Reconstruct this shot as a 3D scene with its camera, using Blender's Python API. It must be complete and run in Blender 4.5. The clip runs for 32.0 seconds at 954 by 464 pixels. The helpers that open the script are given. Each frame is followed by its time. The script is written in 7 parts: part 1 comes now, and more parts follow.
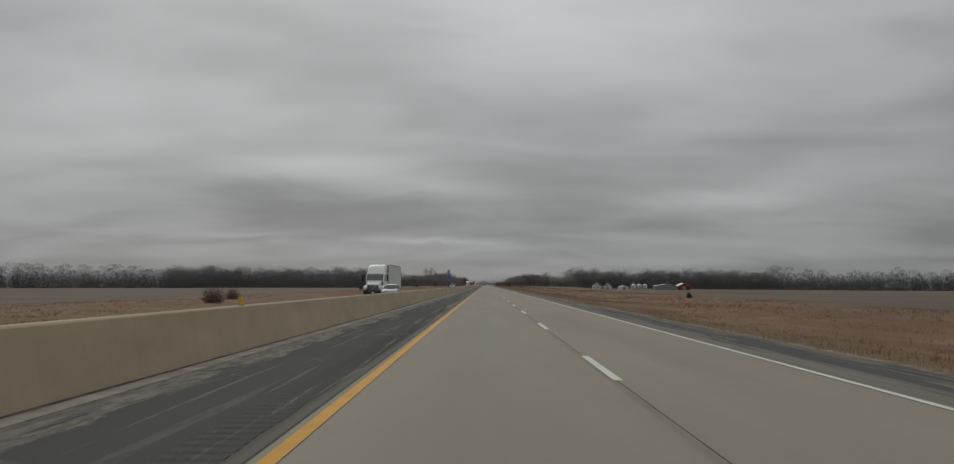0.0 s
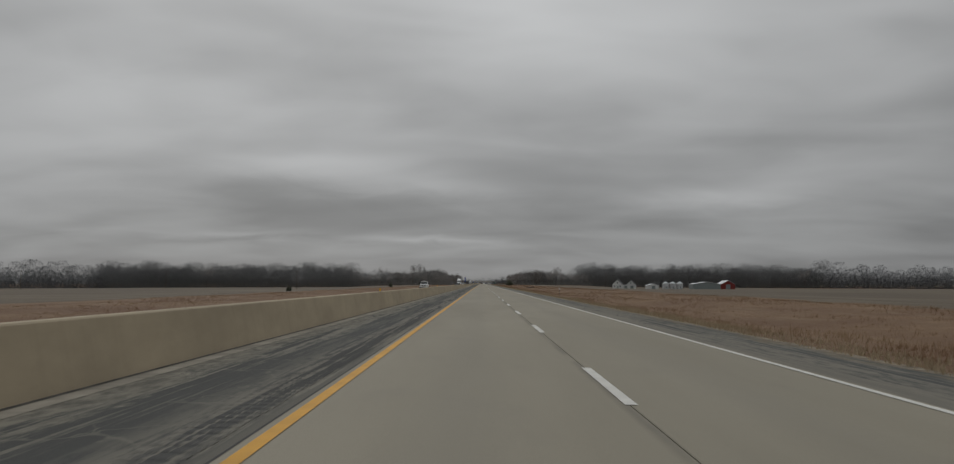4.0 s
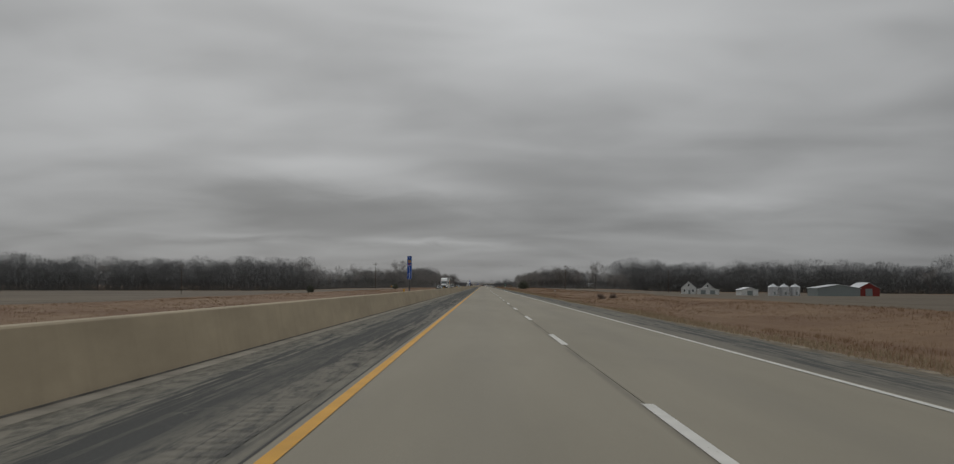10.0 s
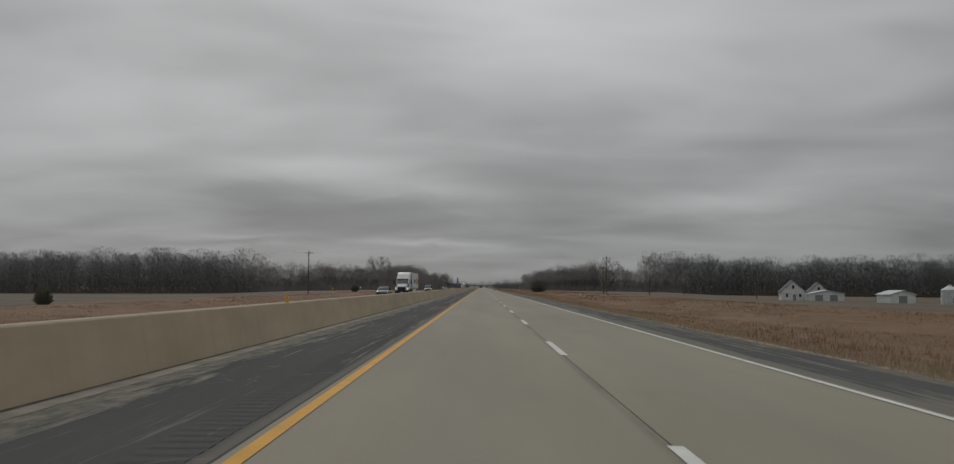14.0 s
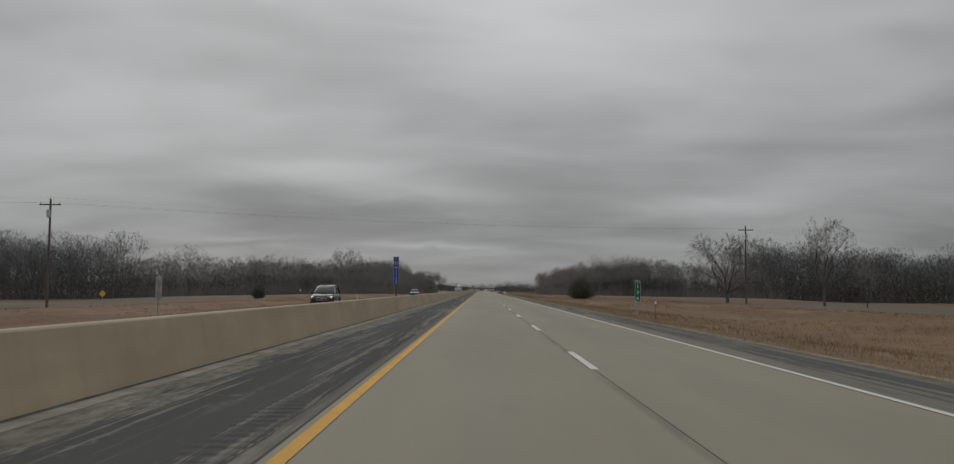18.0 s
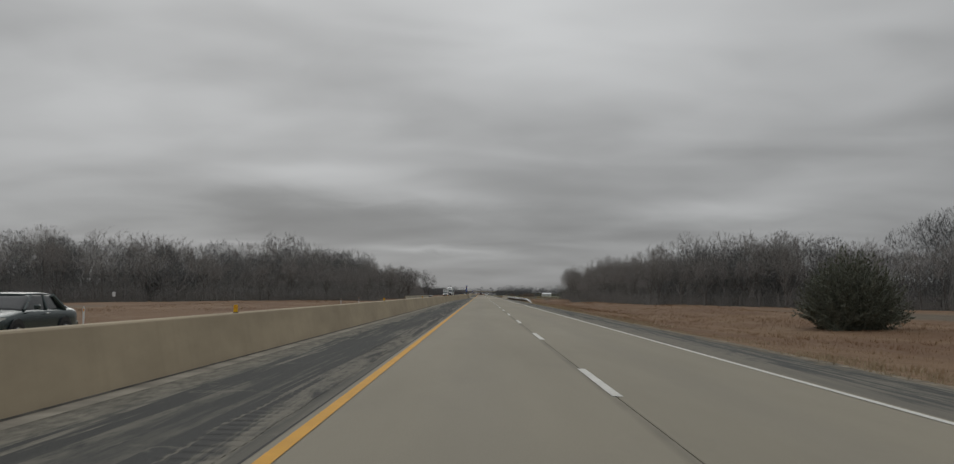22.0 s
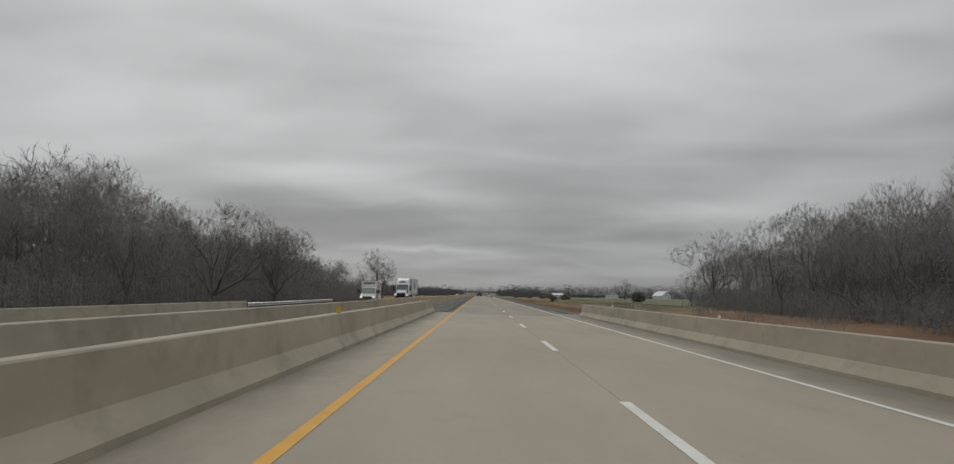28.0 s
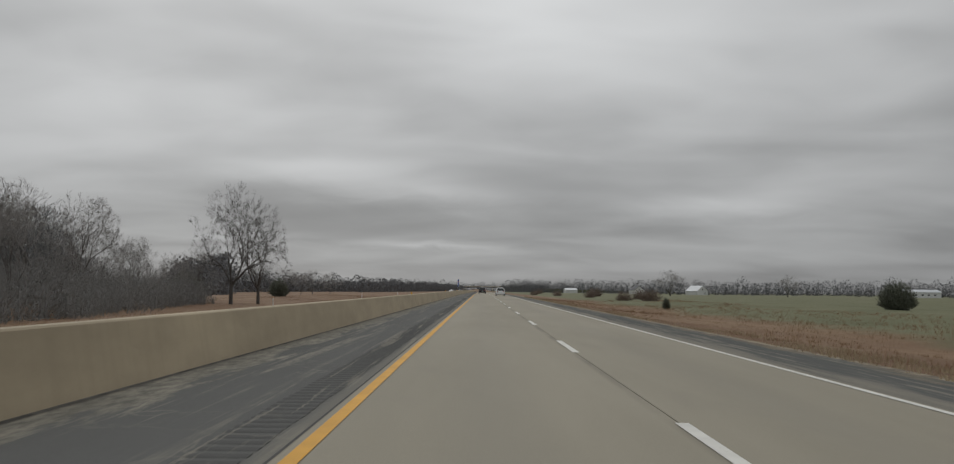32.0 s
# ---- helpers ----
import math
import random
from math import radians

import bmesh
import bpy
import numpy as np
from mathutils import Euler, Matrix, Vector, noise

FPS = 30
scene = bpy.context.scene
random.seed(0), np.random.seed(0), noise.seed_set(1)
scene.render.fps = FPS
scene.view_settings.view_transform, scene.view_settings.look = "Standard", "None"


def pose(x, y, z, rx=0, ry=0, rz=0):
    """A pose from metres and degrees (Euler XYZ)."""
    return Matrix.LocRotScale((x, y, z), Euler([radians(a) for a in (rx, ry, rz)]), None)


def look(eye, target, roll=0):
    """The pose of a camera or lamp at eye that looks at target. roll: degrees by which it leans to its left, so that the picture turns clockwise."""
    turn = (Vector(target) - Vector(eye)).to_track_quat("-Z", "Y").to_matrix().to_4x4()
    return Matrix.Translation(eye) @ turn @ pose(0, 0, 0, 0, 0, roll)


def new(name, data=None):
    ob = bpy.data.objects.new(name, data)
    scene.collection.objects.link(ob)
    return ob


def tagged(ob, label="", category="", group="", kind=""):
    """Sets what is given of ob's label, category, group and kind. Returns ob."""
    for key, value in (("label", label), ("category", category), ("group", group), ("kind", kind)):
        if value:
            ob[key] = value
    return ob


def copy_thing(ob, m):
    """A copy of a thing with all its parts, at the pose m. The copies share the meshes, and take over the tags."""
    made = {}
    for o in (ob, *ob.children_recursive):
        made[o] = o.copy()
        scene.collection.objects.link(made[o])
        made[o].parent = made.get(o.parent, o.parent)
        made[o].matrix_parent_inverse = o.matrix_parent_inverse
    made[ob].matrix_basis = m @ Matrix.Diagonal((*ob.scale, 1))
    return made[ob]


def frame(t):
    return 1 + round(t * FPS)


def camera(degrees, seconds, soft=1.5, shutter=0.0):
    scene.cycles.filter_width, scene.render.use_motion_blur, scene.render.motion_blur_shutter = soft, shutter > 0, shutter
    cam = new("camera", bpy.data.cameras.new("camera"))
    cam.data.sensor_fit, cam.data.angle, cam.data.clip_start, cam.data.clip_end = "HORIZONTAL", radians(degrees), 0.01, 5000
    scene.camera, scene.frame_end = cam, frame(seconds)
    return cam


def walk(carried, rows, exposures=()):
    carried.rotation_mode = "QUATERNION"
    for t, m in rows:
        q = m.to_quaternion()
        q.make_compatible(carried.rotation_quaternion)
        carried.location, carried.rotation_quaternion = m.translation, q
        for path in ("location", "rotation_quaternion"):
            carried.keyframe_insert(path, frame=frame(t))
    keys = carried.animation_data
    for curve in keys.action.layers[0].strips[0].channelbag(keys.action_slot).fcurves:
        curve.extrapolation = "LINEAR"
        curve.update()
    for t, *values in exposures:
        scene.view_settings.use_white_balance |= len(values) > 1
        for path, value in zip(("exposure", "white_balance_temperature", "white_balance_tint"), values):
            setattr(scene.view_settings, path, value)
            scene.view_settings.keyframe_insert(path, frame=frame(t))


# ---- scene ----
# ---- camera and its drive ----
cam = camera(57.0, 32.0, soft=1.25, shutter=0.05)
FOCAL = 784 / math.tan(radians(28.5))
EYE_Z = 1.412
SLOPE = 0.0175


def table(t, rows):
    """Straight interpolation in rows of (t, value)."""
    return float(np.interp(t, [a for a, _ in rows], [b for _, b in rows]))


GAIN = [(0, 0), (6, 0.8), (12, 1.5), (18, 2.0), (22, 3.2), (24, 4.4), (26, 4.8), (32, 4.8)]
TILT = [(0, 86.1), (3, 84.1), (6, 82.6), (9, 85.9), (12, 89.7), (14, 89.6), (17, 93.1), (19, 95.2), (22, 100.4), (25, 100.7), (28, 100.6), (31, 92.9)]
AIM = [(0, 13.4), (3, 6.3), (6, 10.2), (9, 10.3), (12, 8.3), (14, 7.0), (17, 9.1), (19, 4.7), (22, 7.2), (25, 3.4), (28, 5.1), (31, 7.7)]
ROLL = [(0, 0.24), (3, 0.05), (6, 0.2), (9, 0.3), (12, 0.24), (14, 0.34), (17, 0.4), (19, 0.37), (22, 0.55), (25, 0.8), (28, 0.8), (31, 0.59)]
SIDE = [(0, 0.099), (1, 0.079), (2, 0.24), (3, 0.32), (6, 0.389), (7, 0.344), (8, 0.268), (9, 0.193), (10, 0.104), (11, 0.045), (12, 0.206), (13, 0.286), (14, 0.347), (17, 0.165), (18, 0.033), (19, 0.03), (20, 0.027), (21, 0.084), (22, 0.171), (23, 0.175), (24, 0.079), (25, 0.123), (28, 0.139), (29, 0.074), (30, -0.032), (31, -0.037), (32, -0.077)]


def drive(t):
    eye = Vector((table(t, SIDE), 38.7 * t + table(t, GAIN), EYE_Z))
    way = Vector((-table(t, AIM), FOCAL, table(t, TILT)))
    return look(eye, eye + way, table(t, ROLL))


STOPS = [(0, -0.12), (2, -0.2), (6, -0.2), (13, -0.17), (19, -0.12), (22, -0.06), (24, 0.04), (25, 0.08), (28, 0.15), (32, 0.13)]
walk(cam, [(t, drive(t)) for t in range(33)], STOPS)

# ---- sky and light ----
world = bpy.data.worlds.new("overcast_sky")
scene.world = world
world.use_nodes = True
wn, wl = world.node_tree.nodes, world.node_tree.links
wn.clear()


def wnode(kind, **values):
    n = wn.new(kind)
    for key, value in values.items():
        n.inputs[key].default_value = value
    return n


def wmath(op, a, b=None, c=None):
    n = wn.new("ShaderNodeMath")
    n.operation = op
    for i, v in enumerate((a, b, c)):
        if v is None:
            continue
        if isinstance(v, (int, float)):
            n.inputs[i].default_value = v
        else:
            wl.new(v, n.inputs[i])
    return n.outputs[0]


coord = wn.new("ShaderNodeTexCoord")
split = wn.new("ShaderNodeSeparateXYZ")
wl.new(coord.outputs["Generated"], split.inputs[0])
up = wmath("MAXIMUM", split.outputs[2], 0.0)


# the cloud sheet lies flat overhead, so its lumps close up towards the horizon
depth = wmath("ADD", up, 0.17)
sheet = wn.new("ShaderNodeCombineXYZ")
wl.new(wmath("DIVIDE", split.outputs[0], depth), sheet.inputs[0])
wl.new(wmath("DIVIDE", split.outputs[1], depth), sheet.inputs[1])


def cloud(scale, detail, rough, offset, stretch, warp=0.0):
    m = wn.new("ShaderNodeMapping")
    m.inputs["Location"].default_value = offset
    m.inputs["Scale"].default_value = stretch
    wl.new(sheet.outputs[0], m.inputs["Vector"])
    n = wnode("ShaderNodeTexNoise", Scale=scale, Detail=detail, Roughness=rough, Distortion=warp)
    wl.new(m.outputs[0], n.inputs["Vector"])
    return n.outputs[0]


big = cloud(0.8, 1.5, 0.4, (3.3, 1.2, 0), (0.8, 0.9, 1), 0.3)
bank = cloud(2.2, 2.0, 0.4, (0.4, 7.0, 2.0), (0.6, 1.0, 1), 0.5)
fine = cloud(4.2, 4.0, 0.5, (2.0, 8.0, 5.0), (0.8, 0.8, 1), 0.5)
lumps = wmath("ADD", wmath("ADD", wmath("MULTIPLY", big, 0.52), wmath("MULTIPLY", bank, 0.38)), wmath("MULTIPLY", fine, 0.10))
ramp = wn.new("ShaderNodeMapRange")
ramp.interpolation_type = "SMOOTHSTEP"
ramp.inputs["From Min"].default_value, ramp.inputs["From Max"].default_value = 0.28, 0.72
ramp.inputs["To Min"].default_value, ramp.inputs["To Max"].default_value = 0.71, 1.32
wl.new(lumps, ramp.inputs["Value"])
# the sun stands behind the cloud, ahead and to the left
SUN_WAY = Vector((-0.24, 0.86, 0.45)).normalized()
dot = wn.new("ShaderNodeVectorMath")
dot.operation = "DOT_PRODUCT"
dot.inputs[1].default_value = SUN_WAY
wl.new(coord.outputs["Generated"], dot.inputs[0])
halo = wmath("POWER", wmath("MAXIMUM", dot.outputs["Value"], 0.0), 14.0)
rise = wmath("ADD", wmath("ADD", wmath("MULTIPLY", wmath("POWER", up, 0.8), 0.45), 0.212), wmath("MULTIPLY", halo, 0.17))
# thin places in the cloud sheet, low ahead
side = wmath("DIVIDE", split.outputs[0], wmath("MAXIMUM", split.outputs[1], 0.05))
lift = wmath("DIVIDE", split.outputs[2], wmath("MAXIMUM", split.outputs[1], 0.05))
wobble = wmath("MULTIPLY", wmath("SUBTRACT", fine, 0.5), 0.02)
thin = None
for u0, w0, a, b, k in ((-0.19, 0.134, 0.12, 0.018, 0.17), (-0.08, 0.112, 0.12, 0.016, 0.12), (0.30, 0.100, 0.10, 0.014, 0.12), (-0.055, 0.050, 0.08, 0.006, 0.11), (-0.27, 0.056, 0.09, 0.006, 0.07), (-0.36, 0.285, 0.16, 0.035, 0.06), (-0.12, 0.29, 0.14, 0.05, 0.04), (0.16, 0.22, 0.26, 0.14, 0.075)):
    p = wmath("POWER", wmath("DIVIDE", wmath("SUBTRACT", side, u0), a), 2.0)
    q = wmath("POWER", wmath("DIVIDE", wmath("SUBTRACT", wmath("ADD", lift, wobble), w0), b), 2.0)
    spot = wmath("MULTIPLY", wmath("EXPONENT", wmath("MULTIPLY", wmath("ADD", p, q), -1.0)), k)
    thin = spot if thin is None else wmath("ADD", thin, spot)
glow = wmath("ADD", wmath("MULTIPLY", rise, ramp.outputs[0]), thin)
tint = wn.new("ShaderNodeMix")
tint.data_type = "RGBA"
tint.blend_type = "MULTIPLY"
tint.inputs["Factor"].default_value = 1.0
tint.inputs["B"].default_value = (0.983, 1.0, 1.010, 1)
tint.inputs["A"].default_value = (1, 1, 1, 1)
gray = wn.new("ShaderNodeCombineColor")
for i in range(3):
    wl.new(glow, gray.inputs[i])
wl.new(gray.outputs[0], tint.inputs["A"])
sky = wn.new("ShaderNodeTexSky")
sky.sky_type, sky.sun_disc = "NISHITA", False
sky.sun_elevation, sky.sun_rotation = radians(27), radians(-16)
clear = wnode("ShaderNodeBackground", Strength=0.05)
wl.new(sky.outputs[0], clear.inputs["Color"])
cover = wnode("ShaderNodeBackground", Strength=1.0)
wl.new(tint.outputs["Result"], cover.inputs["Color"])
mix = wnode("ShaderNodeMixShader", Fac=0.985)
wl.new(clear.outputs[0], mix.inputs[1])
wl.new(cover.outputs[0], mix.inputs[2])
out = wn.new("ShaderNodeOutputWorld")
wl.new(mix.outputs[0], out.inputs["Surface"])

sun = new("sun", bpy.data.lights.new("sun", "SUN"))
sun.data.energy, sun.data.angle, sun.data.color = 0.5, radians(40), (1, 0.97, 0.92)
sun.matrix_world = look(SUN_WAY * 100, (0, 0, 0))

# ---- materials ----


class Mat:
    """A node material with small helpers for procedural detail, in world metres."""

    def __init__(self, name, rough=0.8, metal=0.0):
        self.m = bpy.data.materials.new(name)
        self.m.use_nodes = True
        self.n, self.l = self.m.node_tree.nodes, self.m.node_tree.links
        self.b = self.n["Principled BSDF"]
        self.b.inputs["Roughness"].default_value = rough
        self.b.inputs["Metallic"].default_value = metal
        self.b.inputs["Specular IOR Level"].default_value = 0.3
        self.place = self.n.new("ShaderNodeNewGeometry").outputs["Position"]

    def mapped(self, stretch, offset=(0, 0, 0)):
        m = self.n.new("ShaderNodeMapping")
        m.inputs["Scale"].default_value = stretch
        m.inputs["Location"].default_value = offset
        self.l.new(self.place, m.inputs["Vector"])
        return m.outputs[0]

    def noise(self, scale, detail=4, rough=0.55, stretch=(1, 1, 1), offset=(0, 0, 0), warp=0.0):
        n = self.n.new("ShaderNodeTexNoise")
        n.inputs["Scale"].default_value, n.inputs["Detail"].default_value = scale, detail
        n.inputs["Roughness"].default_value, n.inputs["Distortion"].default_value = rough, warp
        self.l.new(self.mapped(stretch, offset), n.inputs["Vector"])
        return n.outputs[0]

    def ramp(self, value, low, high, to=(0, 1)):
        r = self.n.new("ShaderNodeMapRange")
        r.inputs["From Min"].default_value, r.inputs["From Max"].default_value = low, high
        r.inputs["To Min"].default_value, r.inputs["To Max"].default_value = to
        self.l.new(value, r.inputs["Value"])
        return r.outputs[0]

    def math(self, op, a, b):
        n = self.n.new("ShaderNodeMath")
        n.operation = op
        for i, v in enumerate((a, b)):
            if isinstance(v, (int, float)):
                n.inputs[i].default_value = v
            else:
                self.l.new(v, n.inputs[i])
        return n.outputs[0]

    def mix(self, fac, a, b, mode="MIX"):
        n = self.n.new("ShaderNodeMix")
        n.data_type, n.blend_type = "RGBA", mode
        for key, v in (("Factor", fac), ("A", a), ("B", b)):
            if isinstance(v, (int, float)):
                n.inputs[key].default_value = v
            elif isinstance(v, tuple):
                n.inputs[["Factor", "A", "B"].index(key) and {"A": 6, "B": 7}[key]].default_value = (*v, 1)
            else:
                self.l.new(v, n.inputs[{"Factor": 0, "A": 6, "B": 7}[key]])
        return n.outputs[2]

    def random(self):
        return self.n.new("ShaderNodeObjectInfo").outputs["Random"]

    def island(self):
        return self.n.new("ShaderNodeNewGeometry").outputs["Random Per Island"]

    def axis(self, i):
        s = self.n.new("ShaderNodeSeparateXYZ")
        self.l.new(self.place, s.inputs[0])
        return s.outputs[i]

    def color(self, c):
        if isinstance(c, tuple):
            self.b.inputs["Base Color"].default_value = (*c, 1)
        else:
            self.l.new(c, self.b.inputs["Base Color"])
        return self

    def bump(self, height, strength=0.3, distance=0.01):
        b = self.n.new("ShaderNodeBump")
        b.inputs["Strength"].default_value, b.inputs["Distance"].default_value = strength, distance
        self.l.new(height, b.inputs["Height"])
        self.l.new(b.outputs[0], self.b.inputs["Normal"])
        return self

    def rough(self, value):
        self.l.new(value, self.b.inputs["Roughness"])
        return self


def plain(name, base, rough=0.6, metal=0.0, vary=0.12, scale=3.0, spec=0.3):
    """A paint-like material with light soiling at two scales."""
    m = Mat(name, rough, metal)
    dark = tuple(c * (1 - vary) for c in base)
    lite = tuple(min(1, c * (1 + vary * 0.6)) for c in base)
    m.color(m.mix(m.ramp(m.noise(scale, 5), 0.35, 0.65), dark, lite))
    m.bump(m.noise(scale * 14, 3), 0.06, 0.003)
    m.b.inputs["Specular IOR Level"].default_value = spec
    return m.m


def make_concrete_road():
    m = Mat("road_concrete", 0.85)
    wide = m.ramp(m.noise(0.35, 4, 0.6, (1, 0.12, 1)), 0.3, 0.7)
    base = m.mix(wide, (0.270, 0.245, 0.186), (0.337, 0.306, 0.236))
    grain = m.ramp(m.noise(60, 3, 0.7), 0.3, 0.7)
    base = m.mix(m.math("MULTIPLY", grain, 0.35), base, (0.17, 0.157, 0.132))
    patch = m.ramp(m.noise(0.8, 5, 0.6, (1, 0.35, 1)), 0.56, 0.72)
    base = m.mix(m.math("MULTIPLY", patch, 0.18), base, (0.20, 0.185, 0.16))
    # darker band between the wheel tracks of each lane
    for at in (0.1, 3.85):
        far = m.math("ABSOLUTE", m.math("SUBTRACT", m.axis(0), at), 0.0)
        band = m.ramp(far, 0.75, 0.15)
        base = m.mix(m.math("MULTIPLY", band, 0.13), base, (0.2, 0.19, 0.17))
    # grime along the joint between the lanes
    far = m.math("ABSOLUTE", m.math("SUBTRACT", m.axis(0), 2.05), 0.0)
    grime = m.math("MULTIPLY", m.ramp(far, 0.11, 0.02), m.ramp(m.noise(0.9, 4, 0.6, (1, 0.3, 1)), 0.3, 0.6))
    base = m.mix(m.math("MULTIPLY", grime, 0.42), base, (0.085, 0.08, 0.072))
    tine = m.noise(9, 2, 0.5, (0.15, 6, 1))
    m.color(base).bump(m.math("ADD", m.math("MULTIPLY", tine, 0.6), m.math("MULTIPLY", grain, 0.5)), 0.25, 0.004)
    return m.m


def make_deck():
    m = Mat("bridge_deck_concrete", 0.85)
    wide = m.ramp(m.noise(0.3, 5, 0.6, (1, 0.25, 1)), 0.3, 0.7)
    base = m.mix(wide, (0.33, 0.285, 0.22), (0.42, 0.37, 0.29))
    spot = m.ramp(m.noise(1.2, 5, 0.65, (1, 0.4, 1), (4, 0, 0)), 0.6, 0.75)
    base = m.mix(m.math("MULTIPLY", spot, 0.3), base, (0.17, 0.15, 0.125))
    # dirt gathers towards the parapets
    foot = m.math("ADD", m.math("ABSOLUTE", m.math("SUBTRACT", m.axis(0), 1.85), 0.0), m.ramp(m.noise(0.8, 5, 0.7, (1, 0.3, 1)), 0.3, 0.7, (-0.5, 0.5)))
    base = m.mix(m.math("MULTIPLY", m.ramp(foot, 3.9, 4.9), 0.6), base, (0.15, 0.135, 0.11))
    grain = m.ramp(m.noise(60, 3, 0.7), 0.3, 0.7)
    base = m.mix(m.math("MULTIPLY", grain, 0.3), base, (0.19, 0.17, 0.14))
    m.color(base).bump(grain, 0.25, 0.004)
    return m.m


def make_asphalt(name, tone, dust, amount, seed, drift=None, verge=None):
    m = Mat(name, 0.95)
    m.b.inputs["Specular IOR Level"].default_value = 0.08
    grain = m.ramp(m.noise(90, 2, 0.7), 0.3, 0.7)
    base = m.mix(grain, tuple(c * 0.75 for c in tone), tuple(c * 1.25 for c in tone))
    wide = m.ramp(m.noise(0.25, 4, 0.6, (1, 0.15, 1)), 0.35, 0.65)
    base = m.mix(m.math("MULTIPLY", wide, 0.4), base, tuple(c * 1.5 for c in tone))
    # dust in long drawn-out streaks, thick on some stretches and thin on others
    y_ = m.axis(1)
    cover = -0.05
    for from_, to_, k in ((60, 490, 0.07), (620, 780, 0.03), (800, 930, 0.04), (950, 1085, 0.06)):
        cover = m.math("ADD", m.math("MULTIPLY", m.math("MULTIPLY", m.ramp(y_, from_ - 30, from_ + 50), m.ramp(y_, to_ + 25, to_ - 15)), k), cover)
    cover = m.math("ADD", cover, amount)
    long = m.math("ADD", m.noise(1.25, 7, 0.66, (1.7, 0.045, 1), (seed, 0, 0), 0.35), cover)
    streak = m.ramp(long, 0.515, 0.575)
    line_ = m.ramp(m.math("ADD", m.noise(3.6, 5, 0.6, (1.8, 0.035, 1), (seed + 2, 0, 0), 0.3), cover), 0.545, 0.585)
    pock = m.ramp(m.noise(5, 6, 0.75, (1, 0.2, 1)), 0.34, 0.54)
    lie = m.math("MAXIMUM", m.math("MULTIPLY", streak, pock), m.math("MULTIPLY", line_, m.math("MULTIPLY", pock, 0.9)))
    # swept cleaner where wheels stray, between the barrier's drift and the rumble strip
    zone = m.math("MAXIMUM", m.ramp(m.axis(0), -3.1, -3.7), m.ramp(m.axis(0), -2.9, -2.4))
    base = m.mix(m.math("MULTIPLY", lie, m.ramp(zone, 0, 1, (0.22, 0.88))), base, dust)
    # fine pale cracks
    v = m.n.new("ShaderNodeTexVoronoi")
    v.feature = "DISTANCE_TO_EDGE"
    v.inputs["Scale"].default_value = 0.42
    bent = m.n.new("ShaderNodeVectorMath")
    m.l.new(m.mapped((1, 0.8, 1), (seed, 0, 0)), bent.inputs[0])
    shake = m.n.new("ShaderNodeTexNoise")
    shake.inputs["Scale"].default_value = 1.4
    m.l.new(m.place, shake.inputs["Vector"])
    scaled = m.n.new("ShaderNodeVectorMath")
    scaled.operation = "SCALE"
    scaled.inputs["Scale"].default_value = 0.9
    m.l.new(shake.outputs["Color"], scaled.inputs[0])
    m.l.new(scaled.outputs[0], bent.inputs[1])
    m.l.new(bent.outputs[0], v.inputs["Vector"])
    line = m.math("MULTIPLY", m.ramp(v.outputs["Distance"], 0.011, 0.002), m.ramp(m.noise(0.5, 3, 0.6), 0.48, 0.6))
    base = m.mix(m.math("MULTIPLY", line, 0.4), base, dust)
    if verge:
        # grit swept off the lanes lies beside the painted line
        swept = m.math("ADD", m.axis(0), m.ramp(m.noise(1.1, 6, 0.7, (1.5, 0.08, 1), (4, 0, 0), 0.3), 0.3, 0.7, (-0.55, 0.55)))
        base = m.mix(m.math("MULTIPLY", m.ramp(swept, 6.75, 6.45), 0.7), base, dust)
        # gravel and soil creep in from the grass
        creep = m.math("ADD", m.axis(0), m.ramp(m.noise(0.9, 6, 0.7, (1.5, 0.25, 1), (7, 0, 0), 0.4), 0.3, 0.7, (-0.6, 0.6)))
        soil = m.mix(m.ramp(m.noise(3, 5, 0.7), 0.35, 0.65), (0.13, 0.112, 0.085), (0.24, 0.205, 0.155))
        base = m.mix(m.ramp(creep, verge - 0.15, verge + 0.25), base, soil)
    if drift:
        # fine dirt between the rumble strip and the painted line
        base = m.mix(m.math("MULTIPLY", m.ramp(m.axis(0), -2.0, -1.85), 0.45), base, dust)
        # dust drifted towards the barrier, which swings aside at the bridge
        y = m.axis(1)
        swing = m.math("MULTIPLY", m.ramp(y, 1232, 1152), m.ramp(y, 1119, 1121))
        back = m.math("MULTIPLY", m.ramp(y, 1010, 1089), m.ramp(y, 1121, 1119))
        x = m.math("ADD", m.axis(0), m.math("MULTIPLY", m.math("SUBTRACT", swing, back), 1.62))
        ragged = m.math("ADD", x, m.ramp(m.noise(1.1, 6, 0.72, (1.6, 0.22, 1), (3, 0, 0), 0.4), 0.3, 0.7, (-0.45, 0.45)))
        pale = m.mix(m.ramp(m.noise(1.6, 5, 0.65, (1, 0.3, 1)), 0.3, 0.7), tuple(v * 0.75 for v in dust), tuple(v * 1.15 for v in dust))
        pale = m.mix(m.math("MULTIPLY", m.ramp(m.noise(6, 5, 0.75, (1, 0.35, 1)), 0.42, 0.62), 0.75), pale, (0.10, 0.097, 0.088))
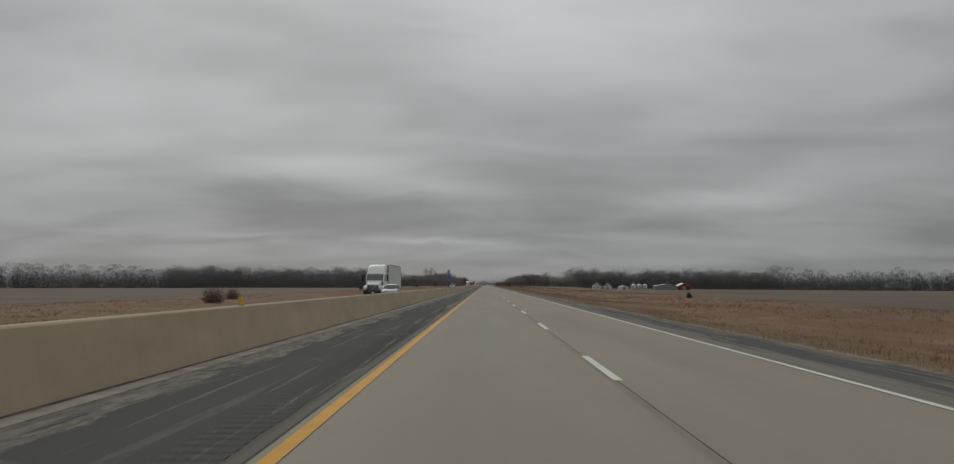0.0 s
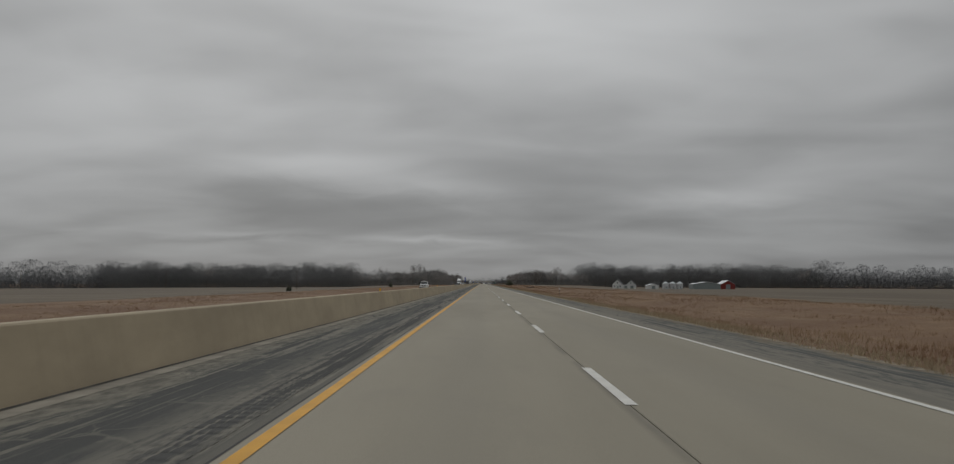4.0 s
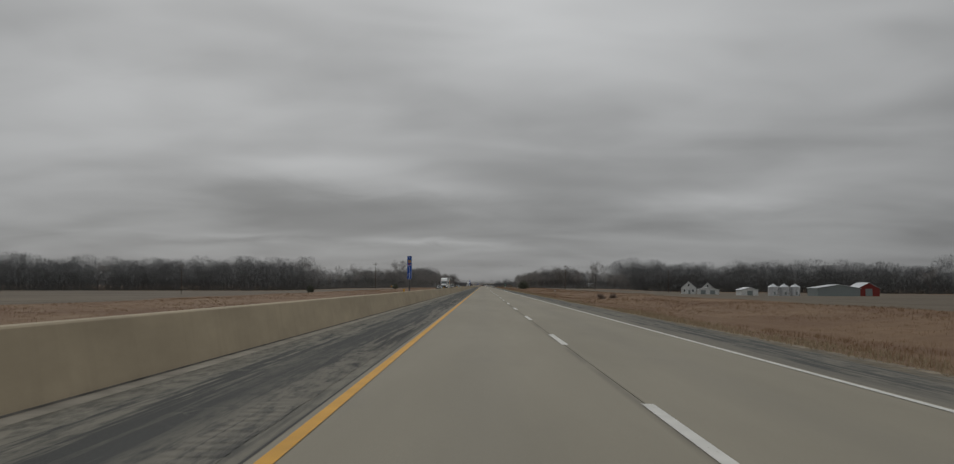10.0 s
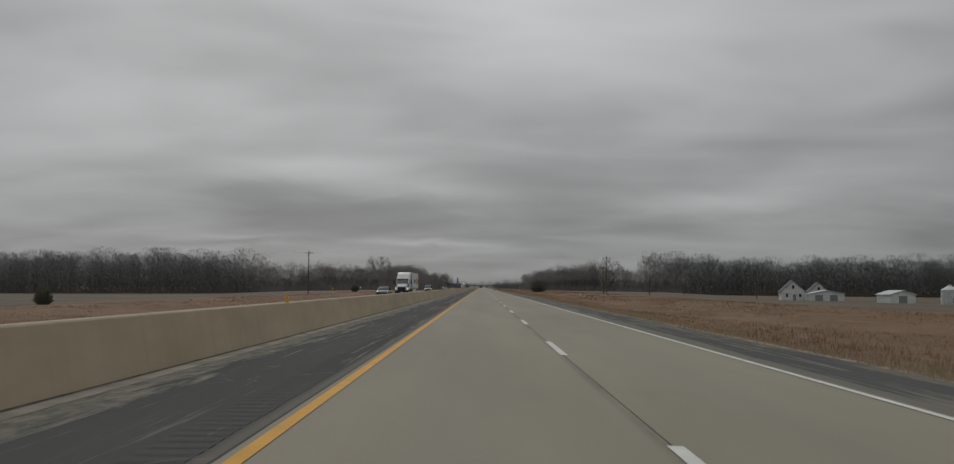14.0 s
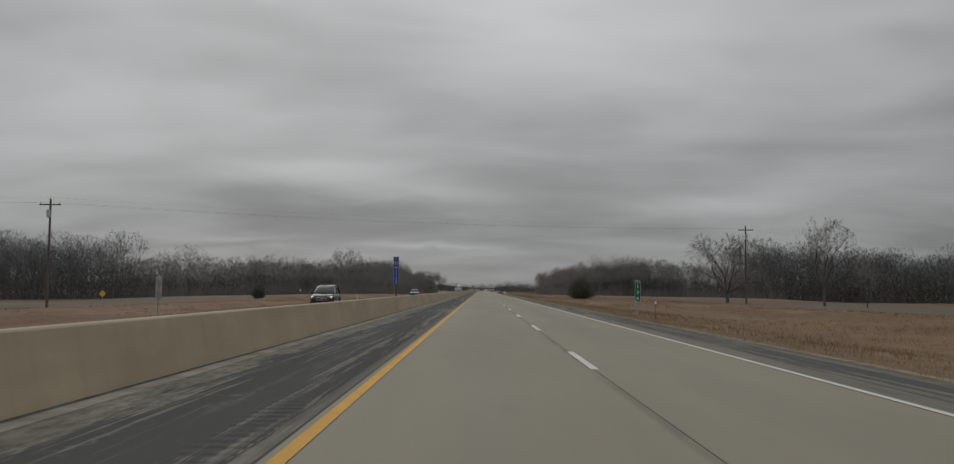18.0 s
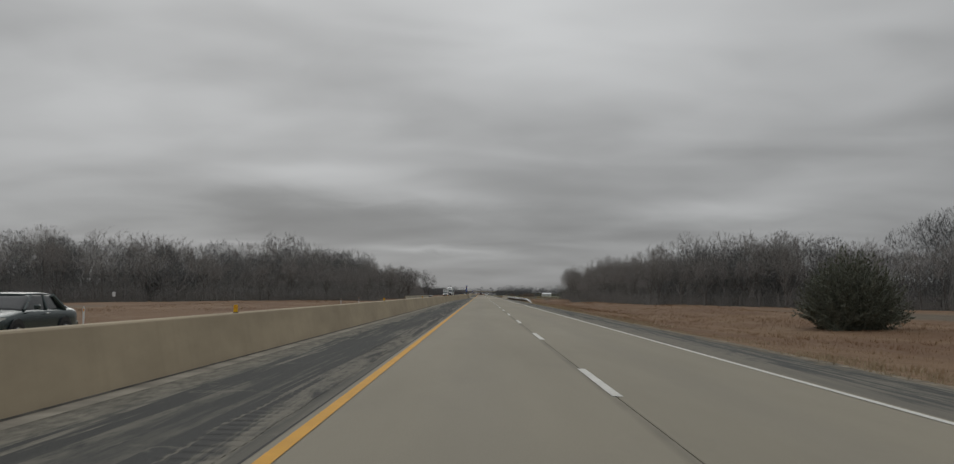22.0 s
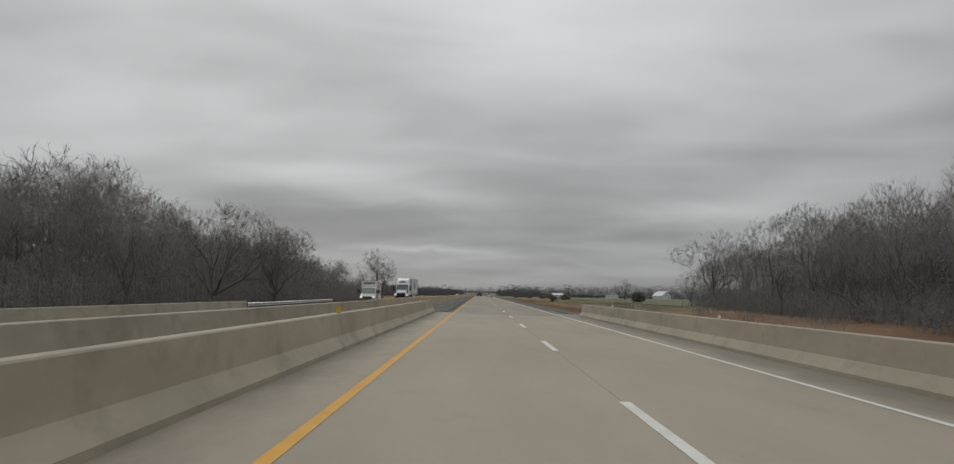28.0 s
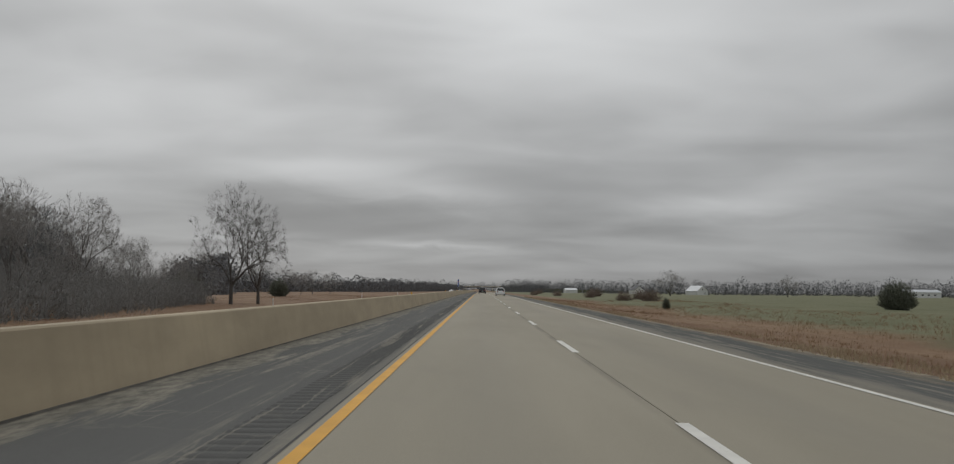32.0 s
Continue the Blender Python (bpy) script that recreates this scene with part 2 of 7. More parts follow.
        base = m.mix(m.ramp(ragged, drift + 0.1, drift - 0.1), base, pale)
    m.color(base).bump(m.math("ADD", grain, m.math("MULTIPLY", streak, 0.6)), 0.4, 0.006)
    return m.m


def make_barrier(name, base, seed, stain=0.18, grain=(1, 2.2, 0.18)):
    m = Mat(name, 0.85)
    wide = m.ramp(m.noise(0.5, 5, 0.6, (1, 0.5, 1.5), (seed, 0, 0)), 0.3, 0.7)
    c = m.mix(wide, tuple(v * 0.82 for v in base), tuple(v * 1.12 for v in base))
    runs = m.ramp(m.noise(1.3, 5, 0.65, grain, (0, seed, 0)), 0.5, 0.7)
    c = m.mix(m.math("MULTIPLY", runs, stain), c, tuple(v * 0.5 for v in base))
    pits = m.ramp(m.noise(40, 3, 0.7), 0.62, 0.75)
    c = m.mix(m.math("MULTIPLY", pits, 0.4), c, tuple(v * 0.4 for v in base))
    tone = m.ramp(m.random(), 0, 1, (0.0, 0.10))
    c = m.mix(tone, c, tuple(v * 0.72 for v in base))
    m.color(c).bump(m.noise(25, 4, 0.7), 0.25, 0.006)
    return m.m


def make_paint(name, base, worn):
    m = Mat(name, 0.7)
    chips = m.ramp(m.noise(11, 6, 0.75, (1.4, 0.5, 1)), 0.6 - worn, 0.68 - worn)
    c = m.mix(m.ramp(m.noise(1.7, 4), 0.3, 0.7), tuple(v * 0.82 for v in base), base)
    m.color(m.mix(m.math("MULTIPLY", chips, 0.75), c, (0.3, 0.275, 0.23)))
    m.bump(m.noise(50, 3, 0.6), 0.2, 0.003)
    return m.m


def make_ground():
    """Dry prairie grass beside the road, plain crop stubble and a green field farther off."""
    m = Mat("dry_field", 0.95)
    lo = m.noise(0.05, 5, 0.6, (1, 0.5, 1))
    mid = m.noise(0.9, 5, 0.65)
    hi = m.noise(14, 4, 0.7)
    straw = m.mix(m.ramp(lo, 0.35, 0.65), (0.215, 0.132, 0.075), (0.285, 0.195, 0.118))
    straw = m.mix(m.ramp(mid, 0.35, 0.7), straw, (0.185, 0.11, 0.063))
    drift_ = m.ramp(m.noise(0.11, 4, 0.6, (1, 0.45, 1), (5, 0, 0)), 0.4, 0.62)
    straw = m.mix(drift_, straw, (0.17, 0.098, 0.056))
    pale = m.ramp(m.noise(0.3, 5, 0.65, (1, 0.3, 1), (9, 0, 0)), 0.55, 0.7)
    straw = m.mix(m.math("MULTIPLY", pale, 0.5), straw, (0.31, 0.235, 0.15))
    straw = m.mix(m.math("MULTIPLY", m.ramp(hi, 0.4, 0.7), 0.25), straw, (0.13, 0.085, 0.052))
    stubble = m.mix(m.ramp(m.noise(0.03, 5, 0.6, (0.35, 1, 1)), 0.35, 0.65), (0.105, 0.085, 0.062), (0.17, 0.138, 0.098))
    stubble = m.mix(m.math("MULTIPLY", m.ramp(hi, 0.4, 0.7), 0.3), stubble, (0.09, 0.072, 0.05))
    x, y = m.axis(0), m.axis(1)
    edge = m.math("ADD", x, m.ramp(m.noise(0.04, 3, 0.6), 0.3, 0.7, (-7, 7)))
    field = m.math("MAXIMUM", m.ramp(edge, 36, 39), m.ramp(edge, -50, -53))
    c = m.mix(m.math("MULTIPLY", field, m.ramp(y, 985, 955)), straw, stubble)
    green = m.mix(m.ramp(m.noise(0.08, 5, 0.6), 0.3, 0.7), (0.115, 0.122, 0.062), (0.175, 0.172, 0.098))
    hem = m.math("ADD", x, m.ramp(m.noise(0.06, 4, 0.6), 0.3, 0.7, (-2.5, 2.5)))
    meadow = m.math("MULTIPLY", m.ramp(hem, 19, 23), m.ramp(m.math("ADD", y, m.math("MULTIPLY", x, 0.05)), 1205, 1225))
    c = m.mix(meadow, c, green)
    m.color(c).bump(m.math("ADD", hi, mid), 0.6, 0.08)
    return m.m


ROAD = make_concrete_road()
DECK = make_deck()
INNER = make_asphalt("inner_shoulder_asphalt", (0.078, 0.079, 0.076), (0.25, 0.235, 0.195), 0.0, 0, -4.0)
INNER_PALE = make_asphalt("faded_shoulder_asphalt", (0.108, 0.108, 0.104), (0.25, 0.235, 0.195), 0.01, 0, -4.15)
OUTER = make_asphalt("outer_shoulder_asphalt", (0.090, 0.092, 0.088), (0.23, 0.215, 0.18), 0.03, 9, None, 8.0)
BARRIER = make_barrier("barrier_concrete", (0.42, 0.35, 0.244), 0, 0.13)
PARAPET = make_barrier("parapet_concrete", (0.395, 0.352, 0.272), 5, 0.5, (1, 0.6, 0.8))


DIRT = plain("dark_dirt", (0.095, 0.088, 0.078), 0.95, vary=0.5, scale=1.5)
GUTTER = plain("gutter_concrete", (0.31, 0.285, 0.235), 0.9, vary=0.3, scale=1.2)
YELLOW = make_paint("yellow_paint", (0.66, 0.325, 0.006), -0.11)
WHITE = make_paint("white_paint", (0.72, 0.71, 0.66), -0.03)
GROUND = make_ground()
VERGE = plain("verge_gravel", (0.235, 0.195, 0.145), 0.95, vary=0.45, scale=2.2)
RUMBLE = make_asphalt("rumble_asphalt", (0.084, 0.084, 0.081), (0.25, 0.235, 0.198), 0.012, 0)
SEAL = plain("joint_seal", (0.06, 0.058, 0.055), 0.9)

# ---- building helpers ----


def obj(name, verts, faces, material, parent=None, label="", smooth=False, slots=None):
    """One mesh object from corners and faces."""
    me = bpy.data.meshes.new(name)
    me.from_pydata([tuple(v) for v in verts], [], faces)
    for x in (material if isinstance(material, (list, tuple)) else [material]):
        me.materials.append(x)
    if slots is not None:
        me.polygons.foreach_set("material_index", slots)
    if smooth:
        me.polygons.foreach_set("use_smooth", [True] * len(me.polygons))
    me.update()
    ob = new(name, me)
    ob.parent = parent
    if label:
        ob["label"] = label
    return ob


def part(name, bm, material, parent, label="", smooth=False):
    """A bmesh as one mesh object under a thing or a part."""
    me = bpy.data.meshes.new(name)
    bm.normal_update()
    bm.to_mesh(me)
    bm.free()
    me.materials.append(material)
    if smooth:
        me.polygons.foreach_set("use_smooth", [True] * len(me.polygons))
    ob = new(name, me)
    ob.parent = parent
    if label:
        ob["label"] = label
    return ob


def thing(name, m, label, category, group="", kind=""):
    ob = new(name)
    ob.matrix_basis = m
    return tagged(ob, label, category, group, kind)


def box(x0, x1, y0, y1, z0, z1, bevel=0.0, bm=None, segments=1):
    """A box between two corners, bevelled if asked, added to bm."""
    own = bmesh.new()
    bmesh.ops.create_cube(own, size=1, matrix=Matrix.Translation(((x0 + x1) / 2, (y0 + y1) / 2, (z0 + z1) / 2)) @ Matrix.Diagonal((x1 - x0, y1 - y0, z1 - z0, 1)))
    if bevel:
        bmesh.ops.bevel(own, geom=own.edges[:], offset=bevel, segments=segments, affect="EDGES", profile=0.5)
    return merge(bm, own)


def merge(bm, own):
    if bm is None:
        return own
    me = bpy.data.meshes.new("scratch")
    own.to_mesh(me)
    own.free()
    bm.from_mesh(me)
    bpy.data.meshes.remove(me)
    return bm


def rod(a, b, r0, r1=None, sides=10, bm=None):
    """A round bar from a to b."""
    a, b = Vector(a), Vector(b)
    own = bmesh.new()
    turn = (b - a).to_track_quat("Z", "Y").to_matrix().to_4x4()
    bmesh.ops.create_cone(own, cap_ends=True, segments=sides, radius1=r0, radius2=r0 if r1 is None else r1, depth=(b - a).length, matrix=Matrix.Translation((a + b) / 2) @ turn)
    return merge(bm, own)


def prism(outline, lo, hi, axis="x", bevel=0.0, bm=None, segments=1):
    """An outline of (a, b) drawn out along an axis: x -> (y, z), y -> (x, z), z -> (x, y)."""
    own = bmesh.new()
    put = {"x": lambda a, b, c: (c, a, b), "y": lambda a, b, c: (a, c, b), "z": lambda a, b, c: (a, b, c)}[axis]
    one = [own.verts.new(put(a, b, lo)) for a, b in outline]
    two = [own.verts.new(put(a, b, hi)) for a, b in outline]
    own.faces.new(one)
    own.faces.new(two[::-1])
    for i in range(len(one)):
        j = (i + 1) % len(one)
        own.faces.new((one[j], one[i], two[i], two[j]))
    bmesh.ops.recalc_face_normals(own, faces=own.faces)
    if bevel:
        bmesh.ops.bevel(own, geom=own.edges[:], offset=bevel, segments=segments, affect="EDGES", profile=0.5)
    return merge(bm, own)


def road_z(x):
    return -SLOPE * max(x, -1.8)


def grade(y):
    """The road falls away gently far beyond the bridge."""
    return -0.002 * max(0.0, y - 1450)


def extrude(name, profile, ys, material, parent=None, label="", close=True, smooth=False):
    """A profile of (x, z) drawn along the road."""
    n = len(profile)
    verts = [(x, y, z + grade(y)) for y in ys for x, z in profile]
    faces = []
    for j in range(len(ys) - 1):
        for i in range(n if close else n - 1):
            k = (i + 1) % n
            faces.append((j * n + i, j * n + k, (j + 1) * n + k, (j + 1) * n + i))
    if close:
        faces.append(tuple(range(n)))
        faces.append(tuple(range(len(ys) * n - 1, (len(ys) - 1) * n - 1, -1)))
    return obj(name, verts, faces, material, parent, label, smooth)


# ---- road, shoulders, markings ----
START, END = -60.0, 3600.0
BRIDGE0, BRIDGE1 = 1094.0, 1148.0
Y_EDGE, W_EDGE, MID = -1.56, 5.85, 2.14


def strip(name, x0, x1, y0, y1, lift, material, parent=None, label="", thick=0.0):
    prof = [(x0, road_z(x0) + lift), (x1, road_z(x1) + lift)]
    if thick:
        prof += [(x1, road_z(x1) + lift - thick), (x0, road_z(x0) + lift - thick)]
    n = max(1, int((y1 - y0) / 60))
    return extrude(name, prof, [y0 + (y1 - y0) * i / n for i in range(n + 1)], material, parent, label, close=bool(thick))
road = thing("road", Matrix(), "two-lane concrete motorway carriageway with worn joints", "road", kind="structure")
for y0, y1 in ((START, BRIDGE0 - 0.01), (BRIDGE1 + 0.01, END)):
    strip("slab", -1.74, MID - 0.04, y0, y1, 0, ROAD, road, "concrete lane slab", 0.3)
    strip("slab", MID - 0.022, 6.0, y0, y1, 0, ROAD, road, "concrete lane slab", 0.3)
    tagged(strip("inner_shoulder", -5.25, -1.74, y0, y1, -0.006, INNER if y0 < 500 else INNER_PALE, thick=0.3), "dark patched asphalt inner shoulder with dusty streaks", "shoulder", kind="structure")
    tagged(strip("outer_shoulder", 6.0, 8.28, y0, y1, -0.006, OUTER, thick=0.3), "grey asphalt outer shoulder with worn edges", "shoulder", kind="structure")
    tagged(strip("gravel_verge", 8.28, 8.7, y0, y1, -0.03, VERGE, thick=0.3), "gravelly pale verge at the edge of the shoulder", "verge", kind="structure")
for y0, y1, kerb in ((START, 1016, True), (1226, END, False)):
    if kerb:
        tagged(strip("gutter", -4.80, -4.50, y0, y1, -0.002, GUTTER), "pale dusty concrete gutter along the median barrier", "gutter", kind="structure")
    tagged(strip("dirt_line", -4.91, -4.79, y0, y1, 0.001, DIRT), "dark line of dirt along the foot of the barrier", "dirt", kind="structure")
deck = thing("bridge_deck", Matrix(), "pale tan concrete bridge deck with saw-cut joints", "bridge", kind="structure")
strip("deck_slab", -3.3, -1.8, BRIDGE0, BRIDGE1, 0.003, DECK, deck, "", 0.6)
strip("deck_slab", -1.8, MID - 0.04, BRIDGE0, BRIDGE1, 0.003, DECK, deck, "", 0.6)
strip("deck_slab", MID - 0.03, 7.9, BRIDGE0, BRIDGE1, 0.003, DECK, deck, "", 0.6)
strip("apron", -5.6, -1.75, BRIDGE1 + 0.05, BRIDGE1 + 3.6, 0.004, DECK, deck, "pale concrete apron beside the lanes")
strip("apron", 6.01, 8.25, BRIDGE1 + 0.05, BRIDGE1 + 9.0, 0.004, DECK, deck, "pale concrete apron beside the lanes")
for y in (BRIDGE0 - 0.01, BRIDGE1 + 0.01, BRIDGE0 - 4.6, BRIDGE1 + 6.1):
    strip("expansion_joint", -3.2, 7.3, y - 0.05, y + 0.05, 0.007, SEAL, deck, "dark rubber expansion joint")

for y0, y1 in ((START, BRIDGE0 - 0.2), (BRIDGE1 + 0.2, END)):
    tagged(strip("edge_joint", -1.765, -1.735, y0, y1, 0.003, SEAL), "dark open joint between asphalt shoulder and concrete lane", "joint", kind="structure")

# milled rumble strip, a row of shallow ribs beside the yellow line
ry = START
rv, rf = [], []
x0, x1 = -2.50, -1.96
n = 0
while ry < 1620:
    for k, dz in ((0.0, 0.001), (0.05, 0.007), (0.16, 0.007), (0.21, 0.001)):
        w = 0.012 * math.sin(ry * 2.9)
        rv += [(x0 + w, ry + k, road_z(x0) + dz - 0.006), (x1 + w, ry + k, road_z(x1) + dz - 0.006)]
    if not BRIDGE0 - 1 < ry < BRIDGE1 + 1:
        rf += [(n, n + 2, n + 4, n + 6), (n + 7, n + 5, n + 3, n + 1)]
    for q in range(3):
        a = n + 2 * q
        if not BRIDGE0 - 1 < ry < BRIDGE1 + 1:
            rf.append((a, a + 1, a + 3, a + 2))
    n += 8
    ry += 0.31
tagged(obj("rumble_strip", rv, rf, RUMBLE), "milled rumble strip with dusty worn ribs in the shoulder", "rumble strip", kind="stuff")

marks = thing("lane_marking", Matrix(), "painted yellow, white and dashed lane markings", "road marking", kind="structure")
strip("edge_line", Y_EDGE - 0.09, Y_EDGE + 0.06, START, END, 0.008, YELLOW, marks, "solid yellow edge line")
strip("edge_line", W_EDGE - 0.065, W_EDGE + 0.065, START, END, 0.008, WHITE, marks, "solid white edge line")
dash_me = None
for k in range(-3, 130):
    if dash_me is None:
        d = strip("dash", MID - 0.09, MID + 0.065, -4.57, 0, 0.008, WHITE, marks)
        dash_me = d.data
    else:
        d = new("dash", dash_me)
        d.parent = marks
    d.location = (0, 17.99 + 15.246 * k, grade(17.99 + 15.246 * k))

# ---- barriers ----
SHAPE = [(0.30, 0), (0.29, 0.06), (0.135, 0.88), (0.11, 0.905), (-0.11, 0.905), (-0.135, 0.88), (-0.29, 0.06), (-0.30, 0)]
BX = -5.19


def barrier_x(y):
    """The median barrier swings in towards the lanes before the bridge."""
    k = min(max((y - 1010) / (BRIDGE0 - 1015), 0), 1) if y < BRIDGE0 + 1 else min(max((1232 - y) / 80, 0), 1)
    k = k * k * (3 - 2 * k)
    return BX + (1.62 * k if y < BRIDGE0 + 1 else -1.62 * k)


def barrier_run(parent, y0, y1, count, at, base, material, shape=SHAPE, name="barrier_segment"):
    """Cast lengths end to end; at(y) gives the line."""
    length, shared = (y1 - y0) / count, {}
    for i in range(count):
        a, b = at(y0 + i * length), at(y0 + (i + 1) * length)
        key = (round(b - a, 4), y0 + i * length > 1450)
        if key not in shared:
            drop = grade(y0 + (i + 1) * length) - grade(y0 + i * length)
            verts = [(s * 1.0 + (b - a) * k, length * k + (0.002 if k == 0 else -0.002), z + drop * k) for k in (0, 1) for s, z in shape]
            m = len(shape)
            faces = [(j, (j + 1) % m, m + (j + 1) % m, m + j) for j in range(m)] + [tuple(range(m))[::-1], tuple(range(m, 2 * m))]
            o = obj(name, verts, faces, material, parent)
            shared[key] = o.data
        else:
            o = new(name, shared[key])
            o.parent = parent
        o.location = (a, y0 + i * length, base + grade(y0 + i * length))


median = thing("median_barrier", Matrix(), "long tan concrete median barrier with stained faces", "barrier", kind="structure")
barrier_run(median, START, BRIDGE0, 64, barrier_x, road_z(BX), BARRIER)
barrier_run(median, BRIDGE1 + 0.6, 1760, 40, barrier_x, road_z(BX), BARRIER)
barrier_run(median, 1760, END, 30, lambda y: BX, road_z(BX), BARRIER)
RAIL_SHAPE = [(0.24, -0.3), (0.24, 0.09), (0.06, 0.33), (0.005, 0.83), (-0.015, 0.85), (-0.20, 0.85), (-0.22, 0.83), (-0.22, -0.3)]
parapet = thing("bridge_parapet", Matrix(), "weathered concrete bridge parapet with dark water stains", "parapet", kind="structure")
barrier_run(parapet, BRIDGE0 + 0.02, BRIDGE1 + 3.6, 3, lambda y: -3.22, road_z(-3.2), PARAPET, RAIL_SHAPE, "parapet_panel")
parapet = thing("bridge_parapet", Matrix(), "weathered concrete bridge parapet beside the outer lane", "parapet", kind="structure")
barrier_run(parapet, BRIDGE0 - 2, BRIDGE1 + 3.6, 3, lambda y: 7.55, road_z(7.55), PARAPET, [(-a, b) for a, b in RAIL_SHAPE][::-1], "parapet_panel")


def other_z(x):
    return road_z(BX) + 0.024 * (x - BX)


parapet = thing("bridge_parapet", Matrix(), "grey concrete parapet of the opposite bridge", "parapet", kind="structure")
barrier_run(parapet, BRIDGE0, BRIDGE1 + 0.5, 10, lambda y: -6.6, road_z(BX), PARAPET, RAIL_SHAPE, "parapet_panel")
parapet = thing("bridge_parapet", Matrix(), "grey concrete outer parapet of the opposite bridge", "parapet", kind="structure")
barrier_run(parapet, BRIDGE0 - 30, BRIDGE1 + 8, 16, lambda y: -17.7, other_z(-17.7), PARAPET, RAIL_SHAPE, "parapet_panel")

# ---- opposite carriageway ----
other = thing("opposite_road", Matrix(), "opposite concrete carriageway beyond the barrier", "road", kind="structure")


def other_strip(name, x0, x1, lift, material, label="", thick=0.3):
    prof = [(x0, other_z(x0) + lift), (x1, other_z(x1) + lift)]
    if thick:
        prof += [(x1, other_z(x1) + lift - thick), (x0, other_z(x0) + lift - thick)]
    return extrude(name, prof, [START + (END - START) * i / 40 for i in range(41)], material, other, label, close=bool(thick))


other_strip("slab", -16.0, -8.35, 0, ROAD, "concrete lanes")
other_strip("shoulder", -8.35, -5.2, -0.005, INNER_PALE, "inner asphalt shoulder")
other_strip("shoulder", -17.9, -16.0, -0.005, OUTER, "outer asphalt shoulder")
other_strip("edge_line", -8.6, -8.45, 0.006, YELLOW, "yellow edge line", 0)
other_strip("edge_line", -15.85, -15.7, 0.006, WHITE, "white edge line", 0)
other_dash = None
for k in range(60, 100):
    if other_dash is None:
        d = obj("dash", [(-12.25, 0, other_z(-12.25) + 0.006), (-12.08, 0, other_z(-12.08) + 0.006), (-12.08, 4.57, other_z(-12.08) + 0.006), (-12.25, 4.57, other_z(-12.25) + 0.006)], [(0, 1, 2, 3)], WHITE, other)
        other_dash = d.data
    else:
        d = new("dash", other_dash)
        d.parent = other
    d.location = (0, 15.24 * k, 0)

# ---- ground ----


def ease(k):
    k = min(max(k, 0.0), 1.0)
    return k * k * (3 - 2 * k)


def ground_z(x, y):
    if x > 0:
        near, d = road_z(8.5) - 0.05, x - 8.5
    else:
        near, d = other_z(-17.9) - 0.04, -17.9 - x
    if d < 0:
        return near - 0.5
    dip = -0.7 * min(d / 9, 1) + 0.45 * min(max(d - 10, 0) / 14, 1)
    wave = 0.14 * math.sin(x * 0.31 + y * 0.021) * math.sin(y * 0.083) * min(d / 6, 1)
    # creek valley under the bridge
    creek = -3.2 * math.exp(-((y - 1121) / 16) ** 2) * min(d / 10, 1) * (1 if d < 120 else 0.3)
    # the fields fall away from the road, less so by the woods at the creek
    far = abs(x)
    lower = -2.4 * ease((far - 25) / 95) - 0.8 * ease((far - 120) / 300)
    lower *= 1 - 0.65 * ease((y - 900) / 100) * (1 if y > 1100 else 1 - ease((far - 90) / 50))
    return near + dip + wave + creek + lower + grade(y)


xs = [-4500, -2500, -1500, -900, -600, -400, -300, -220, -160, -120, -95, -75, -62, -52, -44, -38, -33, -29, -26, -23.5, -21.0, -19.2, -17.9, -17.6, 8.2, 8.5, 9.3, 10.4, 11.6, 13, 15.5, 18.5, 22, 26, 31, 37, 44, 53, 65, 80, 100, 130, 170, 230, 320, 450, 700, 1100, 1800, 2800, 4500]
ys = [-300, -150] + list(range(-60, 1700, 8)) + [1750, 1850, 2000, 2200, 2500, 2900, 3300, 3800, 4400, 5400]
verts = [(x, y, ground_z(x, y)) for y in ys for x in xs]
nx = len(xs)
faces = [(j * nx + i, j * nx + i + 1, (j + 1) * nx + i + 1, (j + 1) * nx + i) for j in range(len(ys) - 1) for i in range(nx - 1)]
ground = tagged(obj("ground", verts, faces, GROUND, smooth=True), "dry tan prairie grass and stubble fields beside the road", "ground", kind="structure")
# ---- more materials ----
STEEL = plain("galvanised_steel", (0.42, 0.43, 0.43), 0.45, 0.7, 0.25, 2.5)
POST_WOOD = plain("weathered_post", (0.15, 0.125, 0.10), 0.9, vary=0.35, scale=6)
BLUE = plain("sign_blue", (0.012, 0.075, 0.36), 0.45, vary=0.1)
GREEN = plain("sign_green", (0.01, 0.17, 0.09), 0.45, vary=0.1)
SIGN_WHITE = plain("sign_white", (0.75, 0.77, 0.78), 0.5, vary=0.05)
SIGN_GOLD = plain("sign_gold", (0.70, 0.33, 0.03), 0.5, vary=0.08)
SIGN_RED = plain("sign_red", (0.5, 0.05, 0.04), 0.5)
MARK_YELLOW = plain("marker_yellow", (0.78, 0.45, 0.02), 0.5, vary=0.1)
PAINT_WHITE = plain("vehicle_white", (0.70, 0.71, 0.71), 0.28, vary=0.06, scale=0.8, spec=0.5)
TRAILER_SKIN = plain("trailer_white", (0.60, 0.63, 0.62), 0.45, vary=0.04, scale=0.25)
PAINT_DARK = plain("vehicle_charcoal", (0.045, 0.046, 0.048), 0.2, 0.4, 0.12, spec=0.8)
PAINT_TEAL = plain("vehicle_dark_green", (0.05, 0.068, 0.068), 0.2, 0.5, 0.12, spec=0.8)
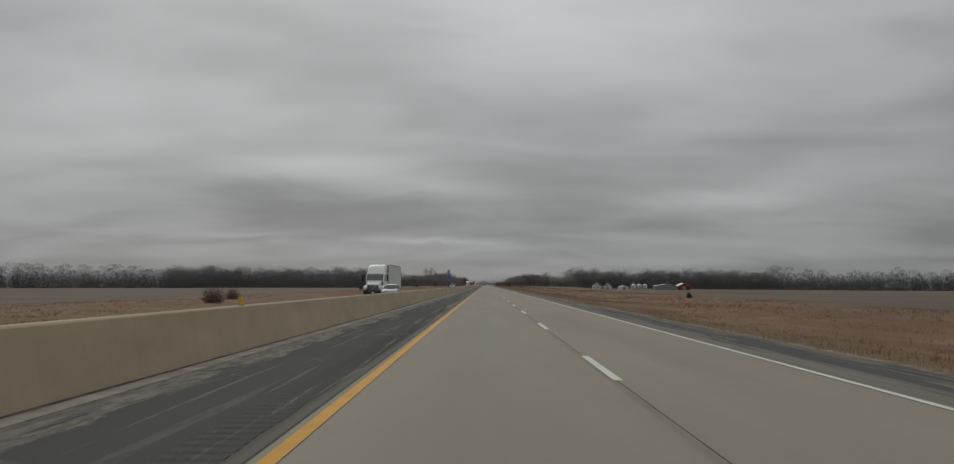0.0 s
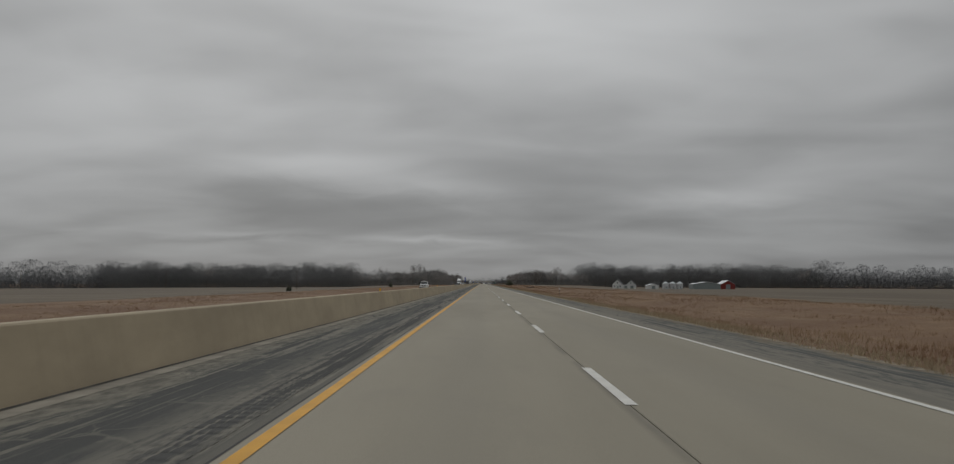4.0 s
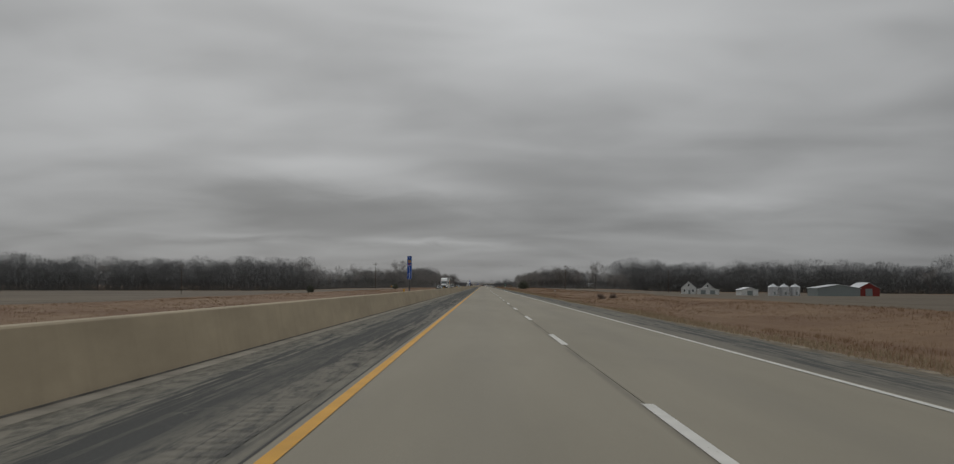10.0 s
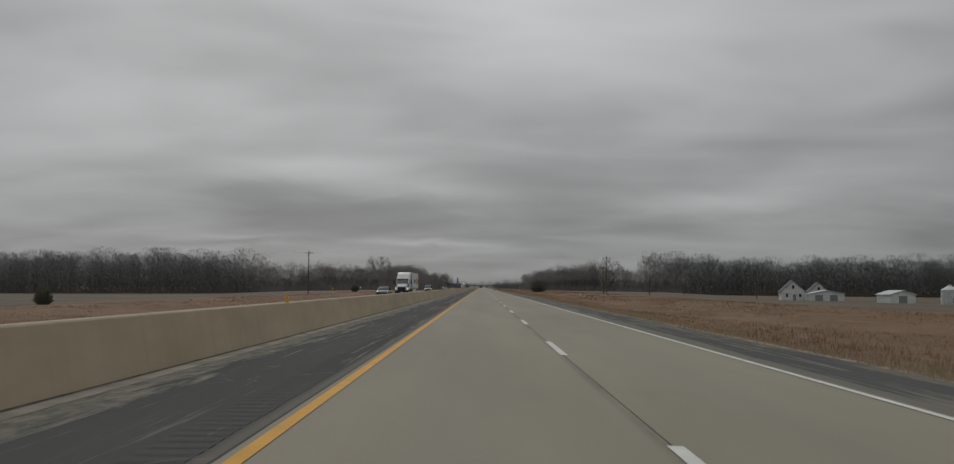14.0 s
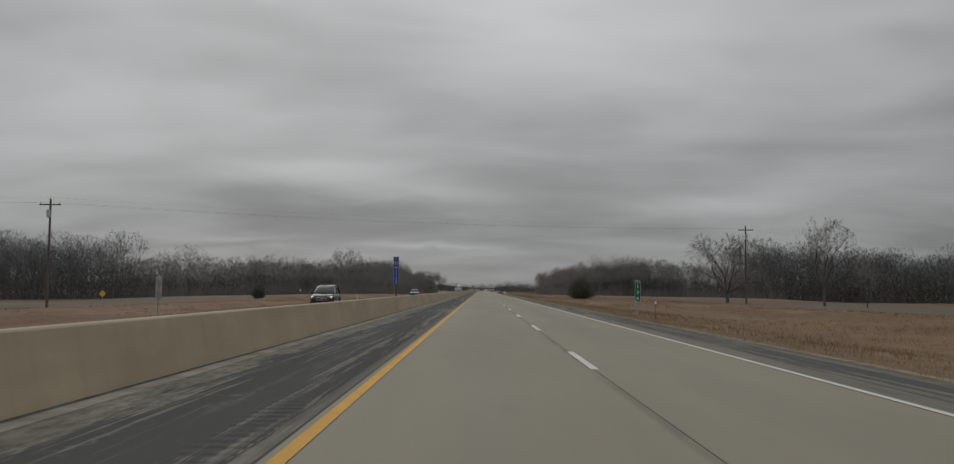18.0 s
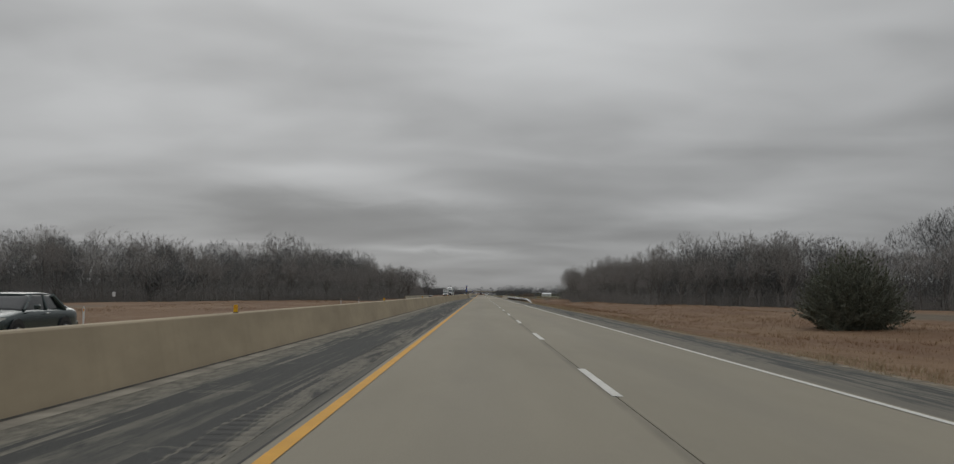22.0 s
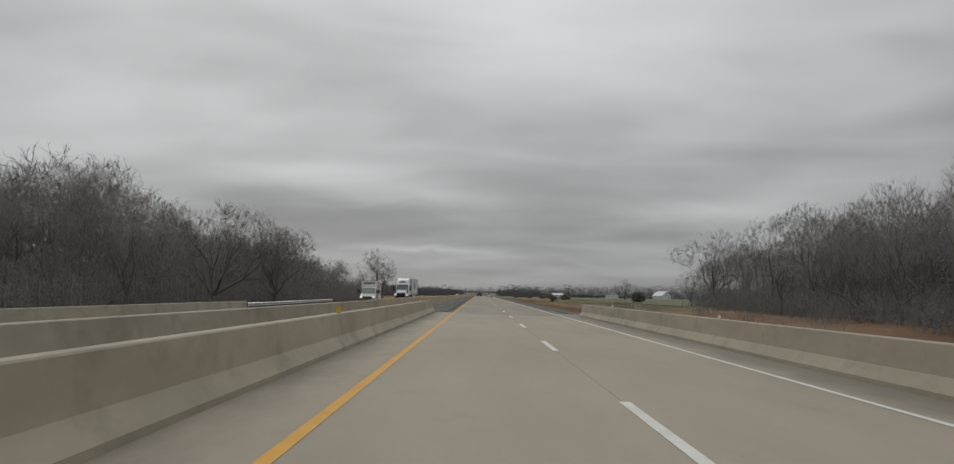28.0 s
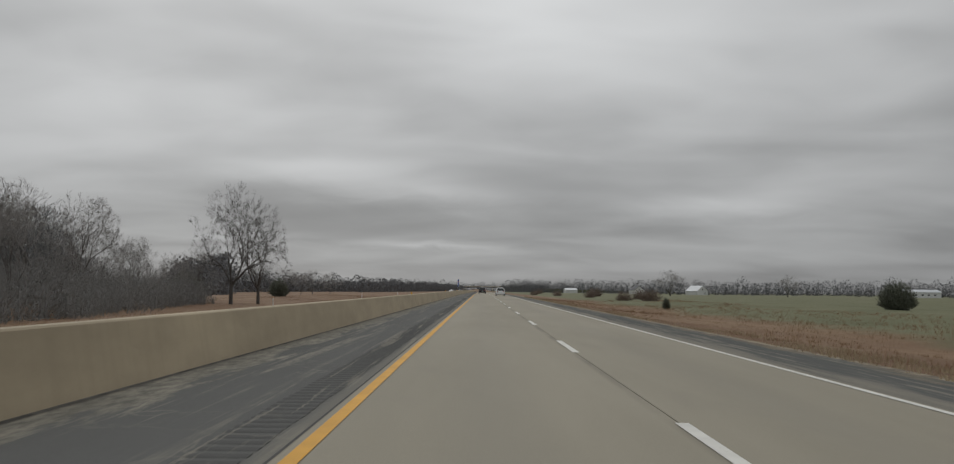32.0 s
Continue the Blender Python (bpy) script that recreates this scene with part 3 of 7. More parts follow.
PAINT_SILVER = plain("vehicle_silver", (0.33, 0.36, 0.36), 0.25, 0.5, 0.1, spec=0.5)
RUBBER = plain("tyre_rubber", (0.025, 0.025, 0.026), 0.85)
BLACK = plain("black_plastic", (0.022, 0.022, 0.024), 0.5)
CHROME = plain("polished_alloy", (0.62, 0.63, 0.64), 0.25, 0.9, 0.08)
LENS = plain("lamp_lens", (0.75, 0.78, 0.8), 0.12, 0.2, 0.03, spec=0.8)
TAIL = plain("tail_lamp_red", (0.35, 0.015, 0.012), 0.2, spec=0.6)
# Base colour lightened to stand for sky reflected in the windshield.
SHEEN_SCREEN = plain("windshield_glass_sheen", (0.14, 0.16, 0.152), 0.05, 0.0, 0.08, spec=1.0)
TRUCK_SCREEN = plain("truck_windshield_glass", (0.05, 0.066, 0.066), 0.05, 0.0, 0.08, spec=1.0)
GLASS = plain("tinted_glass", (0.012, 0.016, 0.017), 0.06, 0.0, 0.1, spec=0.6)
LIT = plain("lit_lamp", (0.8, 0.8, 0.78), 0.2, spec=0.6)
LIT.node_tree.nodes["Principled BSDF"].inputs["Emission Color"].default_value = (1, 0.96, 0.88, 1)
LIT.node_tree.nodes["Principled BSDF"].inputs["Emission Strength"].default_value = 0.5
AMBER = plain("amber_lens", (0.62, 0.20, 0.02), 0.25, spec=0.6)
DECAL_BLUE = plain("decal_blue", (0.03, 0.14, 0.36), 0.45)
FADED = plain("faded_blue_decal", (0.17, 0.25, 0.34), 0.45)
DECAL_RED = plain("decal_red", (0.45, 0.12, 0.10), 0.45)
SIDING = plain("white_siding", (0.62, 0.63, 0.62), 0.7, vary=0.12, scale=1.1)
ROOF_GREY = plain("shingle_grey", (0.13, 0.13, 0.135), 0.9, vary=0.2)
ROOF_WHITE = plain("metal_roof_white", (0.58, 0.60, 0.62), 0.5, 0.2, 0.1)
BIN_STEEL = plain("corrugated_bin_steel", (0.50, 0.51, 0.52), 0.5, 0.4, 0.15, 1.0)
SHED_GREY = plain("grey_green_metal_wall", (0.22, 0.25, 0.25), 0.6, 0.2, 0.12)
BARN_RED = plain("barn_red_boards", (0.20, 0.035, 0.03), 0.85, vary=0.25)
PANE = plain("dark_pane", (0.03, 0.035, 0.04), 0.1, spec=0.7)
WIRE = plain("line_wire", (0.16, 0.16, 0.16), 0.6)


def letters(name, body, size, at, material, parent, turn=(90, 0, 0), depth=0.004, width=None):
    """Flat raised characters as a mesh, centred on a place; turn in degrees."""
    cu = bpy.data.curves.new(name, "FONT")
    cu.body, cu.size, cu.extrude, cu.align_x, cu.align_y = body, size, depth, "CENTER", "CENTER"
    cu.resolution_u = 3
    tmp = bpy.data.objects.new(name, cu)
    me = bpy.data.meshes.new_from_object(tmp)
    bpy.data.objects.remove(tmp)
    bpy.data.curves.remove(cu)
    me.materials.append(material)
    if width:
        xs_ = [v.co.x for v in me.vertices]
        k = width / max(max(xs_) - min(xs_), 1e-4)
        for v in me.vertices:
            v.co.x *= k
    o = new(name, me)
    o.matrix_basis = pose(*at, *turn)
    o.parent = parent
    return o


# ---- blue reference signs on the barrier ----
DARK_POST = plain("dark_steel_post", (0.11, 0.11, 0.11), 0.5, 0.4, 0.2)


def blue_sign(y, digits, x=None, readable=True, lift=0.05):
    s = thing("mile_marker_sign", pose(barrier_x(y) if x is None else x, y, road_z(BX) + 0.905 + lift, 0, 0, 0),
              "tall narrow blue reference sign on a steel post on the barrier", "road sign", "blue reference signs")
    s.scale = (0.92, 1, 0.92)
    part("post", box(-0.05, 0.05, 0.01, 0.05, -0.02 - lift / 0.92, 2.55, 0.004), DARK_POST, s)
    part("bracket", box(-0.11, 0.11, -0.02, 0.09, -0.005 - lift / 0.92, 0.02 - lift / 0.92, 0.004), STEEL, s)
    panel = part("panel", prism([(-0.185, 0.86), (-0.165, 0.84), (0.165, 0.84), (0.185, 0.86), (0.185, 2.64), (0.165, 2.66), (-0.165, 2.66), (-0.185, 2.64)], -0.006, 0.006, "y"), BLUE, s, "blue reflective panel with white border")
    rim = bmesh.new()
    for x0, x1, z0, z1 in ((-0.178, -0.168, 0.86, 2.64), (0.168, 0.178, 0.86, 2.64), (-0.168, 0.168, 2.642, 2.652), (-0.168, 0.168, 0.848, 0.858), (-0.168, 0.168, 1.135, 1.15)):
        box(x0, x1, -0.010, -0.007, z0, z1, bm=rim)
    part("border", rim, SIGN_WHITE, panel, "white painted border")
    letters("letter", "S", 0.17, (0, -0.009, 2.52), SIGN_WHITE, panel)
    part("emblem_field", box(-0.135, 0.135, -0.0095, -0.007, 2.10, 2.38), DECAL_BLUE, panel)
    seal = bmesh.new()
    for k in range(16):
        a = k * math.pi / 8
        rod((0.0, -0.012, 2.24), (0.0, -0.0095, 2.24), 0.10, sides=16, bm=seal) if k == 0 else None
        box(0.10 * math.cos(a) - 0.014, 0.10 * math.cos(a) + 0.014, -0.012, -0.0095, 2.24 + 0.10 * math.sin(a) - 0.014, 2.24 + 0.10 * math.sin(a) + 0.014, bm=seal)
    part("emblem", seal, SIGN_GOLD, panel, "round gold sunflower-like emblem")
    part("emblem_centre", rod((0, -0.015, 2.24), (0, -0.0125, 2.24), 0.042, sides=16), DECAL_BLUE, panel)
    part("shield_top", box(-0.125, 0.125, -0.0095, -0.007, 1.995, 2.045), SIGN_RED, panel)
    letters("route_number", "335", 0.135, (0, -0.009, 1.92), SIGN_WHITE, panel, width=0.25)
    for ch, z in zip(digits, (1.72, 1.50, 1.275, 0.995)):
        if readable:
            letters("digit", ch, 0.225, (0, -0.009, z), SIGN_WHITE, panel)
        else:
            part("digit", box(-0.05, 0.05, -0.0095, -0.007, z - 0.07, z + 0.07), SIGN_WHITE, panel)
    return s


blue_sign(127.75, "1364", lift=0.1)
blue_sign(451.8, "1362", lift=0.1)
blue_sign(752.75, "1360", lift=0.0)
blue_sign(1084.5, "1358", lift=-0.05)
blue_sign(1440.0, "1356", readable=False)

# green mile sign at the outer shoulder
g = thing("mile_sign", pose(9.4, 751.2, ground_z(9.4, 751.2)), "narrow green mile sign on a thin steel post in grass", "road sign")
part("post", box(-0.03, 0.03, 0.01, 0.05, -0.3, 2.1, 0.004), STEEL, g)
panel = part("panel", prism([(-0.17, 1.02), (0.17, 1.02), (0.17, 2.28), (-0.17, 2.28)], -0.005, 0.005, "y"), GREEN, g, "green reflective panel")
rim = bmesh.new()
for x0, x1, z0, z1 in ((-0.165, -0.152, 1.03, 2.27), (0.152, 0.165, 1.03, 2.27), (-0.152, 0.152, 2.255, 2.27), (-0.152, 0.152, 1.03, 1.045)):
    box(x0, x1, -0.009, -0.006, z0, z1, bm=rim)
part("border", rim, SIGN_WHITE, panel)
letters("word", "MILE", 0.11, (0, -0.008, 2.17), SIGN_WHITE, panel, width=0.24)
for ch, z in zip("136", (1.91, 1.56, 1.21)):
    letters("digit", ch, 0.32, (0, -0.008, z), SIGN_WHITE, panel)

# ---- yellow delineators on the barrier, white posts along the verges ----
first = thing("barrier_delineator", pose(barrier_x(21.5) + 0.02, 19.0, road_z(BX) + 0.905), "small yellow reflector tab standing on the barrier", "delineator", "barrier delineators")
part("tab", prism([(-0.045, 0.0), (0.045, 0.0), (0.045, 0.15), (0.03, 0.175), (-0.03, 0.175), (-0.045, 0.15)], -0.006, 0.006, "y"), MARK_YELLOW, first)
part("foot", box(-0.055, 0.055, -0.04, 0.04, -0.004, 0.012, 0.003), BLACK, first)
part("reflector", box(-0.034, 0.034, -0.012, -0.0065, 0.085, 0.15, 0.002), SIGN_GOLD, first)
for k in range(1, 26):
    y = float(np.interp(k, [0, 5, 12, 14, 16, 19, 26], [19.0, 326.0, 750.4, 873.8, 996.7, 1186, 1612]))
    if BRIDGE0 < y < BRIDGE1:
        continue
    x = barrier_x(y) if y < BRIDGE0 or y > BRIDGE1 else -3.3
    copy_thing(first, pose(x + 0.02, y, road_z(BX) + 0.905))
copy_thing(first, pose(BX + 0.02, 903.3, road_z(BX) + 0.905))
copy_thing(first, pose(barrier_x(1219) + 0.02, 1219, road_z(BX) + 0.905))
for x, y in ((barrier_x(1088) + 0.02, 1088.0), (-3.3, 1110.0), (-3.3, 1147.2), (barrier_x(1157), 1157.0)):
    copy_thing(first, pose(x, y, road_z(-3.2) + (0.85 if x == -3.3 else 0.905)))

white = thing("roadside_delineator", pose(-19.4, 837, ground_z(-19.4, 837) - 0.05), "slim white roadside delineator post in dry grass", "delineator", "roadside delineators")
part("stake", prism([(-0.04, 0), (0.04, 0), (0.045, 1.0), (0.0, 1.06), (-0.045, 1.0)], -0.008, 0.008, "y"), SIGN_WHITE, white)
part("reflector", box(-0.03, 0.03, -0.014, -0.0085, 0.82, 0.96, 0.003), SIGN_GOLD, white)
for y in [898.0, 978.0, 996.0] + [44 + 61.0 * k for k in range(17, 24)]:
    if not BRIDGE0 - 35 < y < BRIDGE1 + 12:
        copy_thing(white, pose(-19.4, y, ground_z(-19.4, y) - 0.05))
slim = thing("verge_post", pose(9.5, 15.0, ground_z(9.5, 15.0) - 0.02), "thin dark steel post with a small white reflector plate", "delineator", "verge posts")
part("post", prism([(-0.014, -0.2), (0.014, -0.2), (0.014, 1.1), (-0.014, 1.1)], -0.006, 0.006, "y"), DARK_POST, slim)
part("plate", prism([(-0.055, 0.97), (0.055, 0.97), (0.055, 1.13), (-0.055, 1.13)], -0.014, -0.008, "y", 0.002), SIGN_WHITE, slim, "white reflector plate")
for k in range(1, 8):
    copy_thing(slim, pose(9.5, 15.0 + 121.9 * k, ground_z(9.5, 15.0 + 121.9 * k) - 0.02))
for y in (BRIDGE0 + 2, BRIDGE0 + 22, BRIDGE0 + 44):
    cap = thing("parapet_reflector", pose(7.65, y, road_z(7.65) + 0.85), "small white reflector tab on the bridge parapet", "delineator", "parapet reflectors")
    part("tab", prism([(-0.04, 0.0), (0.04, 0.0), (0.04, 0.12), (-0.04, 0.12)], -0.006, 0.006, "y"), SIGN_WHITE, cap)
    part("foot", box(-0.05, 0.05, -0.03, 0.03, -0.004, 0.01, 0.003), BLACK, cap)

# ---- guard rails ----
WAVE = [(0.0, 0.155), (0.035, 0.13), (0.075, 0.10), (0.075, 0.06), (0.02, 0.02), (0.02, -0.02), (0.075, -0.06), (0.075, -0.10), (0.035, -0.13), (0.0, -0.155)]


def guard_rail(points, side, label):
    """A wavy steel beam on posts along points (x, y, z of the beam's middle)."""
    rail = thing("guard_rail", pose(*points[0]), label, "guard rail")
    o = Vector(points[0])
    ring = len(WAVE)
    verts, faces = [], []
    for p in points:
        for a, b in WAVE + [(a - 0.006, b) for a, b in reversed(WAVE)]:
            verts.append((p[0] - o.x - side * a, p[1] - o.y, p[2] - o.z + b))
    m = 2 * ring
    for j in range(len(points) - 1):
        for i in range(m):
            k = (i + 1) % m
            faces.append((j * m + i, j * m + k, (j + 1) * m + k, (j + 1) * m + i))
    obj("beam", verts, faces, STEEL, rail, "galvanised wavy beam")
    for p in points[1:-1]:
        dx, dy = p[0] - o.x, p[1] - o.y
        low = ground_z(p[0] + side * 0.3, p[1]) - o.z if abs(p[0]) > 8.5 else road_z(p[0]) - o.z
        block = box(*sorted((dx + side * 0.01, dx + side * 0.16)), dy - 0.08, dy + 0.08, p[2] - o.z - 0.16, p[2] - o.z + 0.17, 0.01)
        part("block", block, POST_WOOD, rail)
        part("post", box(*sorted((dx + side * 0.16, dx + side * 0.32)), dy - 0.09, dy + 0.09, low - 0.2, p[2] - o.z + 0.19, 0.012), POST_WOOD, rail)
    return rail


pts = []
for i in range(35):
    k = i / 34
    pts.append((7.45 + 1.2 * k ** 1.15, 1093.2 - 76 * k, road_z(7.6) + 0.55 - 0.03 * k))
pts += [(8.85, 1012.5, 0.12), (9.1, 1007.5, -0.30)]
guard_rail(pts, 1, "galvanised guard rail on wooden posts leading to the bridge")
pts = [(-17.6 - 1.2 * (i / 20) ** 1.4, 1155.8 + i * 2.3, other_z(-17.8) + 0.56 - 0.02 * i / 20) for i in range(21)]
guard_rail(pts, -1, "galvanised guard rail beyond the opposite bridge parapet")

# ---- power line across the road ----
POLES = [(-292, 712), (-209, 738), (-126, 756), (-50, 800), (42.6, 840), (100, 862)]
pole_tops = []
for x, y in POLES:
    z = ground_z(x, y)
    high = 12.6
    p = thing("utility_pole", pose(x, y, z), "grey wooden utility pole with a crossarm", "utility pole", "power line poles")
    part("shaft", rod((0, 0, -0.3), (0, 0, high), 0.17, 0.11, 10), POST_WOOD, p)
    part("crossarm", box(-1.25, 1.25, -0.16, -0.05, high - 0.75, high - 0.6, 0.01), POST_WOOD, p)
    for dx in (-1.1, 0.0, 1.1):
        part("insulator", rod((dx, -0.1, high - 0.6 if dx else high), (dx, -0.1, high - 0.42 if dx else high + 0.18), 0.05, 0.03, 8), BIN_STEEL, p)
    if x in (-50, 42.6):
        part("transformer", rod((0.0, -0.42, high - 2.2), (0.0, -0.42, high - 1.3), 0.22, sides=14), BIN_STEEL, p, "grey canister transformer")
    pole_tops.append(Vector((x, y - 0.1, z + high)))
for a, b in zip(pole_tops, pole_tops[1:]):
    span = thing("power_line", pose(*a), "thin dark overhead power wires between two poles", "power line", "power line spans")
    for dx, dz in ((-1.1, -0.42), (0.0, 0.18), (1.1, -0.42)):
        verts = []
        for k in range(13):
            u = k / 12
            p = (b - a) * u + Vector((dx, 0, dz - 4 * 0.9 * u * (1 - u)))
            verts += [p + Vector(q) * 0.004 for q in ((0, 1, 0), (0, 0, 1), (0, -1, 0), (0, 0, -1))]
        obj("wire", verts, [(4 * k + i, 4 * k + (i + 1) % 4, 4 * k + 4 + (i + 1) % 4, 4 * k + 4 + i) for k in range(12) for i in range(4)], WIRE, span)
warn = thing("warning_sign", pose(-42.3, 797, ground_z(-42.3, 797)), "small yellow diamond sign on a post in dry grass", "road sign")
part("post", box(-0.03, 0.03, 0.0, 0.05, -0.3, 1.7, 0.004), STEEL, warn)
part("panel", prism([(0, 1.0), (0.40, 1.40), (0, 1.80), (-0.40, 1.40)], -0.012, -0.004, "y"), MARK_YELLOW, warn)

# the back of the opposite road's mile sign
back_sign = thing("mile_sign", pose(-19.5, 751.9, ground_z(-19.5, 751.9)), "bare grey back of a narrow mile sign in dry grass", "road sign")
part("post", box(-0.03, 0.03, -0.05, -0.01, -0.3, 2.6, 0.004), STEEL, back_sign)
part("panel", prism([(-0.19, 1.12), (0.19, 1.12), (0.19, 2.5), (-0.19, 2.5)], -0.006, 0.006, "y"), STEEL, back_sign, "unpainted metal back")

plate = thing("marker_plate", pose(-63, 1006, ground_z(-63, 1006)), "small white plate on a thin post in dry grass", "road sign")
part("post", box(-0.025, 0.025, 0.0, 0.04, -0.3, 1.2, 0.004), STEEL, plate)
part("panel", box(-0.28, 0.28, -0.012, -0.002, 0.95, 1.75, 0.002), SIGN_WHITE, plate)


# ---- farm buildings ----
def gable(name, x, y, w, d, wall, ridge, turn, skin, cover, label, category, windows=(), over=0.4, doors=()):
    """A gabled building: ridge along local y, front gable at -y. windows, doors: (face, along, z, width, height)."""
    b = thing(name, pose(x, y, ground_z(x, y) - 0.02, 0, 0, turn), label, category)
    part("wall", prism([(-w / 2, -0.3), (w / 2, -0.3), (w / 2, wall), (0, ridge), (-w / 2, wall)], -d / 2, d / 2, "y"), skin, b)
    rise, half = ridge - wall, w / 2
    ex = over / half
    for s in (-1, 1):
        part("roof", prism([(0, ridge + 0.02), (s * (half + over), wall - rise * ex + 0.02), (s * (half + over), wall - rise * ex + 0.16), (0, ridge + 0.18)], -d / 2 - over, d / 2 + over, "y"), cover, b)
    for face, along, z, ww, hh in windows:
        win = frame_at(b, "window", face, along, z, ww, hh, w, d, SIGN_WHITE)
        frame_at(win, "pane", face, along, z, ww - 0.16, hh - 0.16, w, d, PANE, 0.05)
    for face, along, z, ww, hh in doors:
        frame_at(b, "door", face, along, z, ww, hh, w, d, SHED_GREY)
    return b


def frame_at(parent, name, face, along, z, ww, hh, w, d, material, out=0.0):
    if face == "front":
        bm = box(along - ww / 2, along + ww / 2, -d / 2 - 0.06 - out, -d / 2 + 0.02 - out, z - hh / 2, z + hh / 2, 0.01)
    elif face == "left":
        bm = box(-w / 2 - 0.06 - out, -w / 2 + 0.02 - out, along - ww / 2, along + ww / 2, z - hh / 2, z + hh / 2, 0.01)
    else:
        bm = box(w / 2 - 0.02 + out, w / 2 + 0.06 + out, along - ww / 2, along + ww / 2, z - hh / 2, z + hh / 2, 0.01)
    return part(name, bm, material, parent)


gable("farmhouse", 107.6, 848, 7.6, 11, 3.1, 6.6, -14, SIDING, ROOF_GREY, "white gabled farmhouse with grey roof beside the field", "house",
      [("front", 0, 4.5, 0.9, 1.3), ("front", -2.0, 1.7, 0.9, 1.4), ("front", 2.2, 1.7, 0.9, 1.4), ("left", -2, 1.7, 0.9, 1.4), ("left", 3, 1.7, 0.9, 1.4)], doors=[("front", 0.4, 1.0, 1.0, 2.1)])
gable("farmhouse", 119.5, 856, 7.0, 9, 3.2, 6.4, -14, SIDING, ROOF_GREY, "white gabled farmhouse wing with grey roof", "house", [("front", 0, 4.4, 0.9, 1.2), ("front", 1.8, 1.8, 0.9, 1.3)])
gable("garage", 114.5, 836, 10.5, 7.0, 2.5, 3.6, -10, SIDING, ROOF_WHITE, "low white metal-roofed garage by the farmhouse", "garage", doors=[("front", -2.6, 1.1, 2.4, 2.1), ("front", 2.0, 1.1, 2.4, 2.1)])


def grain_bin(x, y, r, h):
    b = thing("grain_bin", pose(x, y, ground_z(x, y) - 0.05), "round corrugated steel grain bin with conical white roof", "grain bin", "farm grain bins")
    rows, sides = 12, 36
    verts, faces = [], []
    for j in range(2 * rows + 1):
        rr = r - (0.05 if j % 2 else 0)
        verts += [(rr * math.cos(2 * math.pi * i / sides), rr * math.sin(2 * math.pi * i / sides), h * j / (2 * rows)) for i in range(sides)]
    for j in range(2 * rows):
        faces += [(j * sides + i, j * sides + (i + 1) % sides, (j + 1) * sides + (i + 1) % sides, (j + 1) * sides + i) for i in range(sides)]
    obj("wall", verts, faces, BIN_STEEL, b, "ribbed galvanised wall")
    part("roof", rod((0, 0, h), (0, 0, h + r * 0.52), r + 0.15, 0.45, 36), ROOF_WHITE, b, "white conical roof")
    part("cap", rod((0, 0, h + r * 0.52), (0, 0, h + r * 0.52 + 0.35), 0.5, 0.4, 16), BIN_STEEL, b)
    part("hatch", box(-0.4, 0.4, -r - 0.08, -r + 0.1, 0.5, 1.9, 0.03), SHED_GREY, b)


for dx in (0, 5.2, 10.4):
    grain_bin(134 + dx, 795 + dx * 0.1, 2.35, 4.1)
gable("shed", 128, 815, 8, 8, 2.6, 3.8, 4, SIDING, ROOF_WHITE, "small white farm shed with a pale roof", "shed", doors=[("front", 0, 1.1, 2.6, 2.2)])
gable("machine_shed", 163, 798, 20, 11, 3.6, 5.2, 3, SHED_GREY, ROOF_WHITE, "long grey-green metal machine shed", "shed", doors=[("front", -4, 1.7, 4.2, 3.2)])
gable("barn", 181, 808, 10.5, 10.5, 3.6, 6.2, 5, BARN_RED, ROOF_WHITE, "red farm barn with a white metal roof", "barn", doors=[("front", 0, 1.7, 3.4, 3.4)])
gable("metal_building", 560, 1190, 40, 22, 6.0, 8.5, 5, SIDING, ROOF_WHITE, "long pale metal farm building far off", "building")
gable("metal_building", 354, 1960, 14, 32, 4.6, 6.6, 88, SIDING, ROOF_WHITE, "long white metal building beyond the green field", "building", [("left", k, 2.4, 2.0, 1.2) for k in (-11, -6, -1, 4, 9)])
gable("farmhouse", 210, 2102, 14, 16, 4.0, 9.0, 30, SIDING, ROOF_WHITE, "white gabled house among far trees", "house", [("front", 0, 5.5, 1.2, 1.6), ("front", 3, 2, 1.2, 1.6)])
gable("farmhouse", 160, 2150, 12, 14, 4.0, 8.0, 10, SIDING, ROOF_GREY, "small white house among far trees", "house", [("front", 0, 5, 1.2, 1.4)])
gable("metal_building", 110, 2330, 34, 14, 4.0, 6.0, 90, SIDING, ROOF_WHITE, "long low white building among far trees", "building")

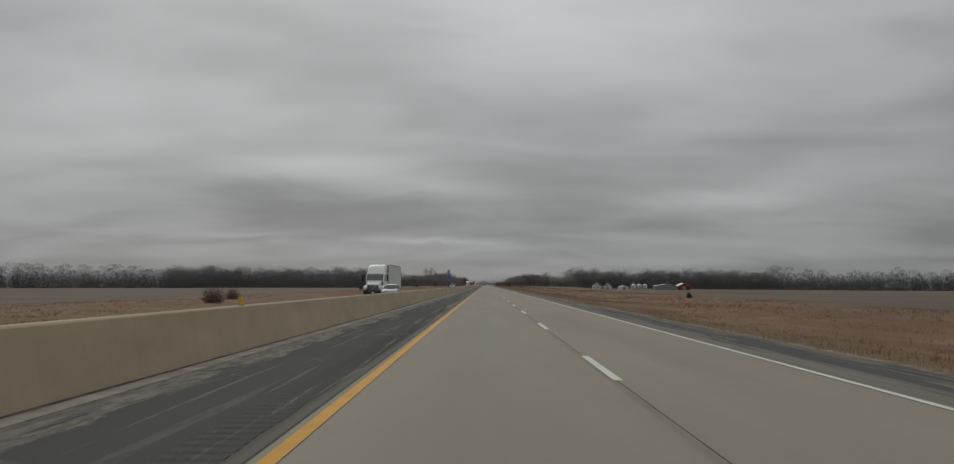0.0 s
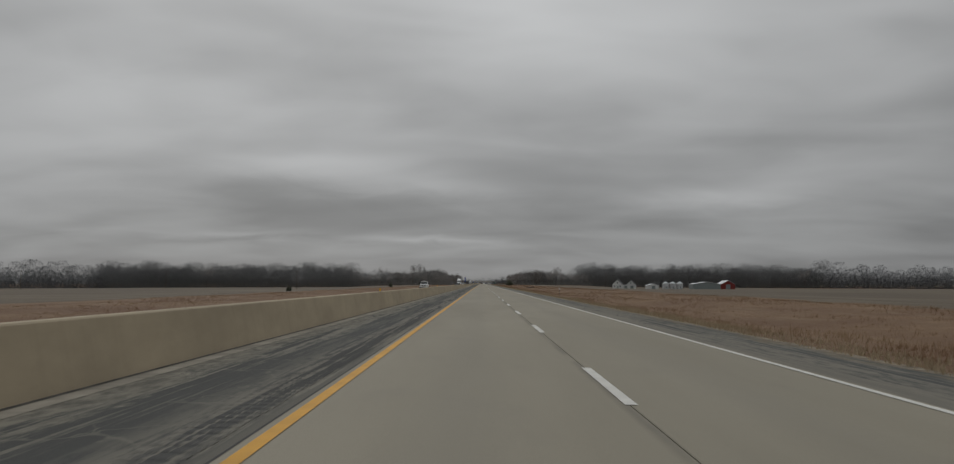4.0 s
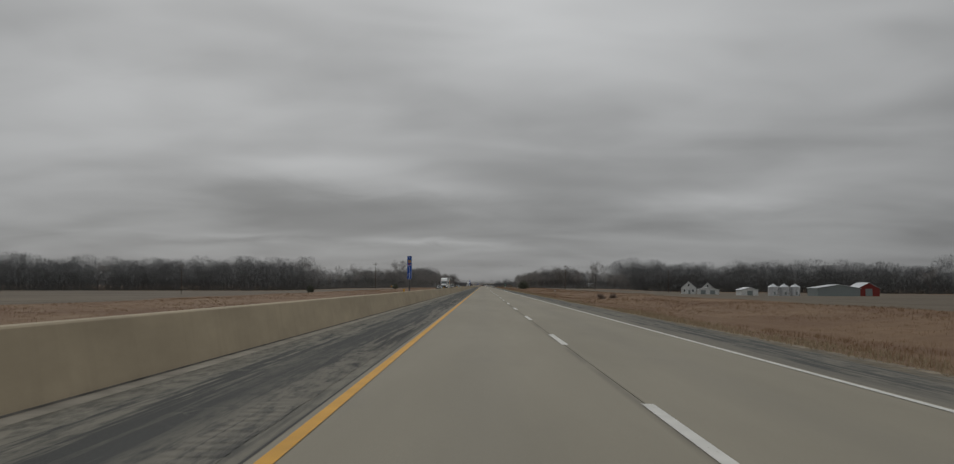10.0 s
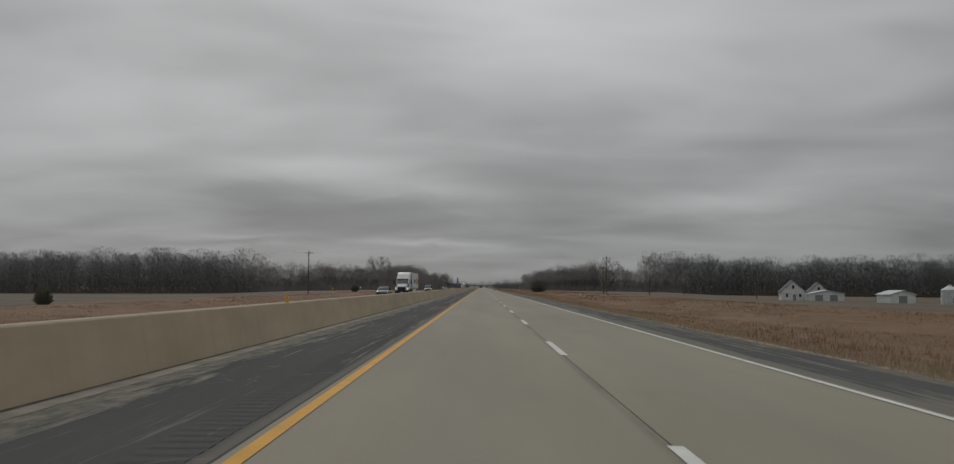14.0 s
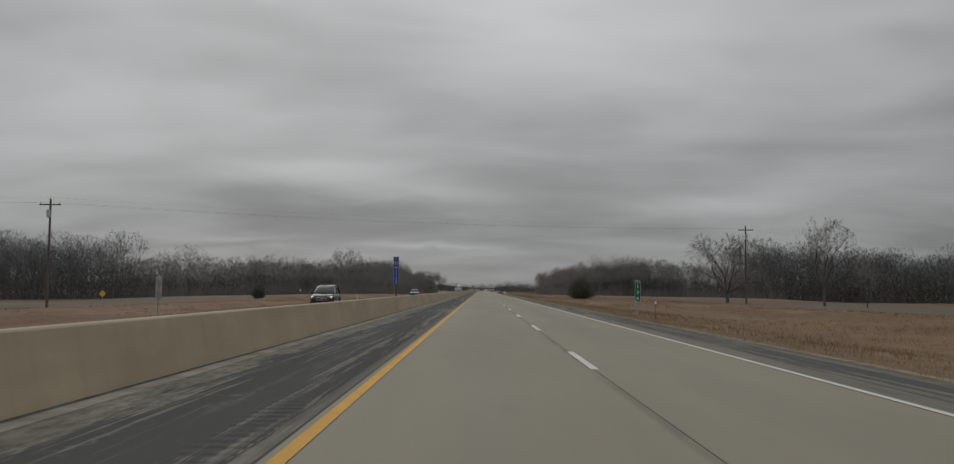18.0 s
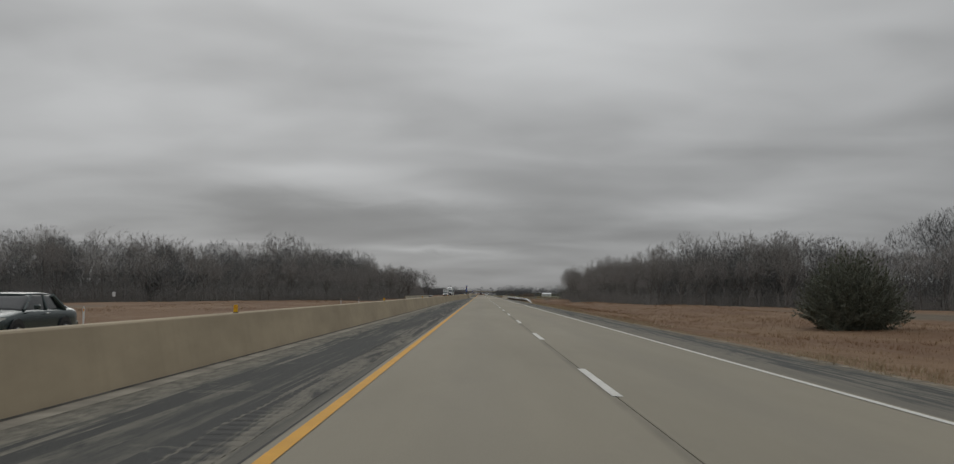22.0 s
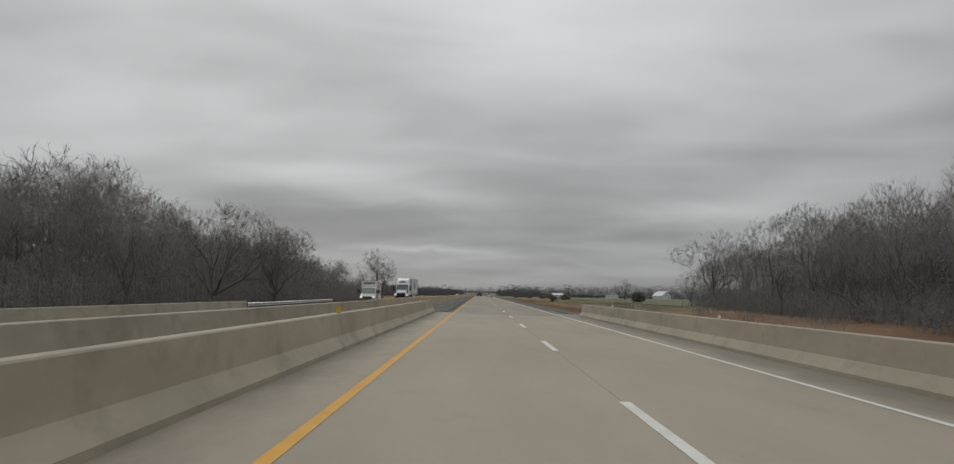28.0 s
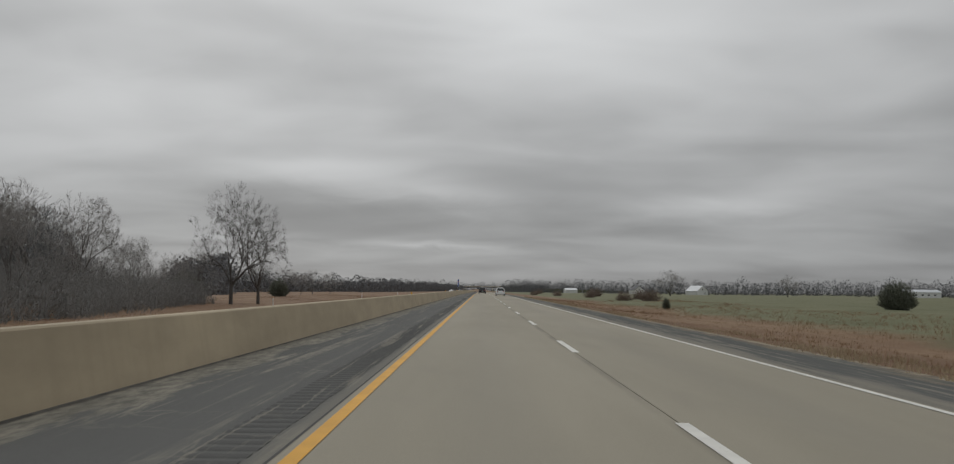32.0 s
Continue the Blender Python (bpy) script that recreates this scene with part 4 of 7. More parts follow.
# ---- overpass far ahead ----
STEEL_DARK = plain("weathered_girder", (0.10, 0.095, 0.09), 0.8, vary=0.25, scale=0.5)
over = thing("overpass", pose(0, 2780, grade(2780)), "concrete road overpass far ahead on sloping abutments", "bridge")
part("deck", box(-75, 75, -5, 5, 5.6, 7.2, 0.1), STEEL_DARK, over)
part("railing", box(-75, 75, -5.1, -4.85, 7.2, 8.1, 0.03), PARAPET, over)
for x in (-28, -5, 20):
    part("pier", box(x - 0.6, x + 0.6, -4, 4, -0.5, 5.6, 0.1), PARAPET, over)
for s in (-1, 1):
    part("abutment", prism([(s * 34, -0.6), (s * 80, -0.6), (s * 80, 5.6), (s * 48, 5.6)], -14, 14, "y"), GUTTER, over, "pale sloping abutment")
    part("embankment", prism([(s * 76, -0.6), (s * 380, -0.8), (s * 80, 6.0)], -16, 16, "y"), GROUND, over, "grassy embankment")
# ---- vehicles: built facing -y, nose at y = 0, standing on z = 0 ----
def wheel(parent, x, y, r, width, side, name="tyre"):
    """A tyre with its rim; side is the outward x direction."""
    own = bmesh.new()
    bmesh.ops.create_cone(own, cap_ends=True, segments=28, radius1=r, radius2=r, depth=width, matrix=pose(x, y, r, 0, 90, 0))
    bmesh.ops.bevel(own, geom=[e for e in own.edges if len(e.link_faces) == 2 and max(len(f.verts) for f in e.link_faces) > 4], offset=r * 0.1, segments=2, affect="EDGES")
    tyre = part(name, own, RUBBER, parent, smooth=False)
    out_ = x + side * (width / 2 - 0.03)
    rim = rod((out_, y, r), (out_ + side * 0.045, y, r), r * 0.64, r * 0.55, 20)
    rod((out_ + side * 0.03, y, r), (out_ + side * 0.09, y, r), r * 0.22, r * 0.16, 12, rim)
    for k in range(8):
        a = k * math.pi / 4
        rod((out_ + side * 0.045, y + r * 0.36 * math.cos(a), r + r * 0.36 * math.sin(a)), (out_ + side * 0.06, y + r * 0.36 * math.cos(a), r + r * 0.36 * math.sin(a)), r * 0.05, sides=6, bm=rim)
    part("rim", rim, CHROME, tyre, "bright metal rim")


def loft(sections, bevel=0.0):
    """A closed skin through sections of equal point counts."""
    bm = bmesh.new()
    rows = [[bm.verts.new(p) for p in s] for s in sections]
    n = len(rows[0])
    for a, b in zip(rows, rows[1:]):
        for i in range(n):
            j = (i + 1) % n
            bm.faces.new((a[i], a[j], b[j], b[i]))
    bm.faces.new(rows[0])
    bm.faces.new(rows[-1][::-1])
    bmesh.ops.recalc_face_normals(bm, faces=bm.faces)
    if bevel:
        bmesh.ops.bevel(bm, geom=bm.edges[:], offset=bevel, segments=2, affect="EDGES", profile=0.6, clamp_overlap=True)
    return bm


def skin(stations, fine=3, points=24):
    """A smooth closed shell: stations are (y, half width, low, high, squareness, taper)."""
    st = [tuple(map(float, q)) + (0.0,) * (6 - len(q)) for q in stations]
    rows = []
    for i in range(len(st) - 1):
        p0, p1, p2, p3 = st[max(i - 1, 0)], st[i], st[i + 1], st[min(i + 2, len(st) - 1)]
        for k in range(fine + (i == len(st) - 2)):
            u = k / fine
            row = []
            for a, b, c, d in zip(p0, p1, p2, p3):
                v = 0.5 * (2 * b + (c - a) * u + (2 * a - 5 * b + 4 * c - d) * u * u + (3 * b - a - 3 * c + d) * u ** 3)
                row.append(min(max(v, min(b, c)), max(b, c)))
            rows.append(row)
    sections = []
    for y, w, lo, hi, sq, tp in rows:
        zc, hz, sec = (lo + hi) / 2, (hi - lo) / 2, []
        for k in range(points):
            a = 2 * math.pi * (k + 0.5) / points
            c, s_ = math.cos(a), math.sin(a)
            x = w * math.copysign(abs(c) ** (2 / sq), c)
            z = hz * math.copysign(abs(s_) ** (2 / sq), s_)
            sec.append((x * (1 - tp * (z / hz + 1) / 2), y, zc + z))
        sections.append(sec)
    return loft(sections)


def quad(points, thick, out):
    """A thin plate through four points, drawn out along a direction."""
    o = Vector(out).normalized() * thick
    bm = bmesh.new()
    a = [bm.verts.new(Vector(p)) for p in points]
    b = [bm.verts.new(Vector(p) + o) for p in points]
    bm.faces.new(a)
    bm.faces.new(b[::-1])
    for i in range(4):
        j = (i + 1) % 4
        bm.faces.new((a[j], a[i], b[i], b[j]))
    bmesh.ops.recalc_face_normals(bm, faces=bm.faces)
    return bm


def ring(y, w0, w1, z0, z1, z2):
    """A cross-section of a cab: wide below, drawn in at the top."""
    return [(-w0, y, z0), (w0, y, z0), (w0, y, z1), (w1, y, z2), (-w1, y, z2), (-w0, y, z1)]


def semi_truck(x, y, z, style, label):
    t = thing("semi_truck", pose(x, y, z), label, "truck", "oncoming trucks")
    part("cab", skin([(1.72, 1.10, 0.95, 1.98, 6), (1.95, 1.20, 0.92, 2.22, 7, 0.06), (2.4, 1.245, 0.92, 2.86, 7, 0.10), (2.75, 1.25, 0.92, 3.20, 7, 0.12), (3.2, 1.255, 0.92, 3.62, 7, 0.13), (3.8, 1.26, 0.92, 3.92, 7, 0.12), (4.6, 1.26, 0.92, 4.04, 8, 0.10), (5.5, 1.26, 0.92, 4.06, 9, 0.08)], 3, 40), PAINT_WHITE, t, "white sleeper cab with roof fairing", True)
    part("hood", skin([(0.10, 0.74, 0.82, 1.42, 4, 0.12), (0.3, 0.86, 0.82, 1.60, 5, 0.18), (0.8, 0.98, 0.82, 1.76, 5, 0.2), (1.4, 1.08, 0.85, 1.90, 6, 0.16), (1.95, 1.14, 0.85, 2.0, 6, 0.12)], 3, 32), PAINT_WHITE, t, "", True)
    for s in (-1, 1):
        secs = [(0.16, 0.80, 1.02, 0.80, 1.16), (0.6, 0.80, 1.19, 0.98, 1.34), (1.25, 0.84, 1.23, 1.10, 1.44), (1.75, 0.88, 1.23, 1.02, 1.40), (2.0, 0.9, 1.22, 0.9, 1.2)]
        part("fender", loft([[(s * a, y_, lo), (s * b, y_, lo), (s * b, y_, hi - 0.08), (s * (b - 0.1), y_, hi), (s * a, y_, hi)] for y_, a, b, lo, hi in secs], 0.03), PAINT_WHITE, t, "", True)
        part("wheel_well", rod((s * 0.75, 1.25, 0.58), (s * 1.15, 1.25, 0.58), 0.56, sides=20), BLACK, t)
        lamp = part("headlight", quad([(s * 0.80, 0.10, 0.93), (s * 1.06, 0.20, 0.95), (s * 1.23, 0.66, 1.24), (s * 0.98, 0.28, 1.20)], 0.07, (s * 0.45, -0.85, 0.25)), BLACK, t, "slanted headlight in a dark surround")
        part("lens", quad([(s * 0.86, 0.07, 0.96), (s * 1.05, 0.15, 0.98), (s * 1.20, 0.56, 1.21), (s * 1.0, 0.22, 1.17)], 0.06, (s * 0.45, -0.85, 0.25)), LIT if style != "plain" else LENS, lamp, "clear lens")
        part("side_window", quad([(s * 1.20, 2.36, 2.02), (s * 1.215, 3.4, 1.98), (s * 1.16, 3.35, 2.72), (s * 1.155, 2.75, 2.72)], 0.03, (s, 0, 0.1)), GLASS, t, "dark side window")
        part("sleeper_window", quad([(s * 1.25, 4.3, 2.35), (s * 1.25, 4.75, 2.35), (s * 1.25, 4.75, 2.85), (s * 1.25, 4.35, 2.85)], 0.015, (s, 0, 0)), GLASS, t)
        part("vent_window", quad([(s * 1.25, 4.2, 3.12), (s * 1.25, 4.7, 3.12), (s * 1.25, 4.7, 3.42), (s * 1.25, 4.25, 3.42)], 0.015, (s, 0, 0)), GLASS, t)
        mirror = part("mirror", box(*sorted((s * 1.42, s * 1.62)), 2.02, 2.16, 1.95, 2.72, 0.03), BLACK, t, "tall black side mirror")
        for mz in (2.05, 2.65):
            part("mirror_arm", rod((s * 1.2, 2.35, mz), (s * 1.5, 2.1, mz), 0.025), BLACK, mirror)
        part("hood_vent", quad([(s * 0.96, 0.72, 1.42), (s * 1.01, 0.98, 1.40), (s * 1.04, 1.62, 1.74), (s * 0.98, 1.50, 1.80)], 0.05, (s, -0.2, 0.3)), BLACK, t, "black slanted hood scoop")
        part("hood_vent", quad([(s * 0.86, 1.05, 1.83), (s * 0.93, 1.08, 1.78), (s * 0.98, 1.85, 1.93), (s * 0.92, 1.85, 1.97)], 0.05, (s, 0, 0.8)), BLACK, t)
        part("fog_lamp", box(*sorted((s * 0.78, s * 0.98)), 0.0, 0.06, 0.48, 0.57, 0.015), LENS, t)
        part("cab_step", box(*sorted((s * 1.12, s * 1.26)), 2.1, 2.9, 0.42, 0.50, 0.01), STEEL, t)
        # Black strip stands for the shaded gap between cab and trailer.
        part("gap_strip", box(*sorted((s * 1.15, s * 1.22)), 5.48, 5.72, 1.0, 3.95, 0.02), BLACK, t, "black strip for the shaded gap behind the cab")
        if style != "plain":
            part("hood_mirror", box(*sorted((s * 1.02, s * 1.2)), 0.95, 1.05, 1.78, 2.0, 0.03), BLACK, t)
        part("fuel_tank", rod((s * 0.84, 2.5, 0.68), (s * 0.84, 4.2, 0.68), 0.29, sides=20), CHROME, t, "polished fuel tank")
        part("side_skirt", box(*sorted((s * 1.16, s * 1.22)), 1.95, 5.4, 0.38, 0.98, 0.02), PAINT_WHITE if style == "plain" else BLACK, t)
        part("door_handle", box(*sorted((s * 1.25, s * 1.275)), 3.0, 3.18, 1.72, 1.77, 0.008), BLACK, t)
    part("windshield", quad([(-1.02, 1.75, 2.03), (1.02, 1.75, 2.03), (1.0, 2.36, 2.80), (-1.0, 2.36, 2.80)], 0.03, (0, -0.78, 0.62)), TRUCK_SCREEN, t, "wide windshield")
    if style != "plain":
        part("visor", box(-1.0, 1.0, 2.26, 2.5, 2.83, 2.90, 0.02), BLACK, t)
    grille = part("grille", loft([[(-0.50, -0.01, 0.60), (0.50, -0.01, 0.60), (0.70, 0.03, 1.0), (0.66, 0.12, 1.50), (-0.66, 0.12, 1.50), (-0.70, 0.03, 1.0)], [(-0.50, 0.16, 0.60), (0.50, 0.16, 0.60), (0.70, 0.18, 1.0), (0.66, 0.28, 1.50), (-0.66, 0.28, 1.50), (-0.70, 0.18, 1.0)]], 0.012), BLACK, t, "large black slatted grille")
    for k in range(9):
        w = 0.52 + 0.045 * min(k, 3.5)
        part("slat", box(-w, w, -0.022 + 0.012 * k, 0.02 + 0.012 * k, 0.66 + k * 0.09, 0.682 + k * 0.09), BLACK if style != "plain" else STEEL, grille)
    if style == "plain":
        part("grille_bar", rod((-0.52, -0.035, 0.70), (0.56, 0.06, 1.42), 0.028, sides=8), CHROME, grille, "bright diagonal bar")
    part("emblem", box(-0.16, 0.16, 0.055, 0.075, 1.36, 1.43, 0.01), CHROME, grille)
    part("bumper", loft([ring(-0.02, 1.0, 0.98, 0.32, 0.62, 0.80), ring(0.16, 1.18, 1.16, 0.32, 0.62, 0.82), ring(0.7, 1.22, 1.2, 0.32, 0.60, 0.80)], 0.03), BLACK, t, "dark front bumper")
    part("number_plate", box(-0.16, 0.16, -0.04, -0.02, 0.46, 0.60), SIGN_WHITE, t)
    for k in (-0.8, -0.28, 0.0, 0.28, 0.8):
        part("marker_lamp", box(k - 0.05, k + 0.05, 2.36, 2.5, 2.885, 2.93, 0.01), SIGN_GOLD, t)
    part("frame", box(-0.45, 0.45, 1.5, 8.2, 0.75, 0.98), BLACK, t)
    # Plain dark box added to fill the dark underside of the trailer.
    part("underside_box", box(-1.0, 1.0, 8.6, 18.2, 0.62, 1.02, 0.02), BLACK, t, "dark box filling the space under the trailer")
    part("fifth_wheel", box(-0.5, 0.5, 6.6, 7.6, 0.98, 1.14, 0.02), BLACK, t)
    for s in (-1, 1):
        wheel(t, s * 1.06, 1.25, 0.51, 0.30, s)
        for wy in (6.35, 7.65, 19.2, 20.5):
            wheel(t, s * 0.98, wy, 0.51, 0.56, s)
    # trailer
    y0, y1 = 6.0, 22.1
    body = part("trailer_body", box(-1.3, 1.3, y0, y1, 1.16, 4.08, 0.03), TRAILER_SKIN, t, "white trailer box")
    part("floor", box(-1.25, 1.25, y0 + 0.1, y1, 1.02, 1.155), BLACK, t)
    for s in (-1, 1):
        part("top_rail", box(*sorted((s * 1.295, s * 1.325)), y0 + 0.02, y1, 4.02, 4.10, 0.006), BLACK if style == "plain" else STEEL, body, "dark top rail")
        part("bottom_rail", box(*sorted((s * 1.295, s * 1.325)), y0 + 0.02, y1, 1.12, 1.34, 0.006), TRAILER_SKIN if style == "plain" else STEEL, body)
        part("corner_post", box(*sorted((s * 1.295, s * 1.33)), y0 - 0.01, y0 + 0.35, 1.34, 4.02, 0.006), TRAILER_SKIN if style == "plain" else STEEL, body)
        part("rear_post", box(*sorted((s * 1.295, s * 1.33)), y1 - 0.14, y1, 1.34, 3.95, 0.006), STEEL, body)
        ribs = bmesh.new()
        if style == "ribbed":
            for k in range(17):
                box(*sorted((s * 1.298, s * 1.312)), y0 + 0.36, y1 - 0.15, 1.46 + k * 0.145, 1.485 + k * 0.145, bm=ribs)
        else:
            for k in range(3):
                box(*sorted((s * 1.298, s * 1.3015)), y0 + 3.8 + k * 4.0, y0 + 3.806 + k * 4.0, 1.36, 4.0, bm=ribs)
            for k in range(7 if style == "plain" else 0):
                part("writing_bar", box(*sorted((s * 1.33, s * 1.334)), y0 + 0.05, y0 + 0.21, 2.2 + k * 0.17, 2.31 + k * 0.17), BLACK, body)
            for k in range(2 if style == "plain" else 0):
                part("writing_bar", box(*sorted((s * 1.302, s * 1.306)), y0 + 0.42, y0 + 0.7, 1.75 + k * 0.25, 1.85 + k * 0.25), BLACK, body)
        part("side_seams", ribs, TRAILER_SKIN, body)
        for k in range(18):
            part("marker", box(*sorted((s * 1.325, s * 1.332)), y0 + 0.5 + k * 0.88, y0 + 0.72 + k * 0.88, 1.24, 1.29), SIGN_RED if k % 2 else BLACK, body)
        if style != "plain":
            part("aero_skirt", box(*sorted((s * 1.20, s * 1.235)), 9.6, 18.0, 0.42, 1.12, 0.01), PAINT_WHITE, t, "white aerodynamic side skirt")
    for s in (-0.8, 0.8):
        part("landing_leg", box(s - 0.08, s + 0.08, 8.9, 9.06, 0.35, 1.05, 0.01), BLACK, t)
    part("rear_guard", box(-1.1, 1.1, y1 - 0.1, y1, 0.5, 0.62, 0.01), STEEL, t)
    part("mud_flap", box(-1.2, 1.2, 21.25, 21.27, 0.25, 1.0), BLACK, t)
    # Black block added to fill that gap, its shade given as colour.
    part("gap_shade_block", box(-1.05, 1.05, 5.5, 5.85, 1.2, 3.9, 0.02), BLACK, t)
    part("cooling_unit", box(-0.95, 0.95, 5.62, 6.0, 2.2, 3.9, 0.05), PAINT_WHITE if style != "plain" else TRAILER_SKIN, t)
    side = 1.333
    if style == "bars":
        # blue plain bars with a rayed yellow mark
        for a, w in ((5.1, 0.9), (6.15, 0.9), (7.2, 0.9), (8.25, 0.9), (13.0, 0.7), (13.85, 0.7), (14.7, 0.7)):
            part("decal_bar", box(side - 0.02, side, y0 + a, y0 + a + w, 2.15, 2.85), DECAL_BLUE, body)
        for k in range(6):
            a = k * math.pi / 3 + math.pi / 6
            cy, cz = y0 + 11.4, 2.5
            part("decal_ray", rod((side - 0.01, cy + 0.3 * math.cos(a), cz + 0.3 * math.sin(a)), (side - 0.01, cy + 0.8 * math.cos(a), cz + 0.8 * math.sin(a)), 0.10, 0.12, 6), SIGN_GOLD, body)
        part("hood_flash", quad([(1.03, 0.9, 1.22), (1.1, 1.5, 1.35), (1.12, 1.75, 1.7), (1.06, 1.15, 1.62)], 0.01, (1, 0, 0)), DECAL_BLUE, t)
    if style == "ribbed":
        part("decal_block", box(side - 0.02, side, y0 + 6.2, y0 + 9.4, 2.15, 2.85), FADED, body, "faded blue emblem block")
        for k in range(9):
            a0, a1 = math.pi * k / 9, math.pi * (k + 1) / 9
            part("decal_arc", rod((side - 0.01, y0 + 7.8 + 1.75 * math.cos(a0), 2.6 + 1.15 * math.sin(a0)), (side - 0.01, y0 + 7.8 + 1.75 * math.cos(a1), 2.6 + 1.15 * math.sin(a1)), 0.045, sides=6), FADED, body)
        part("decal_peak", prism([(y0 + 6.6, 2.86), (y0 + 9.0, 2.86), (y0 + 8.2, 3.3), (y0 + 7.8, 3.1), (y0 + 7.3, 3.35)], side - 0.02, side, "x"), FADED, body)
        for k, w in ((-0.5, 0.09), (-0.28, 0.08), (-0.08, 0.07), (0.12, 0.08), (0.34, 0.09), (0.56, 0.08)):
            part("roof_writing_bar", quad([(k - w, 2.755, 3.30), (k + w, 2.755, 3.30), (k + w, 2.86, 3.44), (k - w, 2.86, 3.44)], 0.06, (0, -0.8, 0.6)), SHED_GREY, t)
        part("roof_emblem", quad([(-0.36, 2.93, 3.49), (0.36, 2.93, 3.49), (0.1, 3.05, 3.60), (-0.1, 3.05, 3.60)], 0.06, (0, -0.7, 0.7)), SHED_GREY, t)
        part("door_emblem", quad([(1.25, 3.25, 1.9), (1.25, 3.9, 1.9), (1.25, 3.9, 2.15), (1.25, 3.4, 2.25)], 0.012, (1, 0, 0)), SHED_GREY, t)
    return t


KINDS = {
    # length, half width, body outline rows (y, half width, low, belt), glass house rows (y, z, half width)
    "suv": dict(length=5.1, half=0.99, hood=1.10, belt=1.16, roof=1.86, nose=0.0, cowl=1.0, top=2.15, back=4.1, tail=5.0, wheels=(0.95, 3.98), r=0.38),
    "sedan": dict(length=4.85, half=0.92, hood=0.95, belt=1.02, roof=1.47, nose=0.0, cowl=1.35, top=2.15, back=3.45, tail=4.35, wheels=(0.95, 3.75), r=0.33),
    "pickup": dict(length=5.8, half=1.0, hood=1.25, belt=1.32, roof=1.93, nose=0.0, cowl=1.45, top=2.1, back=3.75, tail=3.95, wheels=(1.0, 4.6), r=0.41),
    "wagon": dict(length=4.7, half=0.94, hood=1.05, belt=1.12, roof=1.70, nose=0.0, cowl=1.1, top=1.85, back=4.2, tail=4.65, wheels=(0.9, 3.7), r=0.36),
}


